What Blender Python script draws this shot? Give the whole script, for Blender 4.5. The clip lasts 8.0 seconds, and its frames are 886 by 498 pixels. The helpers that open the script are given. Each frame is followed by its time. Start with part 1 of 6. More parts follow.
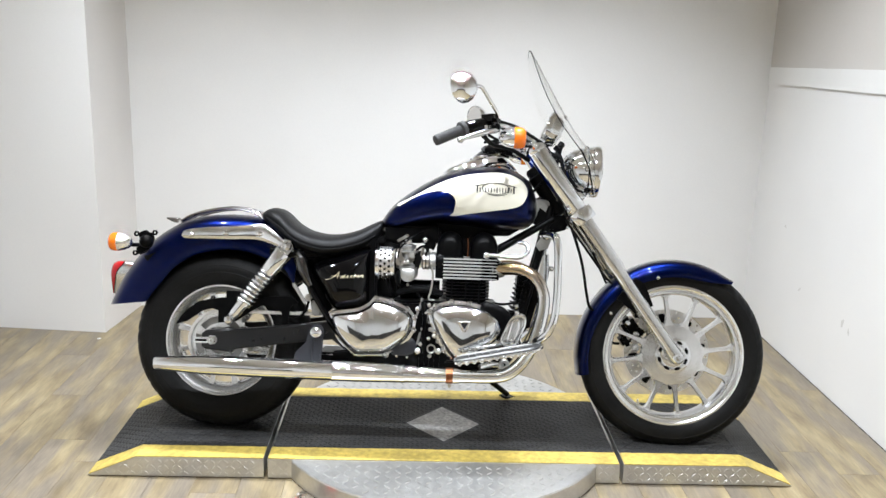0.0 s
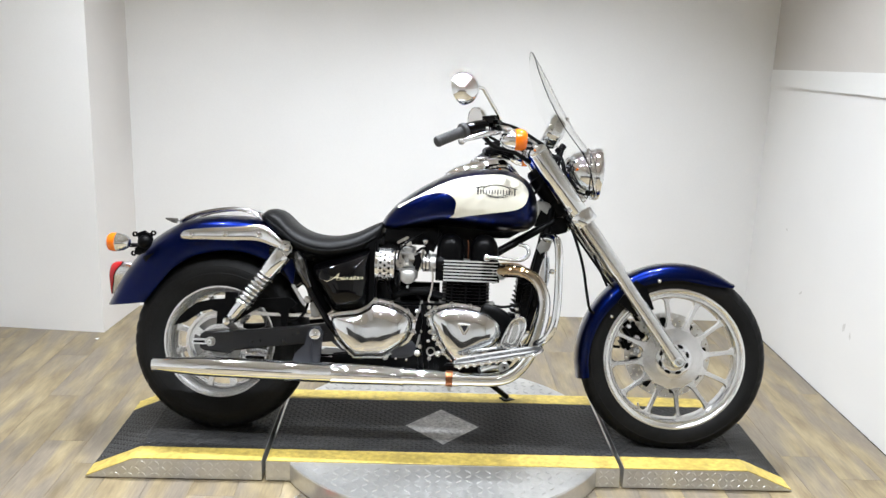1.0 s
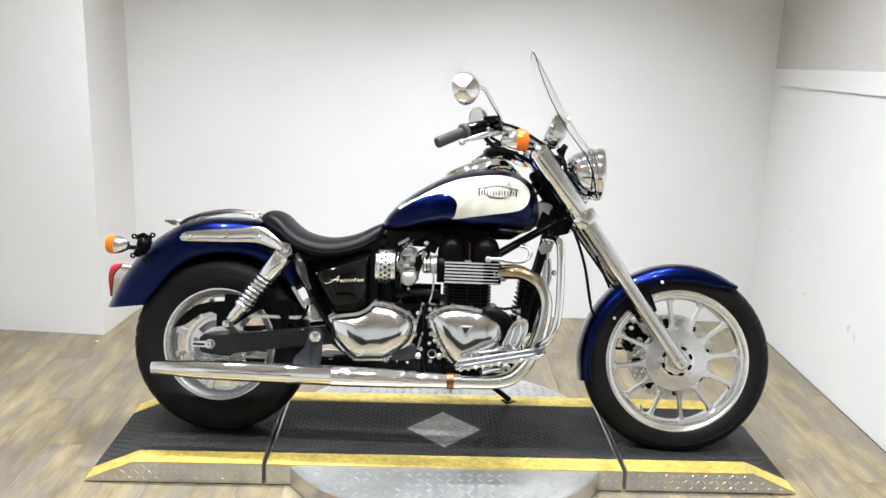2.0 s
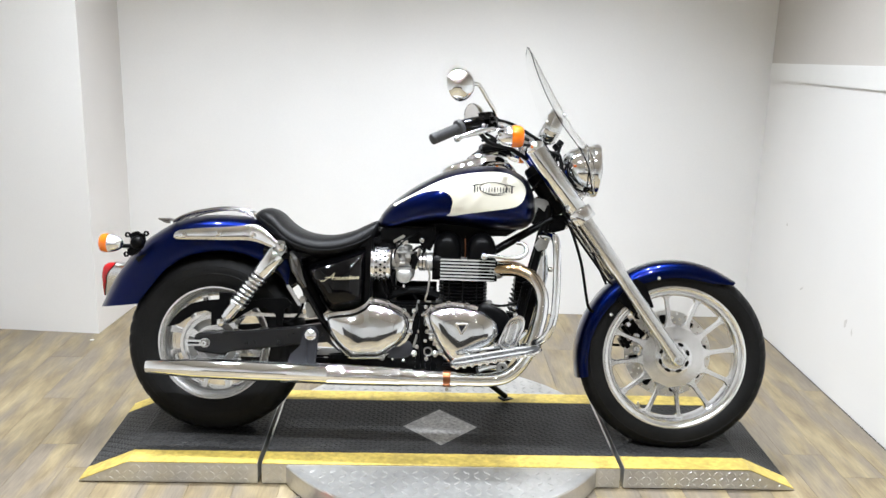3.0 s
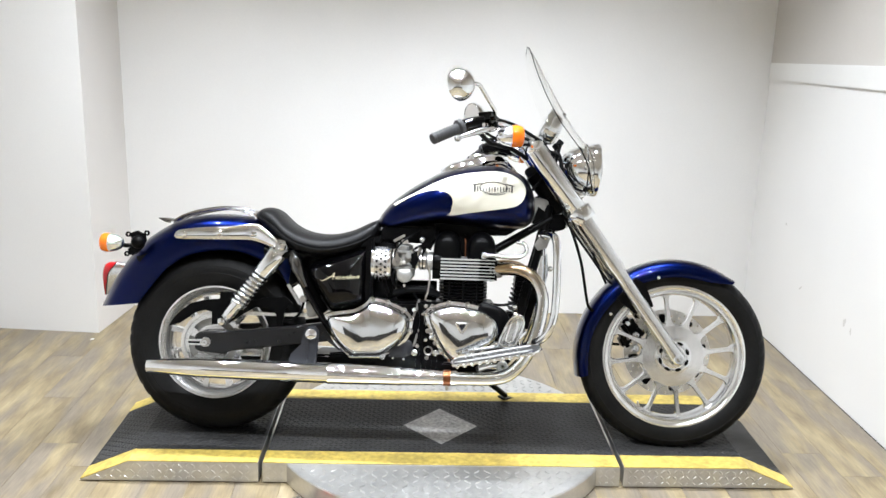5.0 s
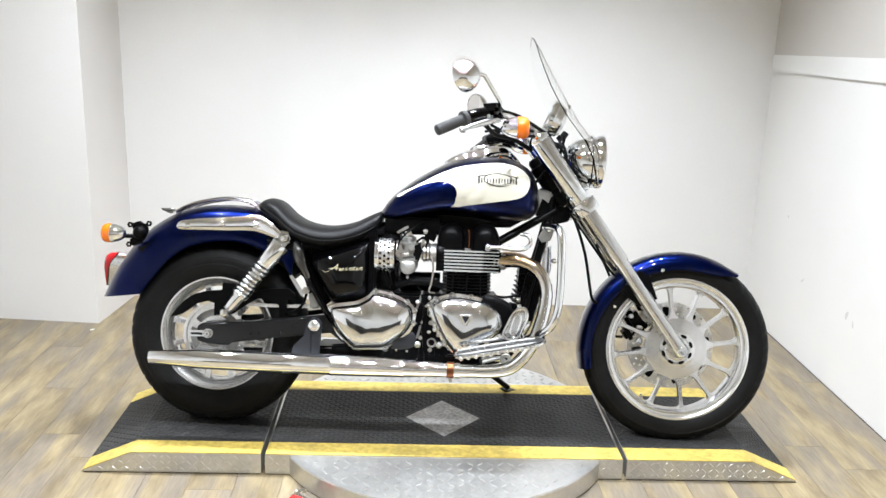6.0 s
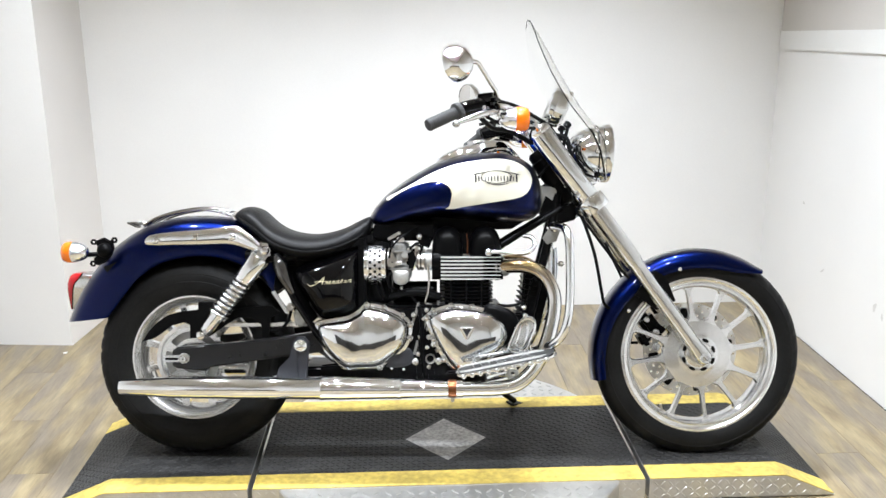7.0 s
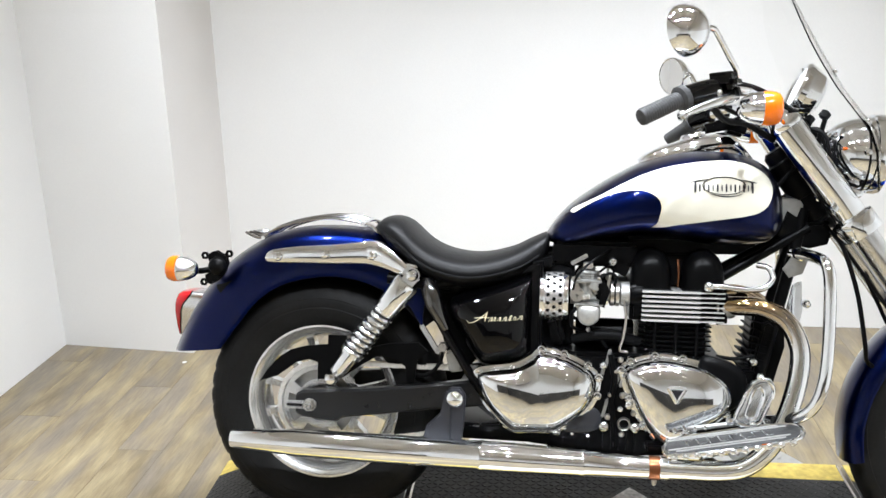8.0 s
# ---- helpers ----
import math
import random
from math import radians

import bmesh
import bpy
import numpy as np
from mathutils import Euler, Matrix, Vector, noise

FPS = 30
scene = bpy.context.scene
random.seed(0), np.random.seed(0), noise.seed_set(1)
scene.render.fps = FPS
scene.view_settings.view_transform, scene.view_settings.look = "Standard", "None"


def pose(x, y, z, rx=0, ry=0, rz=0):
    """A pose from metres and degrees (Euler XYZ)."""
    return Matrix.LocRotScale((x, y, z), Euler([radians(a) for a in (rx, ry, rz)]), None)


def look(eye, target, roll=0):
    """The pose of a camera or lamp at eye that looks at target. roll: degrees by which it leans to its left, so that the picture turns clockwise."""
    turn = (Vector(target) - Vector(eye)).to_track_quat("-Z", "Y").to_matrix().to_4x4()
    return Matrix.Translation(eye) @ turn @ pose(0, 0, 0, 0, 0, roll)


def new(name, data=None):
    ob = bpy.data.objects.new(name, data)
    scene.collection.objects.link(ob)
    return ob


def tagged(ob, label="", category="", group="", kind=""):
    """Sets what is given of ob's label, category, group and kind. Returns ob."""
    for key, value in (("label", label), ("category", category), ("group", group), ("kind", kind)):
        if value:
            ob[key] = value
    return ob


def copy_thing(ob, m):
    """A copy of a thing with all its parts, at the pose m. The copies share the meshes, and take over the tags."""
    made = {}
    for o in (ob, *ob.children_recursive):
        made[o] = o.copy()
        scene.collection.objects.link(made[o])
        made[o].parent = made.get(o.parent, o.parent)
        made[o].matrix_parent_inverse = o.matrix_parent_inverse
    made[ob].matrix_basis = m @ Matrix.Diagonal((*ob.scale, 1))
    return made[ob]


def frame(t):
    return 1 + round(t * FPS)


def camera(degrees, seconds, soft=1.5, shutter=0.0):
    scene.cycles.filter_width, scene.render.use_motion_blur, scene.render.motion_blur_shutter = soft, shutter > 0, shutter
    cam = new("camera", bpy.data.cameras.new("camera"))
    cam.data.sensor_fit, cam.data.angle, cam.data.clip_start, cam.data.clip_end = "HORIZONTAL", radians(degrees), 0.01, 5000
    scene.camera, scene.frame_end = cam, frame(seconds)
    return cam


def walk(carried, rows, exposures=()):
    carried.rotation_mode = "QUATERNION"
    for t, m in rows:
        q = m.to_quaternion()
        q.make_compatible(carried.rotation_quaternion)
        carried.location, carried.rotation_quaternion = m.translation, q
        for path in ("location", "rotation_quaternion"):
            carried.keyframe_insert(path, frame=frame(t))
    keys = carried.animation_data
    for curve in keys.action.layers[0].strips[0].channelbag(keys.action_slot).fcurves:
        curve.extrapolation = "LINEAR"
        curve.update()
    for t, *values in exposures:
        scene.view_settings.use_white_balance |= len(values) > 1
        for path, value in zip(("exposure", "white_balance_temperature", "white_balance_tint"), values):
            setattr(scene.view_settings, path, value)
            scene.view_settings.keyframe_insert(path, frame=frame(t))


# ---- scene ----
cam = camera(53.1, 8.0)
PATH = [
    (0, (-0.115, -2.772, 1.528), (-0.055, -0.833, 1.039), 1.8),
    (0.5, (-0.102, -2.768, 1.527), (-0.052, -0.832, 1.03), 1.9),
    (1, (-0.117, -2.753, 1.531), (-0.056, -0.815, 1.042), 2.1),
    (1.5, (-0.115, -2.742, 1.529), (-0.062, -0.803, 1.044), 2.0),
    (3, (-0.107, -2.712, 1.531), (-0.044, -0.777, 1.033), 1.7),
    (3.5, (-0.108, -2.715, 1.524), (-0.047, -0.778, 1.029), 1.8),
    (4, (-0.119, -2.715, 1.529), (-0.049, -0.779, 1.031), 1.8),
    (4.5, (-0.11, -2.719, 1.533), (-0.044, -0.783, 1.036), 1.7),
    (6, (-0.138, -2.705, 1.533), (-0.063, -0.775, 1.013), 2.0),
    (6.2, (-0.148, -2.691, 1.526), (-0.048, -0.764, 0.999), 2.3),
    (6.5, (-0.173, -2.627, 1.522), (-0.026, -0.711, 0.969), 1.1),
    (6.8, (-0.190, -2.520, 1.537), (-0.004, -0.616, 0.955), -0.3),
    (7.0, (-0.140, -2.428, 1.501), (-0.047, -0.503, 0.967), -0.1),
    (7.2, (-0.125, -2.292, 1.527), (-0.201, -0.379, 0.950), -0.8),
    (7.5, (-0.144, -2.115, 1.492), (-0.415, -0.224, 0.900), 0.3),
    (7.8, (-0.202, -1.902, 1.478), (-0.475, -0.018, 0.866), -0.6),
    (8.0, (-0.272, -1.759, 1.456), (-0.478, 0.140, 0.862), -1.0),
]
EXPOSURES = [(0.0, -1.30), (1.5, -1.26), (3.0, -1.21), (4.5, -1.16), (6.0, -1.09), (6.5, -1.06), (7.0, -1.08), (7.5, -1.13), (8.0, -1.15)]
walk(cam, [(t, look(eye, target, roll)) for t, eye, target, roll in PATH], EXPOSURES)

# ---------------------------------------------------------------- light
world = bpy.data.worlds.new("world")
scene.world = world
world.use_nodes = True
world.node_tree.nodes["Background"].inputs[0].default_value = (0.9, 0.95, 1.0, 1)
world.node_tree.nodes["Background"].inputs[1].default_value = 0.05

LAMPS = [(x, -1.0, 285.0) for x in (-1.05, -0.64, -0.23, 0.18, 0.59)] + [(-1.42, 0.55, 325.0), (-0.80, 0.55, 375.0), (-0.15, 0.55, 375.0), (0.45, 0.55, 375.0), (0.76, 0.55, 420.0)] + [(x, -3.0, 520.0) for x in (-1.30, -0.25, 0.80)] + [(x, -4.8, 520.0) for x in (-1.30, 0.80)]
CEILING = 2.95


# ---------------------------------------------------------------- materials
def material(name, color, rough=0.5, metal=0.0, coat=0.0, grain=0.0, scale=60.0, stain=0.0, stain_scale=4.0,
             bump=0.0, spread=0.0, wear=0.0, stretch=(1, 1, 1), **more):
    """A procedural surface: grain and stains vary the colour and the gloss at two scales, spread varies it piece by piece."""
    m = bpy.data.materials.new(name)
    m.use_nodes = True
    nt = m.node_tree
    b = nt.nodes["Principled BSDF"]
    b.inputs["Roughness"].default_value = rough
    b.inputs["Metallic"].default_value = metal
    b.inputs["Coat Weight"].default_value = coat
    b.inputs["Coat Roughness"].default_value = 0.03
    for key, value in more.items():
        b.inputs[key.replace("_", " ")].default_value = value
    rgb = nt.nodes.new("ShaderNodeRGB")
    rgb.outputs[0].default_value = (*color, 1)
    last = rgb.outputs[0]
    coord = nt.nodes.new("ShaderNodeTexCoord")
    mapping = nt.nodes.new("ShaderNodeMapping")
    mapping.inputs["Scale"].default_value = stretch
    nt.links.new(coord.outputs["Object"], mapping.inputs[0])

    def noise_at(size, detail):
        n = nt.nodes.new("ShaderNodeTexNoise")
        n.inputs["Scale"].default_value = size
        n.inputs["Detail"].default_value = detail
        nt.links.new(mapping.outputs[0], n.inputs["Vector"])
        return n.outputs["Fac"]

    def vary(last, fac, amount):
        ramp = nt.nodes.new("ShaderNodeMapRange")
        ramp.inputs["From Min"].default_value, ramp.inputs["From Max"].default_value = 0.25, 0.75
        ramp.inputs["To Min"].default_value, ramp.inputs["To Max"].default_value = 1 - amount, 1 + amount
        nt.links.new(fac, ramp.inputs["Value"])
        mul = nt.nodes.new("ShaderNodeVectorMath")
        mul.operation = "SCALE"
        nt.links.new(last, mul.inputs[0])
        nt.links.new(ramp.outputs[0], mul.inputs["Scale"])
        return mul.outputs[0]

    fine = None
    if grain or bump or wear:
        fine = noise_at(scale, 4)
    if grain:
        last = vary(last, fine, grain)
    if stain:
        last = vary(last, noise_at(stain_scale, 3), stain)
    if spread:
        info = nt.nodes.new("ShaderNodeObjectInfo")
        last = vary(last, info.outputs["Random"], spread)
    nt.links.new(last, b.inputs["Base Color"])
    if wear:
        r = nt.nodes.new("ShaderNodeMapRange")
        r.inputs["To Min"].default_value, r.inputs["To Max"].default_value = max(0.0, rough - wear), rough + wear
        nt.links.new(fine, r.inputs["Value"])
        nt.links.new(r.outputs[0], b.inputs["Roughness"])
    if bump:
        bn = nt.nodes.new("ShaderNodeBump")
        bn.inputs["Strength"].default_value = bump
        bn.inputs["Distance"].default_value = 0.002
        nt.links.new(fine, bn.inputs["Height"])
        nt.links.new(bn.outputs[0], b.inputs["Normal"])
    return m


WALL = material("wall_paint", (0.80, 0.795, 0.785), 0.55, grain=0.015, scale=180, stain=0.035, stain_scale=1.3, bump=0.12)
UPPER = material("beige_wall_paint", (0.60, 0.575, 0.545), 0.6, grain=0.02, scale=160, stain=0.04, stain_scale=1.6, bump=0.1)
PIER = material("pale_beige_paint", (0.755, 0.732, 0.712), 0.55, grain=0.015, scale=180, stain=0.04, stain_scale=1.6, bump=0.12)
REFLECTED_BAND = material("dark_dado_paint", (0.05, 0.047, 0.044), 0.5, grain=0.2, scale=40, stain=0.5, stain_scale=2.2)
SCUFF = material("scuffed_paint", (0.64, 0.63, 0.61), 0.6, grain=0.12, scale=160)
TRIM = material("trim_paint", (0.80, 0.80, 0.79), 0.4, grain=0.01, scale=90, stain=0.015)
CEIL = material("ceiling_paint", (0.62, 0.59, 0.55), 0.8, grain=0.05, scale=80, stain=0.05)
CHROME = material("chrome", (0.855, 0.88, 0.91), 0.05, 1.0, grain=0.01, scale=30, wear=0.02)
DULLED = material("dulled_chrome", (0.36, 0.36, 0.37), 0.16, 1.0, grain=0.05, scale=60, stain=0.1, stain_scale=20)
ALLOY = material("polished_alloy", (0.77, 0.79, 0.81), 0.18, 1.0, grain=0.03, scale=120, wear=0.05)
SILVER = material("silver_wheel_paint", (0.76, 0.765, 0.77), 0.20, 0.92, coat=0.1, grain=0.02, scale=300, wear=0.02)
BAND = material("pierced_steel", (0.54, 0.535, 0.53), 0.24, 0.85, grain=0.10, scale=90, stain=0.12, stain_scale=30)
MACHINED = material("machined_edge", (0.60, 0.60, 0.59), 0.3, 0.4, grain=0.04, scale=150)
CASTING = material("grey_casting", (0.33, 0.33, 0.32), 0.40, 0.8, grain=0.08, scale=90, bump=0.15)
CAST_PALE = material("pale_casting", (0.40, 0.40, 0.385), 0.42, 0.7, grain=0.12, scale=120, stain=0.12, stain_scale=40, bump=0.2)
PAD = material("worn_metal_pad", (0.045, 0.045, 0.046), 0.45, 0.6, grain=0.2, scale=160, stain=0.25, stain_scale=30, bump=0.3)
HUB = material("brushed_hub", (0.68, 0.685, 0.69), 0.27, 0.92, grain=0.06, scale=90, stain=0.10, stain_scale=25)
STEEL = material("bare_steel", (0.55, 0.53, 0.50), 0.3, 1.0, grain=0.08, scale=150, stain=0.08, stain_scale=20, wear=0.08)
LINK = material("bright_chain_steel", (0.80, 0.79, 0.77), 0.30, 0.85, grain=0.12, scale=120)
DISC = material("brake_steel", (0.72, 0.71, 0.69), 0.28, 1.0, grain=0.06, scale=200)
RUBBER = material("tyre_rubber", (0.0095, 0.0094, 0.0093), 0.48, grain=0.15, scale=120, stain=0.25, stain_scale=9, bump=0.2, wear=0.1, Specular_IOR_Level=0.07)
BLACK = material("gloss_black", (0.001, 0.001, 0.0012), 0.25, coat=1.0, Specular_IOR_Level=0.0, grain=0.05, scale=60, Coat_IOR=1.34)
ENAMEL = material("black_enamel", (0.0015, 0.0015, 0.002), 0.25, coat=1.0, grain=0.05, scale=60, Coat_IOR=1.9)
SATIN = material("satin_black", (0.0018, 0.0018, 0.002), 0.33, Specular_IOR_Level=0.08, grain=0.12, scale=90, stain=0.15, bump=0.08)
DARK = material("dark_plastic", (0.003, 0.003, 0.0033), 0.5, Specular_IOR_Level=0.07, grain=0.1, scale=120, bump=0.1)
BRACKET = material("grey_black_bracket", (0.016, 0.017, 0.022), 0.42, grain=0.08, scale=90, bump=0.1)
BLUE = material("metallic_blue_paint", (0.0004, 0.0042, 0.050), 0.30, 1.0, coat=1.0, grain=0.10, scale=900, stain=0.03, Coat_IOR=1.8)


def grazing_gloss(m, low, high):
    """A lacquer whose gloss grows towards grazing angles."""
    nt = m.node_tree
    weight, span = nt.nodes.new("ShaderNodeLayerWeight"), nt.nodes.new("ShaderNodeMapRange")
    weight.inputs["Blend"].default_value = 0.5
    span.inputs["From Min"].default_value, span.inputs["From Max"].default_value = 0.36, 0.66
    span.inputs["To Min"].default_value, span.inputs["To Max"].default_value = low, high
    nt.links.new(weight.outputs["Facing"], span.inputs["Value"])
    nt.links.new(span.outputs[0], nt.nodes["Principled BSDF"].inputs["Coat Weight"])


grazing_gloss(BLUE, 0.16, 0.9)
CREAM = material("cream_paint", (0.66, 0.635, 0.54), 0.22, coat=1.0, grain=0.008, scale=50, Specular_IOR_Level=0.2)
LEATHER = material("black_leather", (0.0042, 0.0042, 0.0046), 0.42, Specular_IOR_Level=0.15, grain=0.14, scale=240, stain=0.12, stain_scale=10, bump=0.35, wear=0.1)
GRIP = material("grip_rubber", (0.030, 0.030, 0.031), 0.6, grain=0.2, scale=160, bump=0.4)
SWING = material("satin_arm_paint", (0.005, 0.005, 0.0055), 0.3, Specular_IOR_Level=0.42, grain=0.12, scale=40, stain=0.2, stain_scale=7, bump=0.06, wear=0.08)
ORANGE = material("orange_lens", (0.90, 0.20, 0.007), 0.14, coat=0.5, grain=0.05, scale=120, Transmission_Weight=0.2, Coat_IOR=1.35)
RED = material("red_lens", (0.42, 0.006, 0.010), 0.12, coat=0.5, grain=0.05, scale=120, Coat_IOR=1.3)
WHITE_LENS = material("clear_lens", (0.85, 0.85, 0.85), 0.1, coat=0.6, grain=0.03, scale=60)
GLASS = material("clear_glass", (1, 1, 1), 0.0, grain=0.0, Transmission_Weight=1.0, IOR=1.46)
SCREEN = material("clear_acrylic", (0.985, 0.988, 0.985), 0.0, grain=0.0, Transmission_Weight=1.0, IOR=1.11)
MIRROR = material("mirror_glass", (0.92, 0.92, 0.92), 0.01, 1.0)
FORK = material("brushed_fork_alloy", (0.62, 0.625, 0.63), 0.22, 1.0, grain=0.02, scale=60, stain=0.04, stain_scale=12)
COPPER = material("copper_band", (0.20, 0.075, 0.032), 0.32, 0.85, grain=0.2, scale=80)
TINT = CHROME.copy()
GOLD = material("gold_script", (0.78, 0.70, 0.48), 0.3, 0.4, grain=0.04, scale=60)
INK = material("dark_badge", (0.02, 0.02, 0.025), 0.3, 0.3)
TREAD = material("black_tread", (0.024, 0.0236, 0.0232), 0.46, grain=0.35, scale=55, stain=0.55, stain_scale=4, bump=0.2, wear=0.12, Specular_IOR_Level=0.24)
YELLOW = material("yellow_paint", (0.46, 0.345, 0.078), 0.5, grain=0.30, scale=55, stain=0.30, stain_scale=7, bump=0.25)
PLATE = material("tread_plate_steel", (0.58, 0.575, 0.56), 0.36, 0.9, grain=0.08, scale=60, stain=0.14, stain_scale=6, bump=0.06, wear=0.1)
DIAMOND = material("bare_diamond_plate", (0.40, 0.39, 0.38), 0.5, 0.6, grain=0.42, scale=75, stain=0.25, stain_scale=14, bump=0.45)
REDPLASTIC = material("red_plastic", (0.62, 0.03, 0.03), 0.4, grain=0.05)
LAMPGLOW = bpy.data.materials.new("lamp_diffuser")
LAMPGLOW.use_nodes = True
LAMPGLOW.node_tree.nodes["Principled BSDF"].inputs["Emission Color"].default_value = (1, 0.97, 0.92, 1)
LAMPGLOW.node_tree.nodes["Principled BSDF"].inputs["Emission Strength"].default_value = 25.0


def wood():
    """Pale oak vinyl: long streaks along the board, warm and grey boards side by side."""
    m = bpy.data.materials.new("oak_board")
    m.use_nodes = True
    nt = m.node_tree
    b = nt.nodes["Principled BSDF"]
    coord, info = nt.nodes.new("ShaderNodeTexCoord"), nt.nodes.new("ShaderNodeObjectInfo")
    shift = nt.nodes.new("ShaderNodeVectorMath")
    shift.operation = "MULTIPLY_ADD"
    nt.links.new(info.outputs["Random"], shift.inputs[0])
    shift.inputs[1].default_value = (37.0, 53.0, 19.0)
    nt.links.new(coord.outputs["Object"], shift.inputs[2])

    def streak(sx, sy, scale, detail):
        mp = nt.nodes.new("ShaderNodeMapping")
        mp.inputs["Scale"].default_value = (sx, sy, 1)
        nt.links.new(shift.outputs[0], mp.inputs[0])
        n = nt.nodes.new("ShaderNodeTexNoise")
        n.inputs["Scale"].default_value, n.inputs["Detail"].default_value = scale, detail
        nt.links.new(mp.outputs[0], n.inputs["Vector"])
        return n.outputs["Fac"]

    broad, fine, hue = streak(9.0, 2.6, 1.9, 5), streak(70, 7.0, 2.0, 5), streak(6.5, 1.3, 1.5, 3)
    ramp = nt.nodes.new("ShaderNodeValToRGB")
    ramp.color_ramp.elements[0].position, ramp.color_ramp.elements[0].color = 0.30, (0.175, 0.133, 0.076, 1)
    ramp.color_ramp.elements[1].position, ramp.color_ramp.elements[1].color = 0.70, (0.355, 0.288, 0.168, 1)
    mid = ramp.color_ramp.elements.new(0.48)
    mid.color = (0.262, 0.206, 0.117, 1)
    nt.links.new(broad, ramp.inputs[0])
    grey = nt.nodes.new("ShaderNodeMapRange")
    grey.inputs["From Min"].default_value, grey.inputs["From Max"].default_value = 0.44, 0.60
    grey.inputs["To Min"].default_value, grey.inputs["To Max"].default_value = 0.0, 0.78
    nt.links.new(hue, grey.inputs["Value"])
    mix = nt.nodes.new("ShaderNodeMix")
    mix.data_type = "RGBA"
    nt.links.new(grey.outputs[0], mix.inputs[0])
    nt.links.new(ramp.outputs[0], mix.inputs[6])
    mix.inputs[7].default_value = (0.182, 0.155, 0.127, 1)
    rng = nt.nodes.new("ShaderNodeMapRange")
    rng.inputs["From Min"].default_value, rng.inputs["From Max"].default_value = 0.3, 0.7
    rng.inputs["To Min"].default_value, rng.inputs["To Max"].default_value = 0.84, 1.13
    nt.links.new(fine, rng.inputs["Value"])
    tone = nt.nodes.new("ShaderNodeMapRange")
    tone.inputs["To Min"].default_value, tone.inputs["To Max"].default_value = 0.80, 1.01
    nt.links.new(info.outputs["Random"], tone.inputs["Value"])
    both = nt.nodes.new("ShaderNodeMath")
    both.operation = "MULTIPLY"
    nt.links.new(rng.outputs[0], both.inputs[0])
    nt.links.new(tone.outputs[0], both.inputs[1])
    mul = nt.nodes.new("ShaderNodeVectorMath")
    mul.operation = "SCALE"
    nt.links.new(mix.outputs[2], mul.inputs[0])
    nt.links.new(both.outputs[0], mul.inputs["Scale"])
    nt.links.new(mul.outputs[0], b.inputs["Base Color"])
    b.inputs["Roughness"].default_value = 0.42
    bn = nt.nodes.new("ShaderNodeBump")
    bn.inputs["Strength"].default_value, bn.inputs["Distance"].default_value = 0.12, 0.002
    nt.links.new(fine, bn.inputs["Height"])
    nt.links.new(bn.outputs[0], b.inputs["Normal"])
    return m


OAK = wood()


def heat_tint(m):
    """Chrome that has browned towards the hot end of the pipe."""
    m.name = "heat_tinted_chrome"
    nt = m.node_tree
    b = nt.nodes["Principled BSDF"]
    coord, split = nt.nodes.new("ShaderNodeTexCoord"), nt.nodes.new("ShaderNodeSeparateXYZ")
    nt.links.new(coord.outputs["Object"], split.inputs[0])
    cloud = nt.nodes.new("ShaderNodeTexNoise")
    cloud.inputs["Scale"].default_value, cloud.inputs["Detail"].default_value = 26.0, 3
    nt.links.new(coord.outputs["Object"], cloud.inputs["Vector"])
    shift = nt.nodes.new("ShaderNodeMath")
    shift.operation = "MULTIPLY_ADD"
    shift.inputs[1].default_value = 0.05
    nt.links.new(cloud.outputs["Fac"], shift.inputs[0])
    nt.links.new(split.outputs["Z"], shift.inputs[2])
    burnt = nt.nodes.new("ShaderNodeMapRange")
    burnt.inputs["From Min"].default_value, burnt.inputs["From Max"].default_value = 0.545, 0.650
    nt.links.new(shift.outputs[0], burnt.inputs["Value"])
    mix = nt.nodes.new("ShaderNodeMix")
    mix.data_type = "RGBA"
    mix.inputs[6].default_value, mix.inputs[7].default_value = (0.84, 0.86, 0.88, 1), (0.36, 0.26, 0.14, 1)
    nt.links.new(burnt.outputs[0], mix.inputs[0])
    nt.links.new(mix.outputs[2], b.inputs["Base Color"])


heat_tint(TINT)


# ---------------------------------------------------------------- mesh tools
def make(name, verts, faces, mat, parent=None, label="", smooth=40):
    me = bpy.data.meshes.new(name)
    me.from_pydata([tuple(v) for v in verts], [], faces)
    bm = bmesh.new()
    bm.from_mesh(me)
    bmesh.ops.recalc_face_normals(bm, faces=bm.faces)
    bm.to_mesh(me)
    bm.free()
    me.materials.append(mat)
    if smooth:
        me.polygons.foreach_set("use_smooth", [True] * len(me.polygons))
        me.set_sharp_from_angle(angle=radians(smooth))
    ob = new(name, me)
    if parent is not None:
        ob.parent = parent
    if label:
        tagged(ob, label)
    return ob


def part(name, bm, mat, parent, label="", smooth=40):
    """Links a bmesh as one mesh object under a thing or under a part."""
    me = bpy.data.meshes.new(name)
    bmesh.ops.recalc_face_normals(bm, faces=bm.faces)
    bm.to_mesh(me)
    bm.free()
    me.materials.append(mat)
    if smooth:
        me.polygons.foreach_set("use_smooth", [True] * len(me.polygons))
        me.set_sharp_from_angle(angle=radians(smooth))
    ob = new(name, me)
    if parent is not None:
        ob.parent = parent
    if label:
        tagged(ob, label)
    return ob


def twin(ob, m, parent=None):
    """The same mesh again as an object of its own, at the pose m."""
    o = new(ob.name.split(".")[0], ob.data)
    o.parent = parent if parent is not None else ob.parent
    o.matrix_basis = m
    for key in ("label", "category", "group", "kind"):
        if key in ob:
            o[key] = ob[key]
    return o


FLIP = Matrix.Diagonal((1, -1, 1, 1))


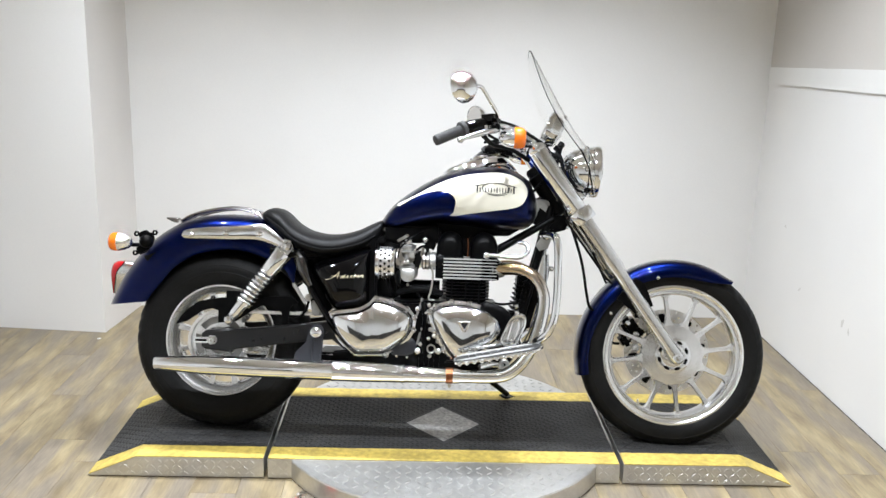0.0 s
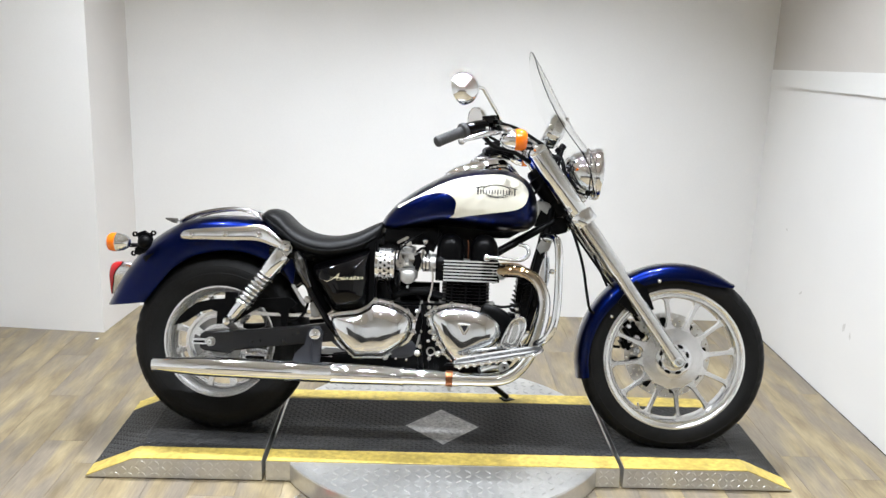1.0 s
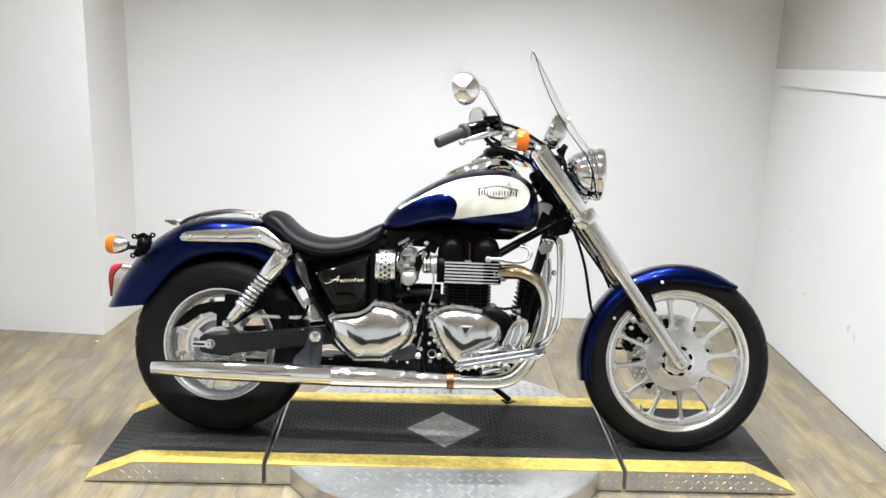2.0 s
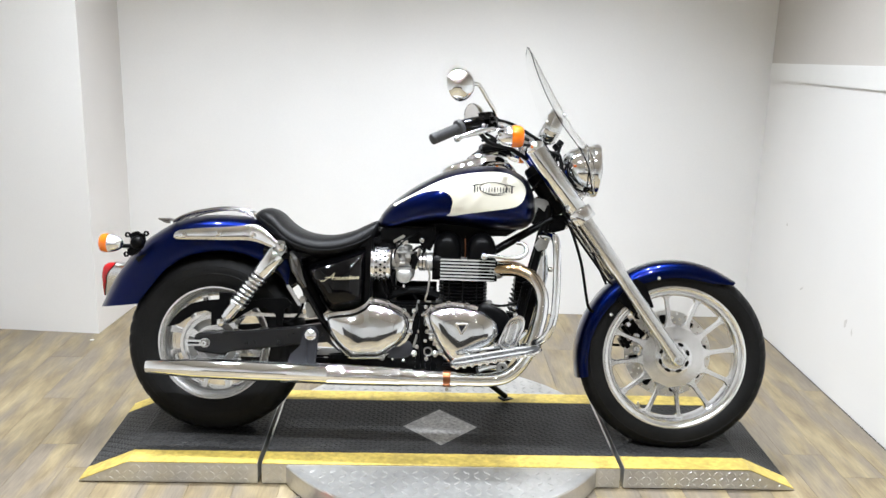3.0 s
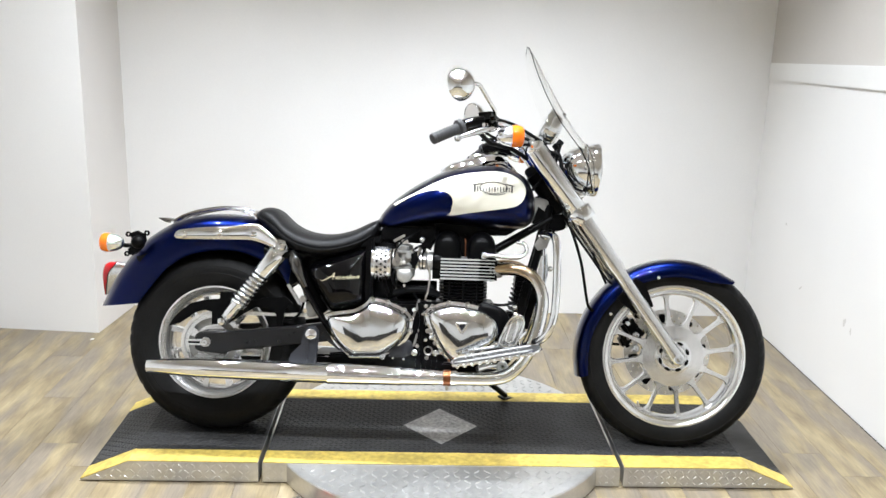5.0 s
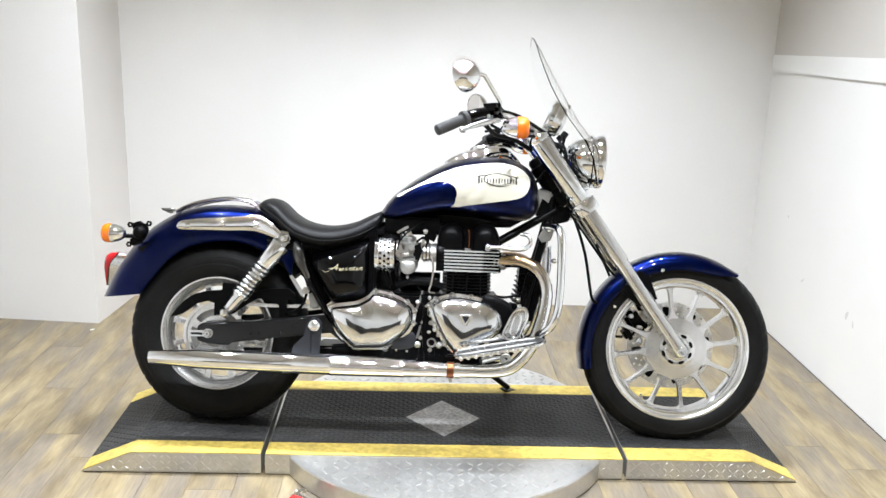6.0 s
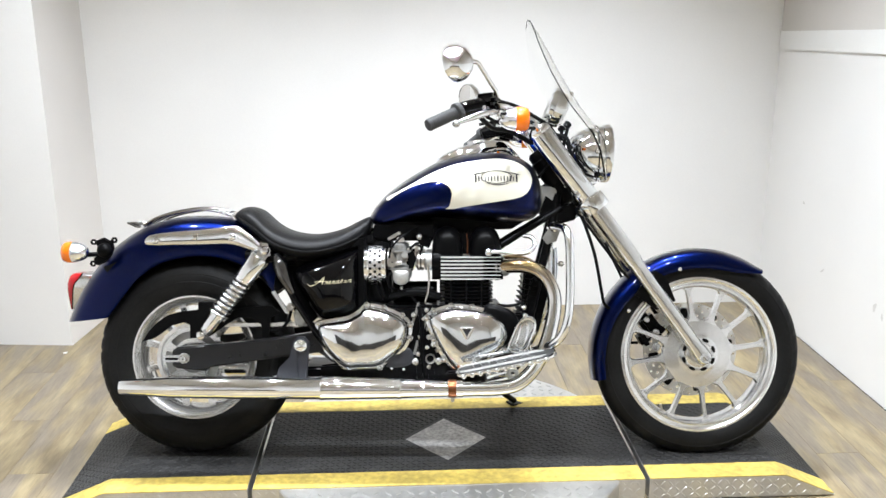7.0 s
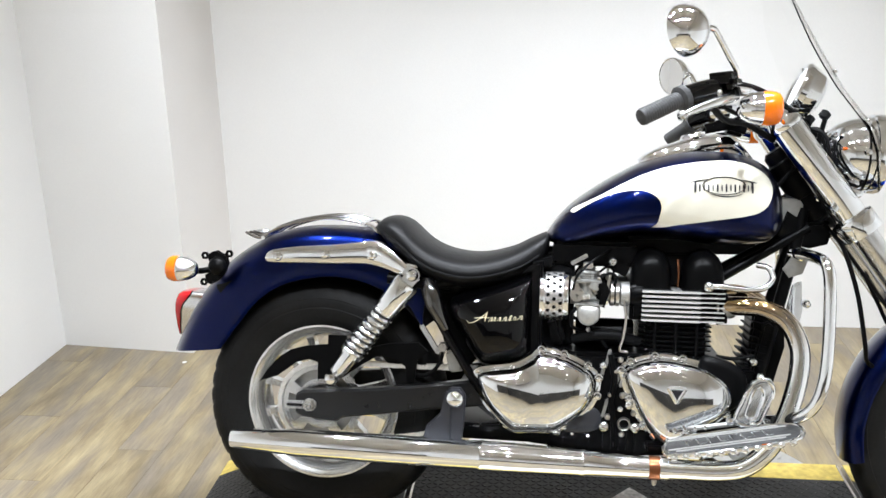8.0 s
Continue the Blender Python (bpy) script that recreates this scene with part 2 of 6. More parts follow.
def curve_through(points, steps=8, closed=False):
    """A smooth line through the points."""
    p = [Vector(q) for q in points]
    n = len(p)
    out = []
    for k in range(n if closed else n - 1):
        if closed:
            a, b, c, d = p[k - 1], p[k], p[(k + 1) % n], p[(k + 2) % n]
        else:
            b, c = p[k], p[k + 1]
            a = p[k - 1] if k else b * 2 - c
            d = p[k + 2] if k + 2 < n else c * 2 - b
        for s in range(steps):
            t = s / steps
            out.append(0.5 * ((2 * b) + (c - a) * t + (2 * a - 5 * b + 4 * c - d) * t * t + (3 * b - a - 3 * c + d) * t ** 3))
    if not closed:
        out.append(p[-1])
    return out


def skin(rings, caps=True, closed_ring=True, loop=False):
    """Faces over rings of equal count."""
    n = len(rings[0])
    verts = [v for r in rings for v in r]
    faces = []
    m = len(rings)
    for k in range(m if loop else m - 1):
        for i in range(n if closed_ring else n - 1):
            j = (i + 1) % n
            kk = (k + 1) % m
            faces.append((k * n + i, k * n + j, kk * n + j, kk * n + i))
    if caps and closed_ring and not loop:
        faces.append(tuple(range(n)))
        faces.append(tuple((m - 1) * n + i for i in reversed(range(n))))
    return verts, faces


def frames_along(pts):
    tangents = []
    for i in range(len(pts)):
        a, b = pts[max(0, i - 1)], pts[min(len(pts) - 1, i + 1)]
        tangents.append((b - a).normalized())
    t = tangents[0]
    u = t.cross(Vector((0, 0, 1)))
    if u.length < 1e-3:
        u = t.cross(Vector((0, 1, 0)))
    u.normalize()
    out = []
    for t in tangents:
        u = (u - t * u.dot(t)).normalized()
        out.append((u.copy(), t.cross(u)))
    return out


def tube_data(points, radius, sides=12, steps=6, straight=False):
    pts = [Vector(p) for p in points] if straight else curve_through(points, steps)
    radii = radius if isinstance(radius, (list, tuple)) else None
    fr = frames_along(pts)
    rings = []
    for i, (p, (u, v)) in enumerate(zip(pts, fr)):
        if radii:
            f = i / (len(pts) - 1) * (len(radii) - 1)
            k = min(int(f), len(radii) - 2)
            r = radii[k] + (radii[k + 1] - radii[k]) * (f - k)
        else:
            r = radius
        rings.append([p + (u * math.cos(a) + v * math.sin(a)) * r for a in (2 * math.pi * j / sides for j in range(sides))])
    return skin(rings)


def tube(name, points, radius, mat, parent, label="", sides=12, steps=6, straight=False):
    v, f = tube_data(points, radius, sides, steps, straight)
    return make(name, v, f, mat, parent, label)


def turned_data(profile, origin, axis, sides=32, closed=False):
    """A turned body: profile of (along, radius) about an axis from origin."""
    ax = Vector(axis).normalized()
    u = ax.cross(Vector((0, 0, 1)))
    if u.length < 1e-3:
        u = ax.cross(Vector((1, 0, 0)))
    u.normalize()
    w = ax.cross(u)
    o = Vector(origin)
    rings = [[o + ax * a + (u * math.cos(q) + w * math.sin(q)) * max(r, 1e-4) for q in (2 * math.pi * j / sides for j in range(sides))]
             for a, r in profile]
    return skin(rings, caps=not closed, loop=closed)


def turned(name, profile, origin, axis, mat, parent, label="", sides=32, closed=False, smooth=40):
    v, f = turned_data(profile, origin, axis, sides, closed)
    return make(name, v, f, mat, parent, label, smooth)


def plate(name, outline, y0, y1, mat, parent, label="", bevel=0.002, smooth=40):
    """A flat plate: an outline in x and z, between two y, with rounded edges."""
    bm = bmesh.new()
    vs = [bm.verts.new((p[0], y0, p[1])) for p in outline]
    face = bm.faces.new(vs)
    ext = bmesh.ops.extrude_face_region(bm, geom=[face])
    bmesh.ops.translate(bm, vec=(0, y1 - y0, 0), verts=[g for g in ext["geom"] if isinstance(g, bmesh.types.BMVert)])
    if bevel:
        edges = [e for e in bm.edges if abs(e.verts[0].co.y - e.verts[1].co.y) < 1e-6]
        bmesh.ops.bevel(bm, geom=edges, offset=bevel, segments=2, affect="EDGES", clamp_overlap=True)
    return part(name, bm, mat, parent, label, smooth)


def block(name, size, centre, mat, parent, label="", bevel=0.004, turn=(0, 0, 0)):
    bm = bmesh.new()
    bmesh.ops.create_cube(bm, size=1)
    bmesh.ops.scale(bm, vec=size, verts=bm.verts)
    bmesh.ops.bevel(bm, geom=bm.edges[:], offset=min(bevel, min(size) * 0.45), segments=2, affect="EDGES")
    bmesh.ops.transform(bm, matrix=pose(*centre, *turn), verts=bm.verts)
    return part(name, bm, mat, parent, label)


def pillow(name, outline, y0, y1, mat, parent, label="", steps=6, centre=None, edge=0.25, levels=None):
    """A cast cover: a smooth outline at y0 that domes out to y1."""
    pts = curve_through([(p[0], 0, p[1]) for p in outline], steps, closed=True)
    c = Vector((centre[0], 0, centre[1])) if centre else sum(pts, Vector()) / len(pts)
    rings = []
    if levels:
        levels = [(1.0, 0.0)] + levels
    elif edge <= 0.4:
        levels = [(1.0, 0.0), (1.0, edge), (0.985, edge + 0.12), (0.95, edge + 0.24), (0.86, edge + 0.42), (0.72, 0.82), (0.5, 0.93), (0.25, 0.985), (0.04, 1.0)]
    else:
        levels = [(1.0, 0.0), (1.0, edge)] + [(s, edge + (1 - edge) * d) for s, d in ((0.985, 0.22), (0.95, 0.42), (0.86, 0.68), (0.72, 0.85), (0.5, 0.95), (0.25, 0.99), (0.04, 1.0))]
    for s, d in levels:
        rings.append([Vector(((c + (p - c) * s).x, y0 + (y1 - y0) * d, (c + (p - c) * s).z)) for p in pts])
    v, f = skin(rings)
    return make(name, v, f, mat, parent, label, 50)


def bolt(name, where, axis, radius, height, mat, parent, label="", domed=True):
    prof = [(0, radius), (height * 0.5, radius), (height * 0.85, radius * 0.75), (height, radius * 0.25)] if domed else [(0, radius), (height * 0.8, radius), (height, radius * 0.85)]
    return turned(name, prof, where, axis, mat, parent, label, sides=12 if domed else 6)


def box_verts(x0, x1, y0, y1, z0, z1):
    v = [(x0, y0, z0), (x1, y0, z0), (x1, y1, z0), (x0, y1, z0), (x0, y0, z1), (x1, y0, z1), (x1, y1, z1), (x0, y1, z1)]
    f = [(0, 3, 2, 1), (4, 5, 6, 7), (0, 1, 5, 4), (1, 2, 6, 5), (2, 3, 7, 6), (3, 0, 4, 7)]
    return v, f


def slab(name, x0, x1, y0, y1, z0, z1, mat, kind="structure", label="", category=""):
    v, f = box_verts(x0, x1, y0, y1, z0, z1)
    return tagged(make(name, v, f, mat, None, "", 0), label, category, "", kind)


def thing(name, label, category, m, group=""):
    e = new(name)
    e.matrix_basis = m
    return tagged(e, label, category, group)


# ---------------------------------------------------------------- the room
LEFT, RIGHT, BACK, FRONT = -2.215, 1.70, 1.87, -6.0
slab("wall_north", LEFT - 0.15, RIGHT + 0.15, BACK, BACK + 0.15, 0, CEILING, WALL, label="plain white painted back wall", category="wall")
slab("wall_east", RIGHT, RIGHT + 0.15, FRONT, BACK, 0, CEILING, WALL, label="white painted side wall with a ledge", category="wall")
slab("wall_west", LEFT - 0.15, LEFT, FRONT, BACK, 0, CEILING, WALL, label="white painted side wall", category="wall")
slab("wall_south", LEFT - 0.15, RIGHT + 0.15, FRONT - 0.15, FRONT, 0, CEILING, WALL, label="plain white wall that closes the room", category="wall")
slab("ceiling", LEFT - 0.15, RIGHT + 0.15, FRONT - 0.15, BACK + 0.15, CEILING, CEILING + 0.12, CEIL, label="dull beige ceiling", category="ceiling")
slab("floor", LEFT - 0.15, RIGHT + 0.15, FRONT - 0.15, BACK + 0.15, -0.12, -0.009, DARK, label="sub-floor under oak boards", category="floor")

# boxed-out pier in the back corner
pier = [(LEFT, 1.480), (-1.645, 1.430), (-1.604, BACK), (LEFT, BACK)]
v = [(x, y, z) for z in (0, CEILING) for x, y in pier]
f = [(3, 2, 1, 0), (4, 5, 6, 7)] + [(i, (i + 1) % 4, 4 + (i + 1) % 4, 4 + i) for i in range(4)]
wall_pier = make("wall_pier", v, f, WALL, None, "", 0)
# the right-hand face takes a slightly darker, beiger colour than the rest
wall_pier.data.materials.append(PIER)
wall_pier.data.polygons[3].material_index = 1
tagged(wall_pier, "white boxed-out pier with a beige side", "wall", "", "structure")

# ledge along the side wall
bm = bmesh.new()
bmesh.ops.create_cube(bm, size=1)
bmesh.ops.scale(bm, vec=(0.006, BACK - FRONT, 0.084), verts=bm.verts)
bmesh.ops.bevel(bm, geom=bm.edges[:], offset=0.002, segments=2, affect="EDGES")
for vert in bm.verts:
    vert.co.x += RIGHT - 0.0045
    vert.co.y += (BACK + FRONT) / 2
    vert.co.z += 1.328 + (0.036 if vert.co.z > 0 else 0.0265) * (BACK - vert.co.y)
tagged(part("trim", bm, TRIM, None), "white flat ledge board on the side wall", "trim", "", "structure")

# beige upper part of the side wall, above the ledge
v = [(x, y, z) for x in (RIGHT - 0.003, RIGHT - 0.0005) for y, z in ((BACK, 1.335), (BACK, CEILING), (FRONT, CEILING), (FRONT, 1.335 + 0.033 * (BACK - FRONT)))]
f = [(0, 1, 2, 3), (7, 6, 5, 4)] + [(i, 4 + i, 4 + (i + 1) % 4, (i + 1) % 4) for i in range(4)]
tagged(make("wall_east_upper", v, f, UPPER, None, "", 0), "beige painted upper part of the side wall", "wall", "", "structure")
# unseen dark band low on the far walls, added for the chrome to reflect
for name, x0, x1, y0, y1 in (("wall_south_dado", LEFT, RIGHT, FRONT, FRONT + 0.03), ("wall_east_dado", RIGHT - 0.03, RIGHT, FRONT + 0.03, -3.3), ("wall_west_dado", LEFT, LEFT + 0.03, FRONT + 0.03, -3.3)):
    slab(name, x0, x1, y0, y1, 0, 0.62, REFLECTED_BAND, label="dark band added low on the wall for the chrome to reflect", category="wall")

# ceiling lamps
for k, (lx, ly, watts) in enumerate(LAMPS):
    if k == 0:
        lamp = thing("ceiling_light", "round white ceiling downlight, lit", "ceiling light", pose(lx, ly, CEILING), "ceiling downlights")
        turned("housing", [(0, 0.075), (-0.03, 0.078), (-0.035, 0.070), (-0.012, 0.062), (-0.012, 0.01)], (0, 0, 0), (0, 0, 1), TRIM, lamp, sides=24)
        turned("diffuser", [(-0.014, 0.05), (-0.020, 0.042), (-0.021, 0.002)], (0, 0, 0), (0, 0, 1), LAMPGLOW, lamp, sides=24)
        first_lamp = lamp
    else:
        copy_thing(first_lamp, pose(lx, ly, CEILING))
    data = bpy.data.lights.new("downlight", "SPOT")
    data.spot_size, data.spot_blend, data.shadow_soft_size, data.energy, data.color = radians(108), 1.0, 0.045, watts, (0.912, 0.97, 1.048)
    lob = new("downlight", data)
    lob.matrix_basis = pose(lx, ly, CEILING - 0.09)

# black socket box low on the side wall
sock = thing("wall_socket", "black socket box low on the white wall", "socket", pose(LEFT, 0.63, 0.178))
block("box", (0.03, 0.06, 0.11), (0.016, 0, 0), DARK, sock, bevel=0.006)
block("cover", (0.006, 0.045, 0.09), (0.034, 0, 0), SATIN, sock, bevel=0.002)

# ---------------------------------------------------------------- the motorcycle stand
H = 0.075
stand = thing("turntable_stand", "low black and silver motorcycle turntable with yellow edges on the floor", "turntable", pose(0, 0, 0))


def lozenges(spots, length, width, height, put):
    """Raised tread marks: put() places a point given in the sheet's own u, v, h."""
    verts, faces = [], []
    for u, w, ang in spots:
        c, s = math.cos(ang), math.sin(ang)
        n = len(verts)
        for a, b, h in ((length, 0, 0), (0, width, 0), (-length, 0, 0), (0, -width, 0),
                        (length * 0.6, 0, height), (0, width * 0.5, height), (-length * 0.6, 0, height), (0, -width * 0.5, height)):
            verts.append(put(u + a * c - b * s, w + a * s + b * c, h))
        faces += [(n + 4, n + 5, n + 6, n + 7)] + [(n + i, n + (i + 1) % 4, n + 4 + (i + 1) % 4, n + 4 + i) for i in range(4)]
    return verts, faces


def grid_spots(u0, u1, v0, v1, pitch, angle, keep=lambda u, v: True):
    out = []
    for j in range(int((v1 - v0) / pitch) + 1):
        for i in range(int((u1 - u0) / pitch) + 1):
            u, w = u0 + i * pitch, v0 + j * pitch
            if u <= u1 and w <= v1 and keep(u, w):
                out.append((u, w, angle if (i + j) % 2 else -angle))
    return out


# the round table under the middle
ring = [(0.607 * math.cos(a), 0.305 + 0.607 * math.sin(a)) for a in (2 * math.pi * k / 96 for k in range(96))]
bm = bmesh.new()
low = bm.faces.new([bm.verts.new((x, y, 0.004)) for x, y in ring])
ext = bmesh.ops.extrude_face_region(bm, geom=[low])
bmesh.ops.translate(bm, vec=(0, 0, 0.069), verts=[g for g in ext["geom"] if isinstance(g, bmesh.types.BMVert)])
bmesh.ops.bevel(bm, geom=[e for e in bm.edges if e.verts[0].co.z > 0.05 and e.verts[1].co.z > 0.05], offset=0.003, segments=2, affect="EDGES")
table = part("round_table", bm, PLATE, stand, "round silver tread-plate table")
inside = lambda x, y: math.hypot(x, y - 0.305) < 0.585 and (y < -0.014 or y > 0.625)
v, f = lozenges(grid_spots(-0.6, 0.6, -0.31, 0.92, 0.034, radians(45), inside), 0.0145, 0.0050, 0.0030, lambda u, w, h: (u, w, 0.0732 + h))
tagged(make("tread_pattern", v, f, PLATE, table), kind="stuff")


def section(x0, x1, ramp):
    """One length of the deck: silver body, black tread, two yellow bands. ramp: -1, 0 or 1, the end that slopes to the floor."""
    if ramp == 0:
        prof = [(x0, H), (x1, H)]
    elif ramp > 0:
        prof = [(x0, H), (1.052, H), (x1, 0.006)]
    else:
        prof = [(x0, 0.006), (-1.052, H), (x1, H)]
    bm = bmesh.new()
    outline = [(p[0], p[1]) for p in prof] + [(x1, 0.005), (x0, 0.005)]
    face = bm.faces.new([bm.verts.new((x, 0.0, z)) for x, z in outline])
    ext = bmesh.ops.extrude_face_region(bm, geom=[face])
    bmesh.ops.translate(bm, vec=(0, 0.61, 0), verts=[g for g in ext["geom"] if isinstance(g, bmesh.types.BMVert)])
    body = part("deck_body", bm, PLATE, stand, "silver tread-plate deck section", smooth=0)

    def lift(x):
        for (a, za), (b, zb) in zip(prof, prof[1:]):
            if a - 1e-6 <= x <= b + 1e-6:
                return za + (zb - za) * (x - a) / (b - a)
        return H

    def sheet(name, y0, y1, mat, thick, rough_edge=0.0, label=""):
        xs = sorted({x0 + 0.002, x1 - 0.002, *(p[0] for p in prof[1:-1]), *[x0 + (x1 - x0) * k / 40 for k in range(1, 40)]})
        rows = []
        for x in xs:
            z = lift(x)
            a = y0 + (noise.noise((x * 40, y0 * 9, 1)) * rough_edge if y0 > 0.01 else 0)
            b = y1 + (noise.noise((x * 40, y1 * 9, 2)) * rough_edge if y1 < 0.6 else 0)
            rows.append([(x, a, z + 0.0005), (x, b, z + 0.0005), (x, b, z + thick), (x, a, z + thick)])
        vv, ff = skin(rows)
        return make(name, vv, ff, mat, body, label, 20)

    tread = sheet("tread_sheet", 0.083, 0.527, TREAD, 0.0022, label="black worn tread sheet")
    for a, b in ((0.001, 0.085), (0.525, 0.609)):
        sheet("yellow_band", a, b, YELLOW, 0.003, 0.002, "yellow painted edge band")
    keep = lambda u, w: abs(u) / 0.150 + abs(w - 0.298) / 0.16 > 1
    spots = grid_spots(x0 + 0.012, x1 - 0.012, 0.096, 0.518, 0.0172, radians(38), keep)
    v, f = lozenges(spots, 0.0106, 0.0036, 0.0017, lambda u, w, h: (u, w, lift(u) + 0.0021 + h))
    tagged(make("tread_pattern", v, f, TREAD, body), kind="stuff")
    # marks on the upright front edge
    spots = [(u, w, a) for u, w, a in grid_spots(x0 + 0.02, x1 - 0.02, 0.017, 0.062, 0.0225, radians(45)) if w < lift(u) - 0.012]
    spots = [(u, w, a) for u, w, a in spots if abs(u) > 0.535 or ramp]
    v, f = lozenges(spots, 0.0105, 0.003, 0.0016, lambda u, w, h: (u, -h, w))
    tagged(make("tread_pattern", v, f, PLATE, body), kind="stuff")
    return body


middle = section(-0.606, 0.606, 0)
section(0.620, 1.213, 1)
section(-1.217, -0.620, -1)
for x in (-0.6035, 0.6035):
    v, f = box_verts(x - 0.0028, x + 0.0028, 0.09, 0.604, 0.075, 0.0795)
    make("edge_strip", v, f, STEEL, middle, "bare metal edge strip", 0)
# bare lozenge window in the tread
bm = bmesh.new()
face = bm.faces.new([bm.verts.new(p) for p in ((-0.136, 0.298, 0.0757), (0, 0.150, 0.0757), (0.136, 0.298, 0.0757), (0, 0.445, 0.0757))])
ext = bmesh.ops.extrude_face_region(bm, geom=[face])
bmesh.ops.translate(bm, vec=(0, 0, 0.0024), verts=[g for g in ext["geom"] if isinstance(g, bmesh.types.BMVert)])
part("lozenge_plate", bm, DIAMOND, middle, "bare grey lozenge plate", 0)

# foot lock beside the round table
lock = thing("lock_lever", "small grey and red locking lever on the floor by the turntable", "lever", pose(-0.475, -0.150, 0, 0, 0, -38))
block("base", (0.05, 0.03, 0.012), (0, 0, 0.006), STEEL, lock, bevel=0.003)
tube("arm", [(-0.01, 0.005, 0.014), (0.005, 0.002, 0.034), (0.03, -0.004, 0.040)], 0.006, STEEL, lock, sides=8)
block("pedal", (0.075, 0.028, 0.012), (0.035, -0.028, 0.022), REDPLASTIC, lock, "red plastic pedal", bevel=0.005, turn=(0, 0, 8))
bolt("knob", (-0.012, 0.004, 0.012), (0, 0, 1), 0.009, 0.016, STEEL, lock)

# ---------------------------------------------------------------- the motorcycle (x forward, right side at minus y)
bike = thing("motorcycle", "blue and cream cruiser motorcycle leaning on its side stand", "motorcycle",
             pose(-0.836, 0.270, H - 0.002, -13.0, 0, -2.9) @ Matrix.Scale(1.0065, 4))
RX, RZ, RR = 0.022, 0.318, 0.318      # rear wheel
FX, FZ, FR = 1.646, 0.322, 0.333      # front wheel


def tyre(name, x, z, half, profile, grooves, parent):
    """A tyre with grooves cut across its shoulders. profile: (across, radius) from one bead to the other."""
    sides = 288
    rings = []
    for k in range(sides):
        a = 2 * math.pi * k / sides
        row = []
        for across, r in profile:
            s = abs(across) / half
            cut = 0.0
            if r > profile[len(profile) // 2][1] - 0.032:
                phase = (a / (2 * math.pi) * grooves + s * 0.9 + (0.5 if across > 0 else 0.0)) % 1.0
                if phase < 0.22 and s > 0.12:
                    cut = 0.0032
            row.append((x + (r - cut) * math.cos(a), across, z + (r - cut) * math.sin(a)))
        rings.append(row)
    v, f = skin(rings, closed_ring=True, loop=True)
    return make(name, v, f, RUBBER, parent, "black rubber tyre", 25)


def mirrored(profile):
    return profile + [(-a, r) for a, r in reversed(profile[:-1])] if abs(profile[-1][0]) < 1e-9 else profile + [(-a, r) for a, r in reversed(profile)]


# ---- front wheel
rim_f = turned("front_wheel", [(-0.040, 0.2535), (-0.0455, 0.2515), (-0.0465, 0.2450), (-0.0425, 0.2415), (-0.0400, 0.2370), (-0.0400, 0.2320), (-0.0435, 0.2295), (-0.0435, 0.2240), (-0.032, 0.2190), (-0.012, 0.216), (0.012, 0.216),
                               (0.030, 0.221), (0.036, 0.232), (0.043, 0.242), (0.043, 0.2505), (0.040, 0.2535), (0.030, 0.236), (-0.030, 0.236)],
               (FX, 0, FZ), (0, 1, 0), SILVER, bike, "silver cast wheel with twelve spokes", sides=72, closed=True)
side = [(-0.036, 0.238), (-0.045, 0.251), (-0.053, 0.265), (-0.056, 0.278), (-0.0550, 0.294), (-0.0545, 0.2955), (-0.0555, 0.297), (-0.050, 0.307), (-0.043, 0.3165), (-0.033, 0.3230), (-0.022, 0.3280), (-0.011, 0.3315), (0.0, FR)]
tyre("tyre", FX, FZ, 0.056, mirrored(side), 44, rim_f)
spoke_me = None
for k in range(12):
    a = radians(8 + 30 * k)
    if spoke_me is None:
        bm = bmesh.new()
        rows = []
        for r, w, d, y in ((0.090, 0.026, 0.012, -0.016), (0.107, 0.0255, 0.012, -0.016), (0.115, 0.0170, 0.012, -0.0155), (0.123, 0.0118, 0.012, -0.0152), (0.136, 0.0090, 0.012, -0.015), (0.17, 0.0078, 0.0115, -0.014), (0.200, 0.0082, 0.0115, -0.014), (0.210, 0.0115, 0.012, -0.014), (0.217, 0.021, 0.012, -0.014), (0.225, 0.034, 0.013, -0.014)):
            rows.append([(r, y - d, -w * 0.7), (r, y - d, w * 0.7), (r, y - d * 0.3, w), (r, y + d, w * 0.8), (r, y + d, -w * 0.8), (r, y - d * 0.3, -w)])
        v, f = skin(rows)
        spoke = make("spoke", v, f, SILVER, rim_f)
        spoke_me = spoke
        spoke.matrix_basis = Matrix.Translation((FX, 0, FZ)) @ Matrix.Rotation(-a, 4, "Y")
    else:
        twin(spoke_me, Matrix.Translation((FX, 0, FZ)) @ Matrix.Rotation(-a, 4, "Y"))
turned("hub", [(-0.046, 0.006), (-0.047, 0.030), (-0.044, 0.040), (-0.036, 0.052), (-0.0315, 0.072), (-0.030, 0.100), (-0.027, 0.110), (0.0, 0.111), (0.02, 0.105), (0.035, 0.06), (0.05, 0.04), (0.05, 0.006)],
       (FX, 0, FZ), (0, 1, 0), HUB, rim_f, "brushed alloy hub", sides=72)
slot = None
turned("hub_plate", [(-0.030, 0.034), (-0.0415, 0.036), (-0.0425, 0.040), (-0.0425, 0.060), (-0.041, 0.063), (-0.030, 0.064)], (FX, 0, FZ), (0, 1, 0), ALLOY, rim_f, "bright slotted hub plate", sides=48)
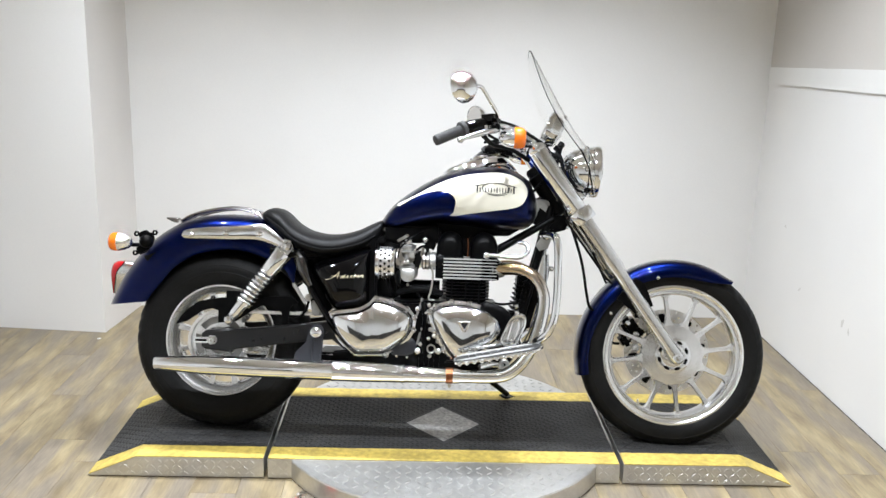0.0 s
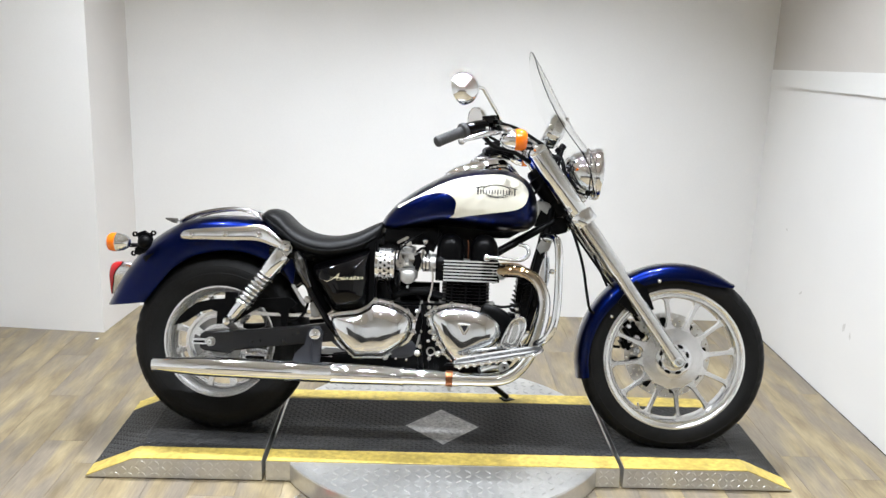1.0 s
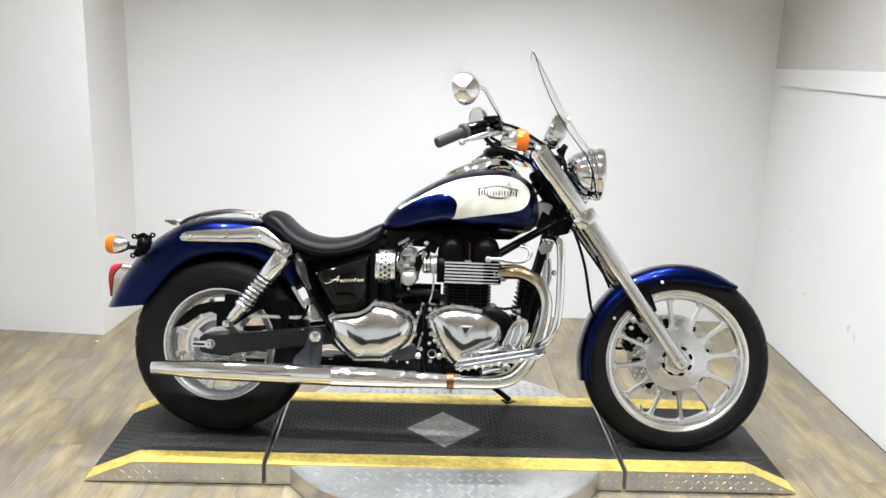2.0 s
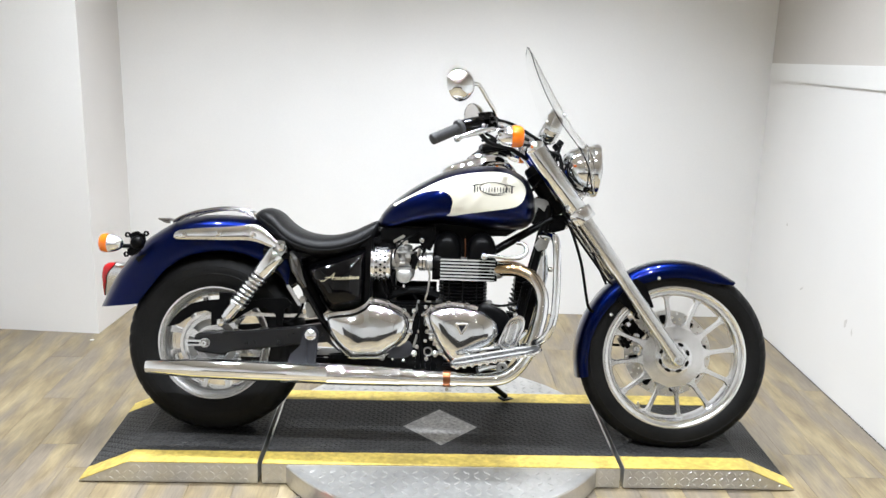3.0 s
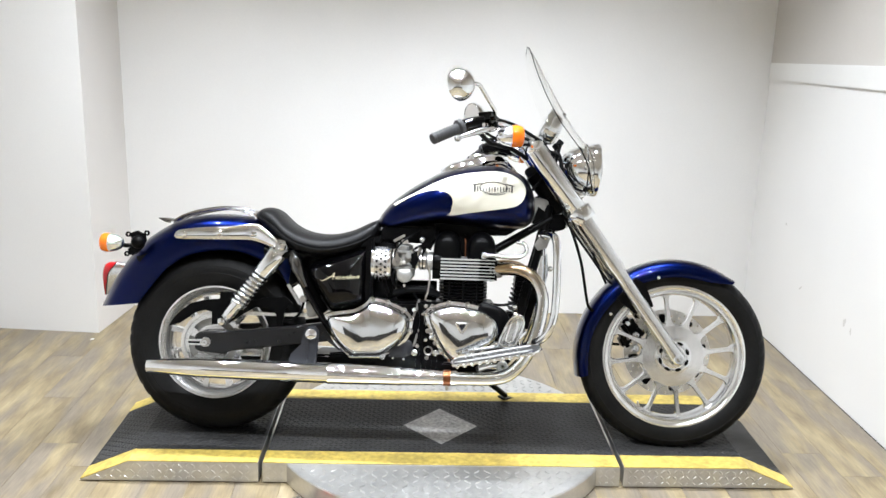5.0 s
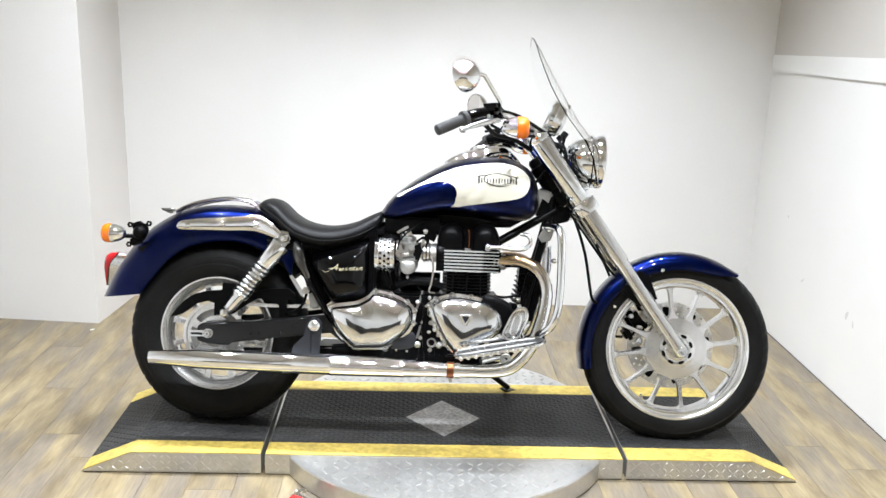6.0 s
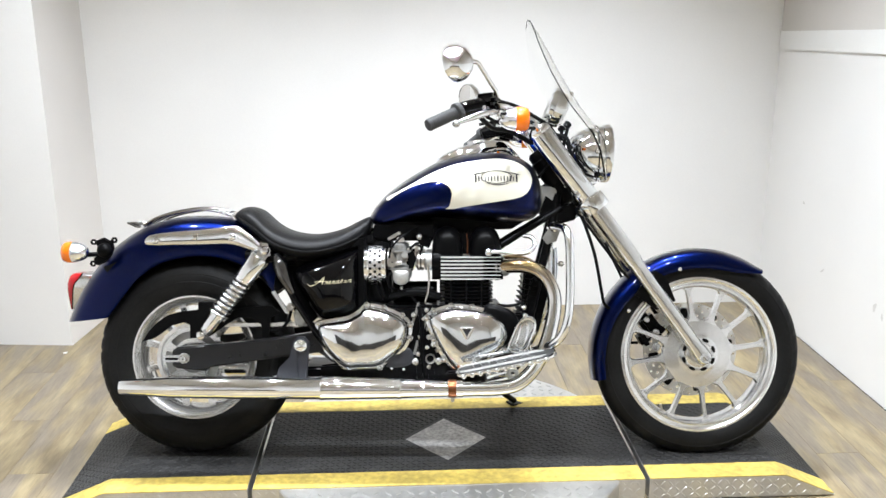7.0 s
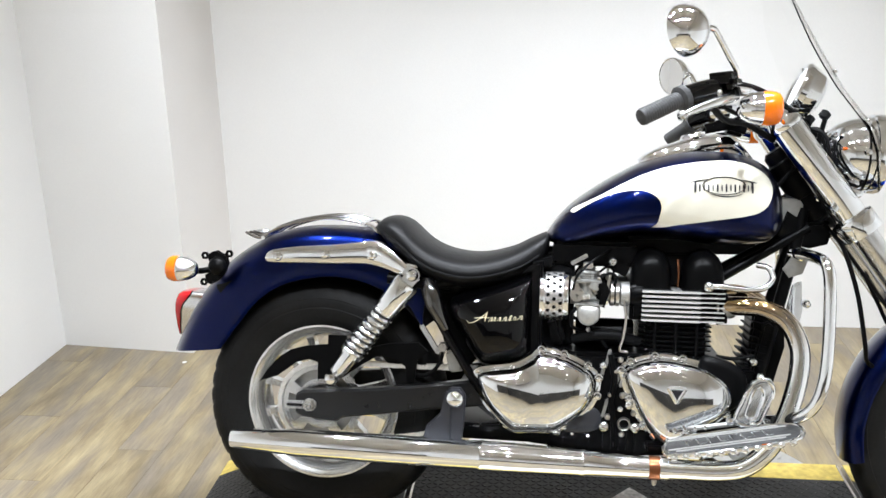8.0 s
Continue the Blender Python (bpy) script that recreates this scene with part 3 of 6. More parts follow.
for k in range(8):
    a = radians(20 + 45 * k)
    if slot is None:
        slot = turned("hub_slot", [(0, 0.010), (-0.0035, 0.0095), (-0.004, 0.002)], (0, 0, 0), (0, 1, 0), DARK, rim_f, "dark slot in the hub", sides=14)
        base = slot
    m = Matrix.Translation((FX + 0.050 * math.cos(a), -0.0405, FZ + 0.050 * math.sin(a))) @ Matrix.Rotation(-a, 4, "Y") @ Matrix.Diagonal((0.58, 1, 1.2, 1))
    if k == 0:
        base.matrix_basis = m
    else:
        twin(base, m)


def drilled_disc(name, x, z, y, r0, r1, count, parent, thick=0.005):
    """A brake disc with rows of holes right through it."""
    verts, faces = [], []
    rows = 3
    n = count
    for j in range(rows):
        for i in range(n):
            a0, a1 = 2 * math.pi * (i + 0.5 * j) / n, 2 * math.pi * (i + 1 + 0.5 * j) / n
            q0, q1 = r0 + (r1 - r0) * j / rows, r0 + (r1 - r0) * (j + 1) / rows
            am, qm = (a0 + a1) / 2, (q0 + q1) / 2
            outer = [(q0, a0), (q0, am), (q0, a1), (qm, a1), (q1, a1), (q1, am), (q1, a0), (qm, a0)]
            hr = (q1 - q0) * 0.26
            base_i = len(verts)
            for s in (-0.5, 0.5):
                for q, a in outer:
                    verts.append((x + q * math.cos(a), y + s * thick, z + q * math.sin(a)))
                for h in range(8):
                    b = math.pi * 2 * h / 8 - 0.75 * math.pi
                    q, a = qm + hr * math.sin(b), am + hr * math.cos(b) / qm
                    verts.append((x + q * math.cos(a), y + s * thick, z + q * math.sin(a)))
            for o in (0, 16):
                for h in range(8):
                    g = (h + 1) % 8
                    faces.append((base_i + o + h, base_i + o + g, base_i + o + 8 + g, base_i + o + 8 + h))
            for h in range(8):
                g = (h + 1) % 8
                faces.append((base_i + 8 + h, base_i + 8 + g, base_i + 24 + g, base_i + 24 + h))
    return make(name, verts, faces, DISC, parent, "drilled steel brake disc", 30)


drilled_disc("brake_disc", FX, FZ, 0.066, 0.108, 0.156, 30, rim_f)
for k in range(8):
    a = radians(45 * k + 10)
    m = Matrix.Translation((FX + 0.124 * math.cos(a), 0.058, FZ + 0.124 * math.sin(a))) @ Matrix.Rotation(-a, 4, "Y")
    if k == 0:
        lug = block("disc_lug", (0.034, 0.012, 0.022), (0, 0, 0), DARK, rim_f, "black disc carrier lug", bevel=0.003)
        lug.matrix_basis = m
    else:
        twin(lug, m)
tube("valve", [(FX - 0.11, -0.02, FZ - 0.195), (FX - 0.118, -0.028, FZ - 0.165)], 0.004, STEEL, rim_f, sides=8, straight=True)

# caliper and its hose on the far leg
cal = block("brake_caliper", (0.055, 0.06, 0.095), (1.515, 0.078, 0.400), SATIN, bike, "black front brake caliper", bevel=0.014, turn=(0, -36, 0))
block("caliper_bridge", (0.035, 0.07, 0.05), (1.490, 0.07, 0.36), DARK, cal, bevel=0.01, turn=(0, -30, 0))
bolt("caliper_bolt", (1.530, 0.046, 0.435), (0, -1, 0), 0.009, 0.01, STEEL, cal)
bolt("caliper_bolt", (1.500, 0.046, 0.372), (0, -1, 0), 0.009, 0.01, STEEL, cal)
for x, z, r in ((1.525, 0.382, 0.013), (1.528, 0.335, 0.014), (1.496, 0.424, 0.009), (1.548, 0.306, 0.008)):
    turned("piston_cap", [(0, r), (0.010, r), (0.013, r * 0.75), (0.013, 0.002)], (x, 0.044, z), (0, -1, 0), ALLOY, cal, "bright caliper piston cap", sides=16)
tube("brake_hose", [(1.47, 0.06, 0.345), (1.44, 0.05, 0.352), (1.425, 0.055, 0.40), (1.44, 0.06, 0.50), (1.36, 0.06, 0.68)], 0.005, DARK, cal, sides=8)

# ---- front fork
TOP, END = Vector((1.108, -0.095, 1.055)), Vector((FX, -0.095, FZ))
AX = (END - TOP).normalized()
LEN = (END - TOP).length


def on_fork(s, y=-0.095):
    p = TOP + AX * s
    return Vector((p.x, y, p.z))


def fork_leg():
    leg = turned("fork_leg", [(0.0, 0.0066), (0.0, 0.0242), (0.008, 0.0310), (0.03, 0.0320), (0.032, 0.0345), (0.30, 0.0345), (0.305, 0.0295), (0.530, 0.0290), (0.536, 0.0275), (0.540, 0.0255), (0.60, 0.0250),
                              (0.80, 0.0245), (LEN - 0.05, 0.0245), (LEN - 0.01, 0.0280), (LEN + 0.008, 0.0272), (LEN + 0.019, 0.0132), (LEN + 0.020, 0.0022)],
                 TOP, AX, FORK, bike, "brushed alloy fork leg", sides=28)
    turned("shroud", [(0.034, 0.0347), (0.036, 0.0368), (0.285, 0.0368), (0.29, 0.0347)], TOP, AX, CHROME, leg, "chrome fork shroud", sides=28)
    turned("clamp", [(0.283, 0.0350), (0.286, 0.0475), (0.290, 0.0490), (0.326, 0.0490), (0.330, 0.0475), (0.333, 0.0300)], TOP, AX, CHROME, leg, "chrome lower fork clamp", sides=28)
    turned("axle_nut", [(0, 0.019), (-0.030, 0.019), (-0.033, 0.016), (-0.033, 0.009), (-0.028, 0.008), (-0.028, 0.001)], (FX, -0.090, FZ), (0, 1, 0), ALLOY, leg, sides=20)
    turned("top_cap", [(-0.006, 0.006), (-0.006, 0.020), (-0.002, 0.024), (0.004, 0.0335), (0.020, 0.0385), (0.030, 0.0385), (0.034, 0.0365)], TOP, AX, CHROME, leg, "chrome fork cap", sides=28)
    bolt("pinch_bolt", tuple(on_fork(0.31, -0.128)), (0, -1, 0), 0.006, 0.008, STEEL, leg)
    return leg


leg = fork_leg()
leg_far = twin(leg, FLIP)
for child in leg.children:
    twin(child, Matrix.Identity(4), leg_far)
block("lower_yoke", (0.055, 0.19, 0.04), (*(TOP + AX * 0.31).xz, 0)[:1] + (0,) + ((TOP + AX * 0.31).z,), SATIN, bike, "black lower fork yoke", bevel=0.008, turn=(0, 36, 0))
block("upper_yoke", (0.06, 0.215, 0.026), (1.118, 0, 1.035), CHROME, bike, "chrome upper fork yoke", bevel=0.008, turn=(0, 36, 0))
turned("steering_stem", [(0, 0.022), (0.01, 0.030), (0.19, 0.034), (0.20, 0.02)], (1.118, 0, 0.978), (AX.x, 0, AX.z), SATIN, bike, sides=20)
tube("axle", [(FX, -0.10, FZ), (FX, 0.10, FZ)], 0.009, STEEL, bike, straight=True)

# ---- front mudguard
def mudguard(name, stations, half, mat, label, section_pts, count=44, inner=0.003):
    """stations: (crown x, crown z, edge x, edge z). section_pts: (share of the half width, share of the way from crown to edge)."""
    crowns = curve_through([(s[0], 0, s[1]) for s in stations], 6)
    edges = curve_through([(s[2], 0, s[3]) for s in stations], 6)
    rings = []
    for c, e in zip(crowns, edges):
        row = []
        for w, d in section_pts:
            p = c + (e - c) * d
            row.append(Vector((p.x, w * half, p.z)))
        back = []
        for w, d in reversed(section_pts):
            p = c + (e - c) * min(1.0, d + inner / max(1e-6, (e - c).length) * (1 - d))
            back.append(Vector((p.x, w * (half - inner), p.z)))
        rings.append(row + back)
    v, f = skin(rings)
    return make(name, v, f, mat, bike, label, 50)


HALF = [(1.0, 0.98), (0.93, 0.995), (0.78, 0.985), (0.60, 0.955), (0.44, 0.90), (0.30, 0.81), (0.18, 0.68), (0.09, 0.51), (0.035, 0.33), (0.008, 0.16)]
SECTION = [(-w, d) for d, w in HALF] + [(0, 0)] + [(w, d) for d, w in reversed(HALF)]
stations = []
for k in range(13):
    q = k / 12
    a = radians(54 + (194 - 54) * q)
    edge_r = 0.325 if k == 0 else (0.292 if q < 0.1 else 0.282 + 0.030 * max(0.0, (q - 0.35) / 0.65) ** 1.3)
    a_edge = a if k else a
    crown_r = 0.3425 + 0.010 * q ** 3
    stations.append((FX + crown_r * math.cos(a), FZ + crown_r * math.sin(a), FX + edge_r * math.cos(a_edge), FZ + edge_r * math.sin(a_edge)))
guard_f = mudguard("front_mudguard", stations, 0.070, BLUE, "metallic blue front mudguard", SECTION)
for k, (x, z) in enumerate(((1.455, 0.545), (1.413, 0.468), (1.575, 0.600))):
    bolt("mudguard_bolt", (x, -0.069, z), (0, -1, 0), 0.007, 0.008, CHROME, guard_f, "chrome dome bolt")
plate("fork_brace", [(1.43, 0.52), (1.49, 0.60), (1.53, 0.575), (1.56, 0.50), (1.50, 0.47)], -0.082, -0.073, SATIN, guard_f, "black mudguard bracket")

# ---- rear wheel
rim_r = turned("rear_wheel", [(-0.062, 0.206), (-0.066, 0.203), (-0.066, 0.194), (-0.058, 0.187), (-0.050, 0.176), (-0.02, 0.164), (0.02, 0.164),
                              (0.050, 0.176), (0.058, 0.187), (0.066, 0.194), (0.066, 0.203), (0.062, 0.206), (0.05, 0.192), (-0.05, 0.192)],
               (RX, 0, RZ), (0, 1, 0), SILVER, bike, "silver cast rear wheel", sides=64, closed=True)
side = [(-0.060, 0.192), (-0.069, 0.203), (-0.079, 0.222), (-0.0845, 0.245), (-0.0835, 0.247), (-0.0845, 0.250), (-0.084, 0.266), (-0.083, 0.268), (-0.0835, 0.270), (-0.078, 0.284), (-0.069, 0.296), (-0.056, 0.305), (-0.040, 0.3115), (-0.020, 0.316), (0.0, RR)]
tyre("tyre", RX, RZ, 0.0845, mirrored(side), 40, rim_r)
for k in range(12):
    a = radians(16 + 30 * k)
    if k == 0:
        rows = [[(r, y - 0.014, -w), (r, y - 0.014, w), (r, y + 0.014, w), (r, y + 0.014, -w)] for r, w, y in ((0.05, 0.016, -0.01), (0.09, 0.009, -0.012), (0.14, 0.008, -0.015), (0.165, 0.010, -0.018), (0.175, 0.016, -0.018))]
        v, f = skin(rows)
        rspoke = make("spoke", v, f, SILVER, rim_r)
        rspoke.matrix_basis = Matrix.Translation((RX, 0, RZ)) @ Matrix.Rotation(-a, 4, "Y")
    else:
        twin(rspoke, Matrix.Translation((RX, 0, RZ)) @ Matrix.Rotation(-a, 4, "Y"))
turned("hub", [(-0.060, 0.006), (-0.060, 0.045), (-0.045, 0.06), (0.04, 0.065), (0.06, 0.045), (0.06, 0.006)], (RX, 0, RZ), (0, 1, 0), CASTING, rim_r, sides=40)

# sprocket with teeth and oval windows
def sprocket(x, z, y, r_in, r_out, teeth, windows, thick=0.006):
    verts, faces = [], []
    n = teeth * 4
    for s in (-0.5, 0.5):
        for i in range(n):
            a = 2 * math.pi * i / n
            ro = r_out + (0.0030 if i % 4 in (0, 1) else -0.002)
            rm1, rm2 = r_in + (r_out - r_in) * 0.30, r_in + (r_out - r_in) * 0.70
            for r in (r_in, rm1, rm2, ro):
                verts.append((x + r * math.cos(a), y + s * thick, z + r * math.sin(a)))
    per = n // windows
    open_at = lambda i: (i % per) > per * 0.28
    m = n * 4
    for i in range(n):
        j = (i + 1) % n
        for b in range(3):
            if b == 1 and open_at(i):
                continue
            for o, flip in ((0, False), (m, True)):
                q = (o + i * 4 + b, o + i * 4 + b + 1, o + j * 4 + b + 1, o + j * 4 + b)
                faces.append(q)
        faces.append((i * 4 + 3, j * 4 + 3, m + j * 4 + 3, m + i * 4 + 3))
        faces.append((i * 4, j * 4, m + j * 4, m + i * 4))
        if open_at(i):
            faces.append((i * 4 + 1, j * 4 + 1, m + j * 4 + 1, m + i * 4 + 1))
            faces.append((i * 4 + 2, j * 4 + 2, m + j * 4 + 2, m + i * 4 + 2))
    return make("sprocket", verts, faces, SILVER, rim_r, "pale metal rear sprocket with windows", 20)


sprocket(RX, RZ, -0.080, 0.046, 0.105, 40, 5)
turned("sprocket_carrier", [(-0.073, 0.03), (-0.074, 0.048), (-0.064, 0.056), (-0.062, 0.094), (-0.055, 0.097), (-0.045, 0.060)], (RX, 0, RZ), (0, 1, 0), CASTING, rim_r, sides=32)

# chain: rollers and side plates along both runs
def chain(name, way):
    """Side plates, link by link, along a polyline in x and z."""
    pts = [Vector((x, -0.080, z)) for x, z in way]
    verts, faces = [], []
    left, k = 0.0079, 0
    for a, b in zip(pts, pts[1:]):
        d, length = (b - a).normalized(), (b - a).length
        up = Vector((0, 1, 0)).cross(d)
        while left < length:
            c = a + d * left
            wide = 0.011 if k % 2 else 0.0085
            for s in (-1, 1):
                base_i = len(verts)
                for t, h in ((-0.0095, 0), (-0.006, 0.0066), (0, 0.0044), (0.006, 0.0066), (0.0095, 0), (0.006, -0.0066), (0, -0.0044), (-0.006, -0.0066)):
                    for y in (0, 0.0018):
                        verts.append(c + d * t + up * h + Vector((0, s * (wide + y), 0)))
                for i in range(8):
                    j = (i + 1) % 8
                    faces.append((base_i + 2 * i, base_i + 2 * j, base_i + 2 * j + 1, base_i + 2 * i + 1))
                faces.append(tuple(base_i + 2 * i for i in range(8)))
                faces.append(tuple(base_i + 2 * i + 1 for i in range(8)))
            left += 0.0158
            k += 1
        left -= length
    return tagged(make(name, verts, faces, LINK, bike, "bright steel drive chain"), kind="stuff")


chain("drive_chain", [(0.56, 0.430), (0.30, 0.4265)] + [(RX + 0.107 * math.cos(radians(a)), RZ + 0.107 * math.sin(radians(a))) for a in range(90, 281, 8)] + [(0.56, 0.305)])

# black chain guard over the top run
plate("chain_guard", [(-0.133, 0.374), (-0.113, 0.405), (-0.085, 0.435), (-0.052, 0.458), (-0.008, 0.470), (0.045, 0.476), (0.046, 0.500), (0.094, 0.500), (0.098, 0.478), (0.159, 0.474), (0.207, 0.485), (0.278, 0.490),
                                (0.303, 0.468), (0.275, 0.448), (0.268, 0.389), (0.249, 0.388), (0.244, 0.428), (0.212, 0.450), (0.170, 0.450), (0.127, 0.423), (0.084, 0.392), (0.019, 0.384), (0.019, 0.428), (-0.003, 0.435), (-0.036, 0.426), (-0.063, 0.406), (-0.090, 0.387)],
                -0.104, -0.098, SATIN, bike, "black chain guard", bevel=0.0012)

# swing arm
rows = []
for x, z0, z1, y in ((-0.030, 0.300, 0.350, -0.112), (-0.015, 0.293, 0.360, -0.114), (0.075, 0.285, 0.368, -0.116), (0.092, 0.297, 0.368, -0.117), (0.16, 0.307, 0.374, -0.117), (0.30, 0.326, 0.390, -0.113), (0.45, 0.344, 0.412, -0.105), (0.50, 0.350, 0.418, -0.10)):
    c = 0.006
    rows.append([(x, y - 0.016, z0 + c), (x, y - 0.016, z1 - c), (x, y - 0.010, z1), (x, y + 0.012, z1), (x, y + 0.016, z1 - c), (x, y + 0.016, z0 + c), (x, y + 0.012, z0), (x, y - 0.010, z0)])
v, f = skin(rows)
arm = make("swing_arm", v, f, SWING, bike, "satin black swing arm", 30)
twin(arm, FLIP)
plate("chain_adjuster", [(-0.060, 0.322), (-0.055, 0.314), (-0.005, 0.315), (0.002, 0.310), (0.018, 0.312), (0.026, 0.321), (0.026, 0.334), (0.018, 0.342), (0.002, 0.343), (-0.005, 0.337), (-0.052, 0.335), (-0.060, 0.330)], -0.138, -0.132, ALLOY, arm, "bright chain adjuster plate")
block("adjuster_slot", (0.04, 0.002, 0.007), (-0.030, -0.1385, 0.325), DARK, arm, bevel=0.0008)
bolt("axle_nut", (0.010, -0.136, 0.327), (0, -1, 0), 0.015, 0.016, STEEL, arm, domed=False)
turned("axle_end", [(0, 0.004), (0, 0.009), (0.004, 0.009), (0.004, 0.004)], (0.010, -0.152, 0.327), (0, -1, 0), ALLOY, arm, sides=14, closed=True)
tube("axle", [(0.010, -0.15, 0.327), (0.010, 0.13, 0.327)], 0.007, STEEL, arm, straight=True)

# ---- rear shock absorbers
def shock():
    lo, hi = Vector((0.073, -0.150, 0.404)), Vector((0.272, -0.150, 0.665))
    d = (hi - lo).normalized()
    body = turned("shock_absorber", [(0.0, 0.006), (0.012, 0.017), (0.030, 0.0205), (0.070, 0.0215), (0.072, 0.029), (0.080, 0.029), (0.082, 0.012), (0.19, 0.012), (0.2, 0.009)], lo, d, CHROME, bike, "chrome rear shock absorber", sides=24)
    turned("cover", [(0.212, 0.010), (0.213, 0.031), (0.216, 0.033), (0.296, 0.033), (0.302, 0.030), (0.304, 0.015), (0.305, 0.004)], lo, d, CHROME, body, "chrome upper spring cover", sides=24)
    u = d.cross(Vector((0, 1, 0))).normalized()
    w = d.cross(u)
    turned("damper", [(0.083, 0.012), (0.084, 0.018), (0.206, 0.018), (0.208, 0.012)], lo, d, CASTING, body, "grey damper body", sides=20)
    turns = 8.5
    pts = [lo + d * (0.080 + 0.135 * k / 170) + (u * math.cos(2 * math.pi * turns * k / 170) + w * math.sin(2 * math.pi * turns * k / 170)) * 0.0255 for k in range(171)]
    tube("spring", pts, 0.0064, ALLOY, body, "chrome coil spring", sides=8, straight=True)
    block("clevis", (0.034, 0.036, 0.040), (0.262, -0.150, 0.652), CHROME, body, bevel=0.006, turn=(0, 39, 0))
    turned("eye", [(-0.02, 0.004), (-0.02, 0.017), (0.018, 0.017), (0.018, 0.004)], hi, (0, 1, 0), CHROME, body, sides=20)
    turned("eye", [(-0.012, 0.004), (-0.012, 0.015), (0.018, 0.015), (0.018, 0.004)], lo, (0, 1, 0), SATIN, body, sides=20)
    bolt("acorn_nut", (hi.x, -0.168, hi.z), (0, -1, 0), 0.015, 0.02, CHROME, body)
    bolt("acorn_nut", (lo.x, -0.160, lo.z), (0, -1, 0), 0.0165, 0.024, CHROME, body)
    return body


sh = shock()
sh_far = twin(sh, FLIP)
for child in sh.children:
    twin(child, Matrix.Identity(4), sh_far)

# ---- rear mudguard
stations = [(-0.399, 0.430, -0.240, 0.450), (-0.372, 0.494, -0.220, 0.478), (-0.335, 0.563, -0.193, 0.514), (-0.258, 0.660, -0.140, 0.578), (-0.160, 0.730, -0.078, 0.620),
            (-0.063, 0.763, -0.004, 0.641), (0.034, 0.772, 0.058, 0.647), (0.131, 0.767, 0.125, 0.639), (0.19, 0.755, 0.190, 0.617), (0.25, 0.735, 0.245, 0.588), (0.30, 0.70, 0.285, 0.53)]
guard_r = mudguard("rear_mudguard", stations, 0.106, BLUE, "metallic blue rear mudguard", SECTION)
RAIL = [(-0.110, 0.6920, 0.6900), (-0.107, 0.7030, 0.6820), (-0.097, 0.7110, 0.6795), (-0.07, 0.7165, 0.6790), (-0.028, 0.7220, 0.6800), (0.020, 0.7260, 0.6805), (0.065, 0.7295, 0.6810), (0.110, 0.7347, 0.6827), (0.150, 0.7405, 0.6825),
        (0.178, 0.7405, 0.6775), (0.200, 0.7310, 0.6710), (0.225, 0.7120, 0.6620), (0.248, 0.6920, 0.6550), (0.262, 0.6790, 0.6550), (0.268, 0.6700, 0.6620)]
rows = []
for p in curve_through(RAIL, 4):
    mid_z, hh = (p.y + p.z) / 2, (p.y - p.z) / 2
    slant = 0.010 * max(0.0, (p.x - 0.15) / 0.12)
    row = [Vector((p.x, -0.108, mid_z + hh)), Vector((p.x, -0.108, mid_z - hh))]
    row += [Vector((p.x, -0.122 - slant - 0.013 * math.sin(math.pi * k / 12) ** 0.7 if 0 < k < 12 else -0.122 - slant, mid_z - hh * math.cos(math.pi * k / 12))) for k in range(13)]
    rows.append(row)
v, f = skin(rows)
rail = make("fender_rail", v, f, CHROME, bike, "chrome mudguard strut with three bolts", 50)
for x, z in ((-0.075, 0.696), (0.046, 0.705), (0.164, 0.706)):
    bolt("rail_bolt", (x, -0.134, z), (0, -1, 0), 0.011, 0.012, CHROME, rail)
rail_far = twin(rail, FLIP)
for child in rail.children:
    twin(child, Matrix.Identity(4), rail_far)
plate("shock_mount", [(0.236, 0.668), (0.252, 0.690), (0.275, 0.686), (0.288, 0.668), (0.283, 0.648), (0.262, 0.646)], -0.146, -0.128, CHROME, rail, bevel=0.005)

rows = []
for k in range(26):
    a = radians(38 + (134 - 38) * k / 25)
    r = 0.336 + 0.03 * max(0.0, (k - 18) / 7)
    rows.append([(RX + (r + d) * math.cos(a), w, RZ + (r + d) * math.sin(a)) for w, d in ((-0.092, 0.0), (-0.04, 0.006), (0.04, 0.006), (0.088, 0.0), (0.089, -0.035), (0.096, -0.035), (0.096, 0.03), (0.04, 0.07), (-0.04, 0.07), (-0.092, 0.03))])
v, f = skin(rows)
make("mudguard_liner", v, f, DARK, guard_r, "black inner liner", 60)

# rack on the mudguard
rack = None
for k, y in enumerate((-0.075, -0.045, -0.015, 0.015, 0.045, 0.075)):
    h = -0.015 + 0.007 * (1 - (abs(y) / 0.075) ** 2)
    pts = [(-0.185, y * 0.9, 0.750), (-0.145, y, 0.753 + h), (-0.100, y, 0.777 + h), (-0.046, y, 0.794 + h), (0.03, y, 0.806 + h), (0.09, y, 0.803 + h), (0.128, y, 0.795 + h)]
    if rack is None:
        rack = tube("luggage_rack", pts, 0.0034, DULLED, bike, "chrome slatted luggage rack", sides=8)
    else:
        tube("slat", pts, 0.0034, DULLED, rack, sides=8)
tube("cross_bar", [(0.128, -0.085, 0.781), (0.132, 0, 0.788), (0.128, 0.085, 0.781)], 0.006, CHROME, rack, sides=8)
tube("cross_bar", [(-0.135, -0.08, 0.738), (-0.137, 0, 0.745), (-0.135, 0.08, 0.738)], 0.005, CHROME, rack, sides=8)
for y in (-0.07, 0.07):
    tube("rack_foot", [(0.125, y, 0.782), (0.150, y, 0.772), (0.165, y, 0.755)], 0.006, CHROME, rack, sides=8)

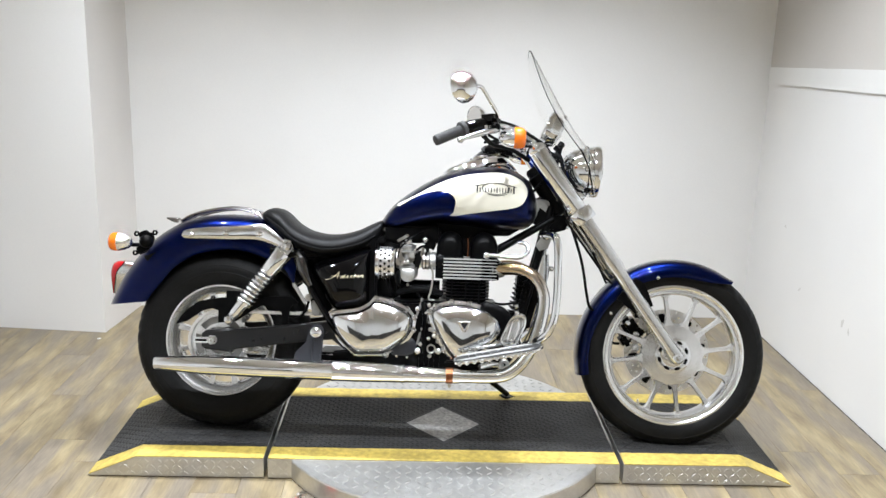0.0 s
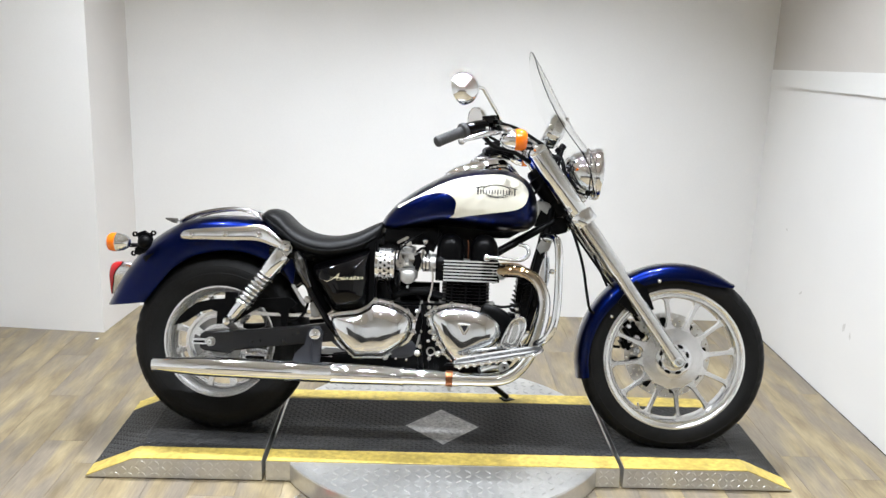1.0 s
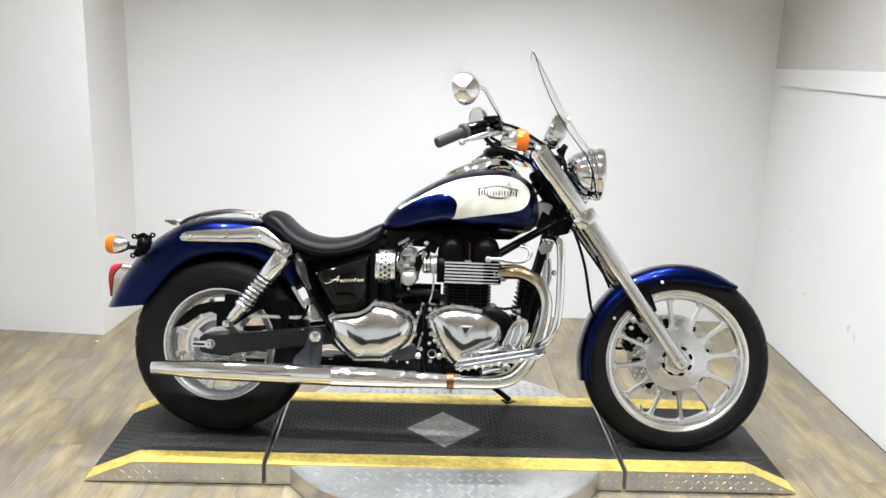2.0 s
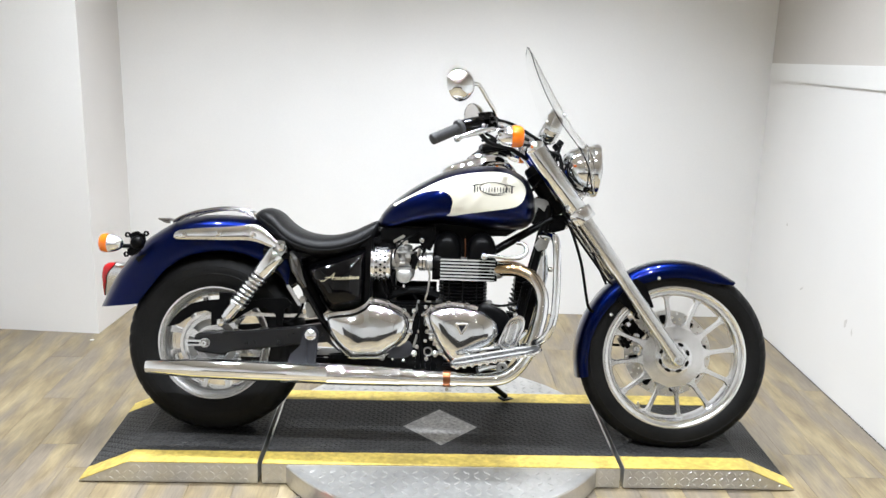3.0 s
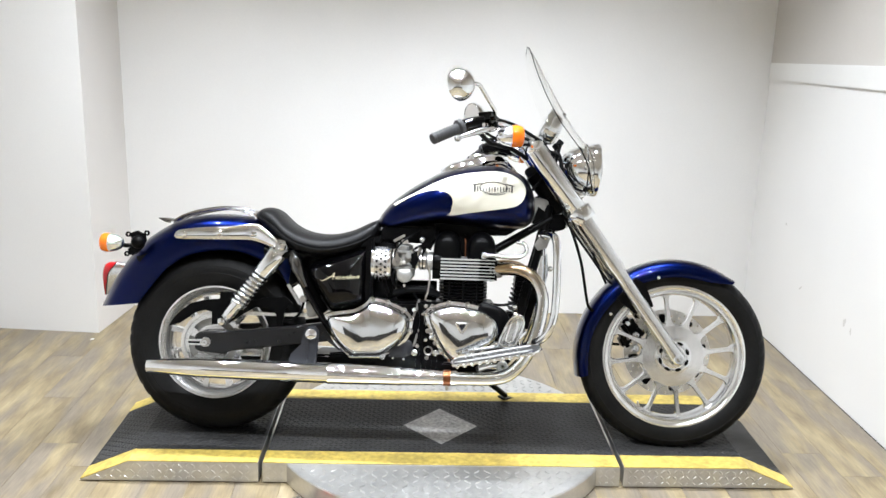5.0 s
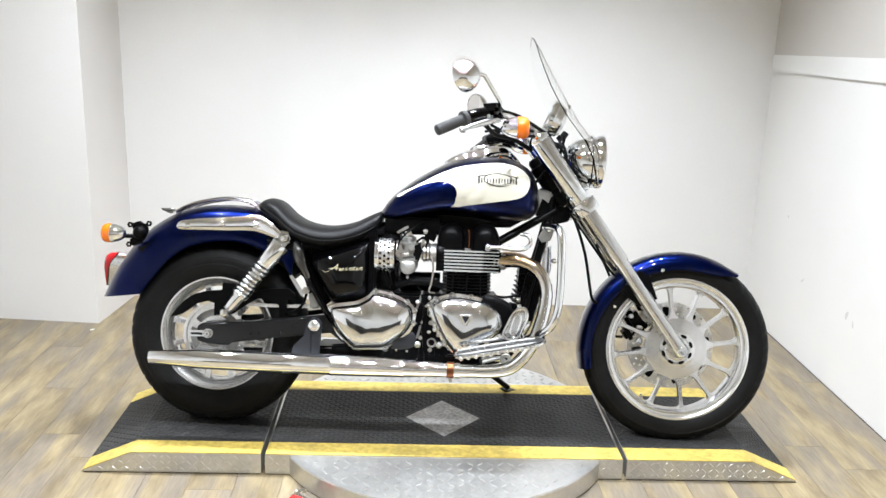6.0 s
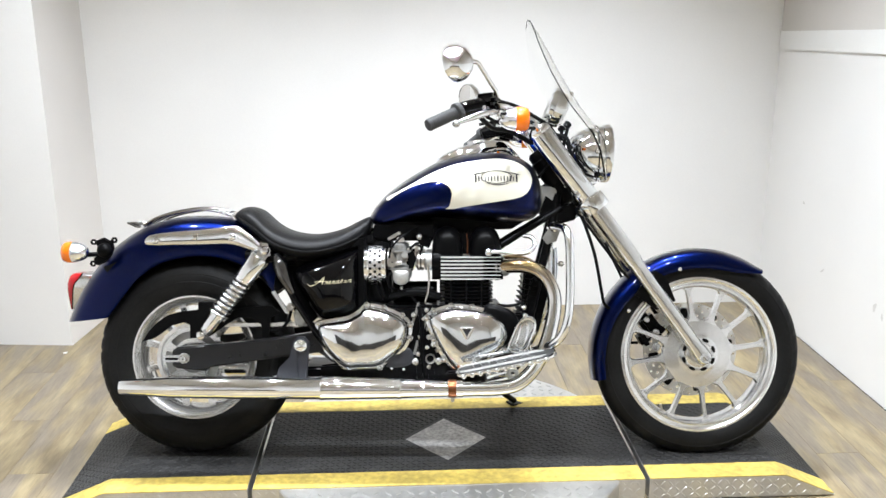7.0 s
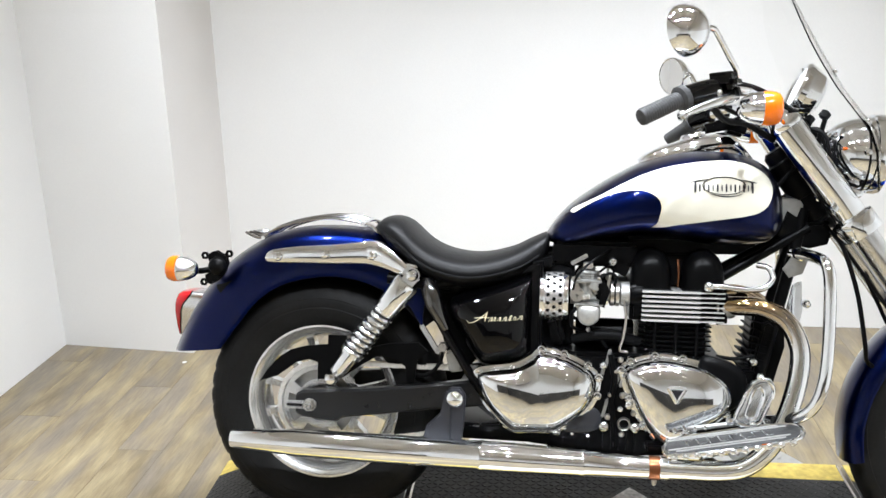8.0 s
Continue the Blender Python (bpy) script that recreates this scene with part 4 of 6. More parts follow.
# ---- tail lamp and rear indicators
TAIL = [(0.468, 0.014, -0.392, -0.3885), (0.480, 0.022, -0.3932, -0.3865), (0.497, 0.034, -0.3945, -0.3825), (0.518, 0.044, -0.3975, -0.3785), (0.535, 0.050, -0.3995, -0.3765),
        (0.553, 0.053, -0.4005, -0.3710), (0.568, 0.053, -0.3995, -0.3610), (0.579, 0.050, -0.3960, -0.3540), (0.586, 0.042, -0.3860, -0.3530), (0.588, 0.034, -0.3760, -0.3540)]
TAIL = [(z, w, back + 0.07 * (z - 0.525), seam + 0.004 + 0.07 * (z - 0.525)) for z, w, back, seam in TAIL]
rows = []
for z, w, _, seam in TAIL:
    rows.append([(seam, -w, z), (seam, w, z), (-0.28, w * 0.9, z - 0.004), (-0.28, -w * 0.9, z - 0.004)])
v, f = skin(rows)
tail = make("tail_lamp", v, f, ALLOY, bike, "chrome tail lamp with red lens", 50)
rows = []
for z, w, back, seam in TAIL:
    rows.append([(seam - 0.0004 + (back - seam) * max(0.0, math.cos(a)) ** 0.5, (w + 0.0012) * math.sin(a), z) for a in (math.pi * (k / 14 - 0.5) for k in range(15))])
v, f = skin(rows)
make("lens", v, f, RED, tail, "red tail lamp lens", 50)
tube("lens_bead", [(seam, -w - 0.001, z) for z, w, _, seam in TAIL], 0.0016, SATIN, tail, "black lens seal", sides=6)


def indicator(name, where, ahead, y_in, size=1.0):
    """A bullet indicator with an orange lens. ahead: 1 forward, -1 back."""
    x, y, z = where
    shell = [(-0.052, 0.004), (-0.050, 0.013), (-0.042, 0.0225), (-0.026, 0.031), (-0.006, 0.0352), (0.0, 0.0355), (0.001, 0.028)]
    glass = [(-0.001, 0.033), (0.0, 0.0358), (0.012, 0.0368), (0.024, 0.0360), (0.034, 0.032), (0.039, 0.025), (0.0405, 0.012), (0.041, 0.002)] if ahead > 0 else [(-0.001, 0.033), (0.0, 0.0358), (0.010, 0.0366), (0.020, 0.0358), (0.029, 0.032), (0.0335, 0.025), (0.035, 0.012), (0.0355, 0.002)]
    body = turned(name, [(a * size, r * size) for a, r in shell], (x, y, z), (ahead, 0, 0), CHROME, bike, "chrome bullet indicator with orange lens", sides=28)
    turned("lens", [(a * size, r * size) for a, r in glass], (x, y, z), (ahead, 0, 0), ORANGE, body, "orange lens", sides=28)
    inward = 1 if y < 0 else -1
    tube("stem", [(x - ahead * 0.012, y + 0.02 * inward, z - 0.005), (x - ahead * 0.03, y + 0.05 * inward, z - 0.01), (x - ahead * 0.035, y_in, z - 0.012)], 0.008, SATIN if ahead < 0 else CHROME, body, sides=10)
    return body


indicator("rear_indicator", (-0.320, -0.165, 0.661), -1, -0.03, 0.9)
plate_br = plate("indicator_bracket", [(-0.276, 0.692), (-0.262, 0.700), (-0.248, 0.704), (-0.238, 0.698), (-0.222, 0.692), (-0.218, 0.672), (-0.226, 0.648), (-0.246, 0.626), (-0.266, 0.616), (-0.280, 0.620), (-0.282, 0.640), (-0.262, 0.650), (-0.258, 0.668), (-0.272, 0.676)],
                 -0.104, -0.092, SATIN, bike, "black indicator bracket", bevel=0.003)
turned("boss", [(0, 0.024), (0.012, 0.023), (0.022, 0.016), (0.026, 0.003)], (-0.246, -0.100, 0.664), (0, -1, 0), SATIN, plate_br, sides=20)
for a, b in ((-0.281, 0.690), (-0.216, 0.696), (-0.284, 0.622)):
    turned("tab", [(0, 0.0042), (0, 0.0105), (0.006, 0.0105), (0.006, 0.0042)], (a, -0.099, b), (0, -1, 0), SATIN, plate_br, sides=6, closed=True)

# ---- seat
def along(table, x):
    for (a, *va), (b, *vb) in zip(table, table[1:]):
        if a <= x <= b:
            t = (x - a) / (b - a)
            return [p + (q - p) * t for p, q in zip(va, vb)]
    return list(table[0][1:] if x < table[0][0] else table[-1][1:])


SEAT = [(0.155, 0.7845, 0.7680, 0.060), (0.165, 0.7955, 0.7580, 0.085), (0.180, 0.8045, 0.7410, 0.103), (0.205, 0.8065, 0.7180, 0.122), (0.235, 0.7945, 0.6960, 0.134), (0.276, 0.7570, 0.6640, 0.143), (0.324, 0.7310, 0.6420, 0.148), (0.383, 0.7190, 0.6290, 0.148),
        (0.441, 0.7210, 0.6320, 0.142), (0.500, 0.7370, 0.6460, 0.128), (0.539, 0.7560, 0.6620, 0.112), (0.568, 0.7700, 0.6840, 0.094), (0.585, 0.7755, 0.7180, 0.074), (0.592, 0.7685, 0.7580, 0.045)]
rows = []
sm = curve_through([(s[0], s[1], s[2]) for s in SEAT], 4)
sw = curve_through([(s[0], s[3], 0) for s in SEAT], 4)
for p, q in zip(sm, sw):
    x, zt, zb, w = p.x, p.y, p.z, q.y
    row = []
    for k in range(32):
        a = 2 * math.pi * k / 32
        c, s = math.cos(a), math.sin(a)
        e = 0.86
        yy = w * math.copysign(abs(c) ** e, c)
        zz = (zt + zb) / 2 + (zt - zb) / 2 * math.copysign(abs(s) ** e, s)
        zz -= 0.006
        row.append((x, yy, zz))
    rows.append(row)
v, f = skin(rows)
seat = make("seat", v, f, LEATHER, bike, "black leather solo saddle", 180)
pts = [(s[0], -s[3] * 1.0 - 0.001, s[2] + (s[1] - s[2]) * 0.36) for s in SEAT[2:-2]]
tube("piping", pts, 0.0028, LEATHER, seat, "seam along the saddle", sides=6)

# ---- tank
TANK = [(0.584, 0.772, 0.752, 0.030), (0.592, 0.785, 0.745, 0.055), (0.608, 0.808, 0.738, 0.080), (0.640, 0.842, 0.736, 0.100), (0.696, 0.884, 0.748, 0.122), (0.753, 0.919, 0.757, 0.137), (0.811, 0.948, 0.762, 0.147), (0.896, 0.972, 0.756, 0.156),
        (0.981, 0.977, 0.747, 0.157), (1.037, 0.969, 0.747, 0.151), (1.083, 0.950, 0.752, 0.137), (1.110, 0.926, 0.761, 0.115), (1.128, 0.892, 0.779, 0.085), (1.138, 0.862, 0.804, 0.045)]
tank_line = curve_through([(s[0], s[1], s[2]) for s in TANK], 5)
tank_wide = curve_through([(s[0], s[3], 0) for s in TANK], 5)
TT = [(p.x, p.y, p.z, q.y) for p, q in zip(tank_line, tank_wide)]


def tank_half(x, z):
    zt, zb, w = along(TT, x)
    zm = zb + 0.40 * (zt - zb)
    if z >= zm:
        q = min(1.0, (z - zm) / (zt - zm))
        return w * max(0.0, 1 - q ** 2.3) ** 0.45
    q = min(1.0, (zm - z) / (zm - zb))
    return w * math.sqrt(max(0.0, 1 - q ** 3.2))


rows = []
for x, zt, zb, w in TT:
    row = []
    heights = [zb + (zt - zb) * (0.5 - 0.5 * math.cos(math.pi * k / 22)) for k in range(23)]
    for z in heights:
        row.append((x, -tank_half(x, z), z))
    for z in reversed(heights[1:-1]):
        row.append((x, tank_half(x, z), z))
    rows.append(row)
v, f = skin(rows)
tank = make("fuel_tank", v, f, BLUE, bike, "blue and cream teardrop fuel tank", 60)


def on_tank(name, outline, mat, lift, label, steps=5, cells=70):
    """A painted field that follows the side of the tank."""
    edge = [(p.x, p.z) for p in curve_through([(a, 0, b) for a, b in outline], steps, closed=True)]
    bm = bmesh.new()
    face = bm.faces.new([bm.verts.new((a, 0, b)) for a, b in edge])
    bmesh.ops.triangulate(bm, faces=[face])
    x0, x1 = min(p[0] for p in edge), max(p[0] for p in edge)
    z0, z1 = min(p[1] for p in edge), max(p[1] for p in edge)
    for k in range(1, cells):
        bmesh.ops.bisect_plane(bm, geom=bm.verts[:] + bm.edges[:] + bm.faces[:], plane_co=(x0 + (x1 - x0) * k / cells, 0, 0), plane_no=(1, 0, 0))
    m = max(6, cells // 3)
    for k in range(1, m):
        bmesh.ops.bisect_plane(bm, geom=bm.verts[:] + bm.edges[:] + bm.faces[:], plane_co=(0, 0, z0 + (z1 - z0) * k / m), plane_no=(0, 0, 1))
    for vert in bm.verts:
        vert.co.y = -tank_half(vert.co.x, vert.co.z) - lift
    return part(name, bm, mat, tank, label, 60)


white = [(0.640, 0.824), (0.680, 0.849), (0.711, 0.865), (0.765, 0.895), (0.810, 0.916), (0.864, 0.934), (0.935, 0.946), (1.000, 0.950), (1.052, 0.939), (1.085, 0.916), (1.098, 0.888), (1.092, 0.860), (1.077, 0.839), (1.045, 0.825),
         (0.960, 0.811), (0.890, 0.800), (0.838, 0.792), (0.770, 0.800), (0.700, 0.815)]
panel = on_tank("paint_panel", white, CREAM, 0.0009, "cream painted tank panel")
knee = [(0.606, 0.790), (0.652, 0.8230), (0.693, 0.8480), (0.734, 0.8660), (0.778, 0.8765), (0.814, 0.8750), (0.838, 0.8620), (0.848, 0.8420), (0.845, 0.8200), (0.832, 0.7950), (0.777, 0.7800), (0.700, 0.7700), (0.630, 0.7720)]
patch = on_tank("knee_patch", knee, BLUE, 0.0018, "blue knee patch")
twin(panel, FLIP)
twin(patch, FLIP)
# dark pin line round the knee patch
line = [(0.832, 0.7950), (0.845, 0.8200), (0.848, 0.8420), (0.838, 0.8620), (0.814, 0.8750), (0.778, 0.8765), (0.734, 0.8660), (0.693, 0.8480), (0.652, 0.8230)]
tube("pin_line", [(a, -tank_half(a, b) - 0.0012, b) for a, b in line], 0.0009, GOLD, tank, "thin gold pin line", sides=6)
# winged badge: an oval outline, wing lines and a row of short bars
badge = None
oval = [(0.985 + 0.048 * math.cos(q), 0.8915 + 0.020 * math.sin(q)) for q in (2 * math.pi * k / 28 for k in range(29))]
badge = tube("badge", [(a, -tank_half(a, b) - 0.0018, b) for a, b in oval], 0.0011, INK, tank, "dark winged badge outline", sides=6, straight=True)
for a0, a1, h in ((0.890, 0.950, 0.9045), (1.020, 1.082, 0.9045)):
    tube("badge_wing", [(a, -tank_half(a, h - 0.3 * (a - 0.985) ** 2) - 0.0018, h - 2.0 * (a - 0.985) ** 2 + 0.004) for a in [a0 + (a1 - a0) * k / 8 for k in range(9)]], [0.0006, 0.0022, 0.0006], INK, badge, sides=6, straight=True)
for k in range(14):
    x = 0.921 + 0.0098 * k
    hw, h0, h1 = (0.0024, 0.876, 0.899) if k in (0, 13) else ((0.0019, 0.878, 0.894) if k % 2 else (0.0014, 0.880, 0.893))
    bl = on_tank("badge_bar", [(x - hw, h0), (x, h0), (x + hw, h0), (x + hw, h1), (x, h1), (x - hw, h1)], INK, 0.0022, "dark badge bar", steps=2, cells=6)
    bl.parent = badge
tube("badge_smile", [(a, -tank_half(a, 0.874) - 0.002, 0.867 + 5.0 * (a - 0.990) ** 2) for a in [0.955 + 0.07 * k / 8 for k in range(9)]], [0.0006, 0.002, 0.0006], INK, badge, sides=6, straight=True)

# chrome console on top of the tank
rows = []
for x, top, w in ((0.800, 0.954, 0.006), (0.82, 0.968, 0.028), (0.85, 0.983, 0.038), (0.90, 1.001, 0.045), (0.95, 1.012, 0.049), (0.985, 1.017, 0.050), (1.012, 1.016, 0.048), (1.035, 0.999, 0.042), (1.056, 0.977, 0.030), (1.074, 0.956, 0.014)):
    base_z = along(TT, x)[0] - 0.010
    rows.append([(x, w * math.cos(math.pi * k / 12), base_z + (top - base_z) * (math.sin(math.pi * k / 12) ** 0.6 if 0 < k < 12 else 0)) for k in range(13)])
v, f = skin(rows)
console = make("tank_console", v, f, CHROME, tank, "chrome tank console with filler cap", 60)
turned("filler_cap", [(0, 0.030), (0.008, 0.030), (0.013, 0.026), (0.015, 0.004)], (0.93, 0, 1.002), (-0.12, 0, 1), CHROME, console, sides=28)
turned("warning_lamp", [(0, 0.016), (0.006, 0.016), (0.008, 0.012), (0.008, 0.002)], (0.998, 0, 1.012), (-0.1, 0, 1), SATIN, console, sides=20)

# ---- frame
DOME = [(q, 0.10 + 0.90 * (1 - q ** 3.2) ** 0.72) for q in (1.0, 0.992, 0.98, 0.96, 0.93, 0.89, 0.84, 0.77, 0.69, 0.6, 0.48, 0.34, 0.18, 0.03)]
frame_tube = tube("frame", [(1.17, 0, 0.86), (1.05, 0, 0.79), (0.80, 0, 0.745), (0.55, 0, 0.70), (0.36, 0, 0.66)], 0.024, SATIN, bike, "black tubular steel frame")
for s in (-1, 1):
    tube("down_tube", [(1.19, s * 0.02, 0.84), (1.165, s * 0.035, 0.72), (1.115, s * 0.055, 0.52), (1.075, s * 0.07, 0.36), (1.03, s * 0.085, 0.275), (0.85, s * 0.095, 0.255), (0.6, s * 0.10, 0.262)], 0.0145, SATIN, frame_tube)
    tube("head_brace", [(1.20, s * 0.028, 0.795), (1.10, s * 0.045, 0.735), (0.99, s * 0.060, 0.668)], 0.0125, SATIN, frame_tube)
    tube("seat_rail", [(0.60, s * 0.07, 0.70), (0.40, s * 0.10, 0.655), (0.30, s * 0.112, 0.640), (0.20, s * 0.112, 0.650)], 0.014, SATIN, frame_tube)
    tube("rear_tube", [(0.305, s * 0.112, 0.630), (0.325, s * 0.122, 0.565), (0.385, s * 0.130, 0.465), (0.440, s * 0.135, 0.385), (0.52, s * 0.13, 0.30)], 0.0115, BLACK, frame_tube, "gloss black frame tube")
turned("head_stock", [(0, 0.03), (0.005, 0.036), (0.10, 0.036), (0.105, 0.03)], (1.135, 0, 0.955), (AX.x, 0, AX.z), SATIN, frame_tube, sides=20)
tube("frame_casting", [(0.300, -0.108, 0.648), (0.308, -0.118, 0.622), (0.318, -0.124, 0.592), (0.334, -0.127, 0.560), (0.350, -0.128, 0.530)], [0.019, 0.025, 0.023, 0.017, 0.011], ENAMEL, frame_tube, "gloss black frame casting", sides=20)
block("grab_strip", (0.012, 0.012, 0.085), (0.305, -0.10, 0.500), ALLOY, frame_tube, bevel=0.003, turn=(0, -33, 0))
bolt("frame_bolt", (0.342, -0.122, 0.487), (0, -1, 0), 0.013, 0.014, STEEL, frame_tube, domed=False)
block("rear_master", (0.035, 0.04, 0.055), (0.368, -0.095, 0.450), CASTING, frame_tube, "grey rear brake cylinder", bevel=0.006, turn=(0, -10, 0))
tube("hose", [(0.342, -0.10, 0.487), (0.33, -0.105, 0.44), (0.30, -0.10, 0.41), (0.27, -0.09, 0.405)], 0.005, DARK, frame_tube, sides=8)

plate("neck_gusset", [(1.150, 0.800), (1.238, 0.812), (1.256, 0.790), (1.246, 0.757), (1.205, 0.746), (1.160, 0.756)], -0.034, 0.034, SATIN, frame_tube, "black steering neck gusset", bevel=0.008)
plate("backbone_cover", [(0.78, 0.765), (1.06, 0.775), (1.08, 0.752), (1.04, 0.728), (0.80, 0.722)], -0.050, 0.050, SATIN, frame_tube, "black backbone cover", bevel=0.008)

# ---- gloss black side cover
cover = [(0.346, 0.578), (0.352, 0.602), (0.384, 0.622), (0.458, 0.644), (0.545, 0.667), (0.564, 0.664), (0.568, 0.620), (0.566, 0.520), (0.560, 0.480), (0.542, 0.460), (0.505, 0.447), (0.445, 0.441), (0.414, 0.460), (0.387, 0.503), (0.358, 0.550)]
side_cover = pillow("side_cover", cover, -0.085, -0.172, BLACK, bike, "gloss black side cover with gold script", steps=5, levels=DOME)
twin(side_cover, FLIP)


def cover_y(outline, centre, y0, y1, x, z):
    """The y of a pillow's face at x, z."""
    pts = curve_through([(a, 0, b) for a, b in outline], 4, closed=True)
    dx, dz = x - centre[0], z - centre[1]
    share = 1.0
    for k in range(len(pts)):
        a, b = pts[k - 1], pts[k]
        ax, az, ex, ez = a.x - centre[0], a.z - centre[1], b.x - a.x, b.z - a.z
        det = dx * ez - dz * ex
        if abs(det) > 1e-12:
            q, u = (ax * ez - az * ex) / det, (ax * dz - az * dx) / det
            if q > 0 and 0 <= u <= 1:
                share = 1 / q
    d = along(DOME[::-1], min(1.0, share))[0]
    return y0 + (y1 - y0) * d


cover_pts = curve_through([(a, 0, b) for a, b in cover], 4, closed=True)
cover_mid = (sum(q.x for q in cover_pts) / len(cover_pts), sum(q.z for q in cover_pts) / len(cover_pts))


def stroke(points, radius, name="script", label="slanted gold script stroke"):
    return tube(name, [(a, cover_y(cover, cover_mid, -0.085, -0.172, a, b) - 0.0006, b) for a, b in points], radius, GOLD, side_cover, label, sides=6, steps=4)


def slant(u, h):
    """A place on the script's rising line: u along it, h above it."""
    return (0.402 + 1.15 * u + 0.62 * h, 0.558 + 0.070 * u + 1.1 * h)


stroke([slant(0.000, 0.002), slant(0.010, -0.003), slant(0.024, 0.004), slant(0.034, 0.021)], [0.0004, 0.0008, 0.0007])
stroke([slant(0.034, 0.021), slant(0.036, 0.010), slant(0.040, 0.000)], [0.0007, 0.0012, 0.0007])
stroke([slant(0.014, 0.008), slant(0.030, 0.009), slant(0.046, 0.008)], [0.0005, 0.0007, 0.0005])
for u, wide, tall in ((0.047, 0.007, 0.008), (0.054, 0.007, 0.008), (0.064, 0.008, 0.0075), (0.075, 0.009, 0.008), (0.086, 0.005, 0.011), (0.094, 0.009, 0.0075), (0.105, 0.011, 0.008)):
    stroke([slant(u, 0.0), slant(u + wide * 0.3, tall), slant(u + wide * 0.65, tall * 0.9), slant(u + wide * 0.7, 0.001), slant(u + wide, 0.0015)], [0.0004, 0.0008, 0.0007, 0.0009, 0.0004])

plate("battery_box", [(0.345, 0.640), (0.62, 0.700), (0.655, 0.690), (0.655, 0.500), (0.60, 0.470), (0.46, 0.440), (0.40, 0.47), (0.36, 0.56)], -0.078, 0.078, DARK, bike, "black battery box", bevel=0.008)
plate("inner_mudguard", [(0.25, 0.62), (0.36, 0.62), (0.43, 0.46), (0.40, 0.43), (0.345, 0.46), (0.325, 0.52), (0.29, 0.56)], -0.070, 0.070, DARK, bike, "black inner mudguard", bevel=0.006)
plate("seat_base", [(0.25, 0.640), (0.34, 0.655), (0.46, 0.668), (0.60, 0.715), (0.60, 0.690), (0.45, 0.640), (0.34, 0.625), (0.26, 0.62)], -0.105, 0.105, DARK, bike, "black seat base", bevel=0.006)
plate("air_box", [(0.555, 0.700), (0.580, 0.705), (0.580, 0.480), (0.555, 0.485)], -0.135, 0.135, SATIN, bike, "black air box", bevel=0.006)
# air filter drum with a pierced chrome band
drum = turned("air_filter", [(-0.001, 0.02), (0, 0.054), (0.064, 0.054), (0.065, 0.02)], (0.576, -0.092, 0.618), (1, 0, 0), DARK, bike, "black air filter drum", sides=40)
verts, faces = [], []
cols, turns_n, rr = 3, 19, 0.059
for j in range(cols):
    for i in range(turns_n):
        a0, a1 = 2 * math.pi * (i + 0.5 * (j % 2)) / turns_n, 2 * math.pi * (i + 1 + 0.5 * (j % 2)) / turns_n
        x0, x1 = 0.5865 + 0.0145 * j, 0.5865 + 0.0145 * (j + 1)
        am, xm = (a0 + a1) / 2, (x0 + x1) / 2
        base_i = len(verts)
        for x, a in ((x0, a0), (x0, am), (x0, a1), (xm, a1), (x1, a1), (x1, am), (x1, a0), (xm, a0)):
            verts.append((x, -0.092 - rr * math.cos(a), 0.618 + rr * math.sin(a)))
        hr = 0.0047
        for h in range(8):
            b = 2 * math.pi * h / 8 - 0.75 * math.pi
            x, a = xm + hr * math.sin(b), am + hr * math.cos(b) / rr
            verts.append((x, -0.092 - rr * math.cos(a), 0.618 + rr * math.sin(a)))
        for h in range(8):
            g = (h + 1) % 8
            faces.append((base_i + h, base_i + g, base_i + 8 + g, base_i + 8 + h))
make("pierced_band", verts, faces, BAND, drum, "pierced chrome band", 0)
for x in (0.5805, 0.6355):
    turned("band_edge", [(-0.006, 0.0575), (-0.006, 0.0605), (-0.003, 0.0592), (0.003, 0.0592), (0.006, 0.0605), (0.006, 0.0575)], (x, -0.092, 0.618), (1, 0, 0), CHROME, drum, sides=40, closed=True)

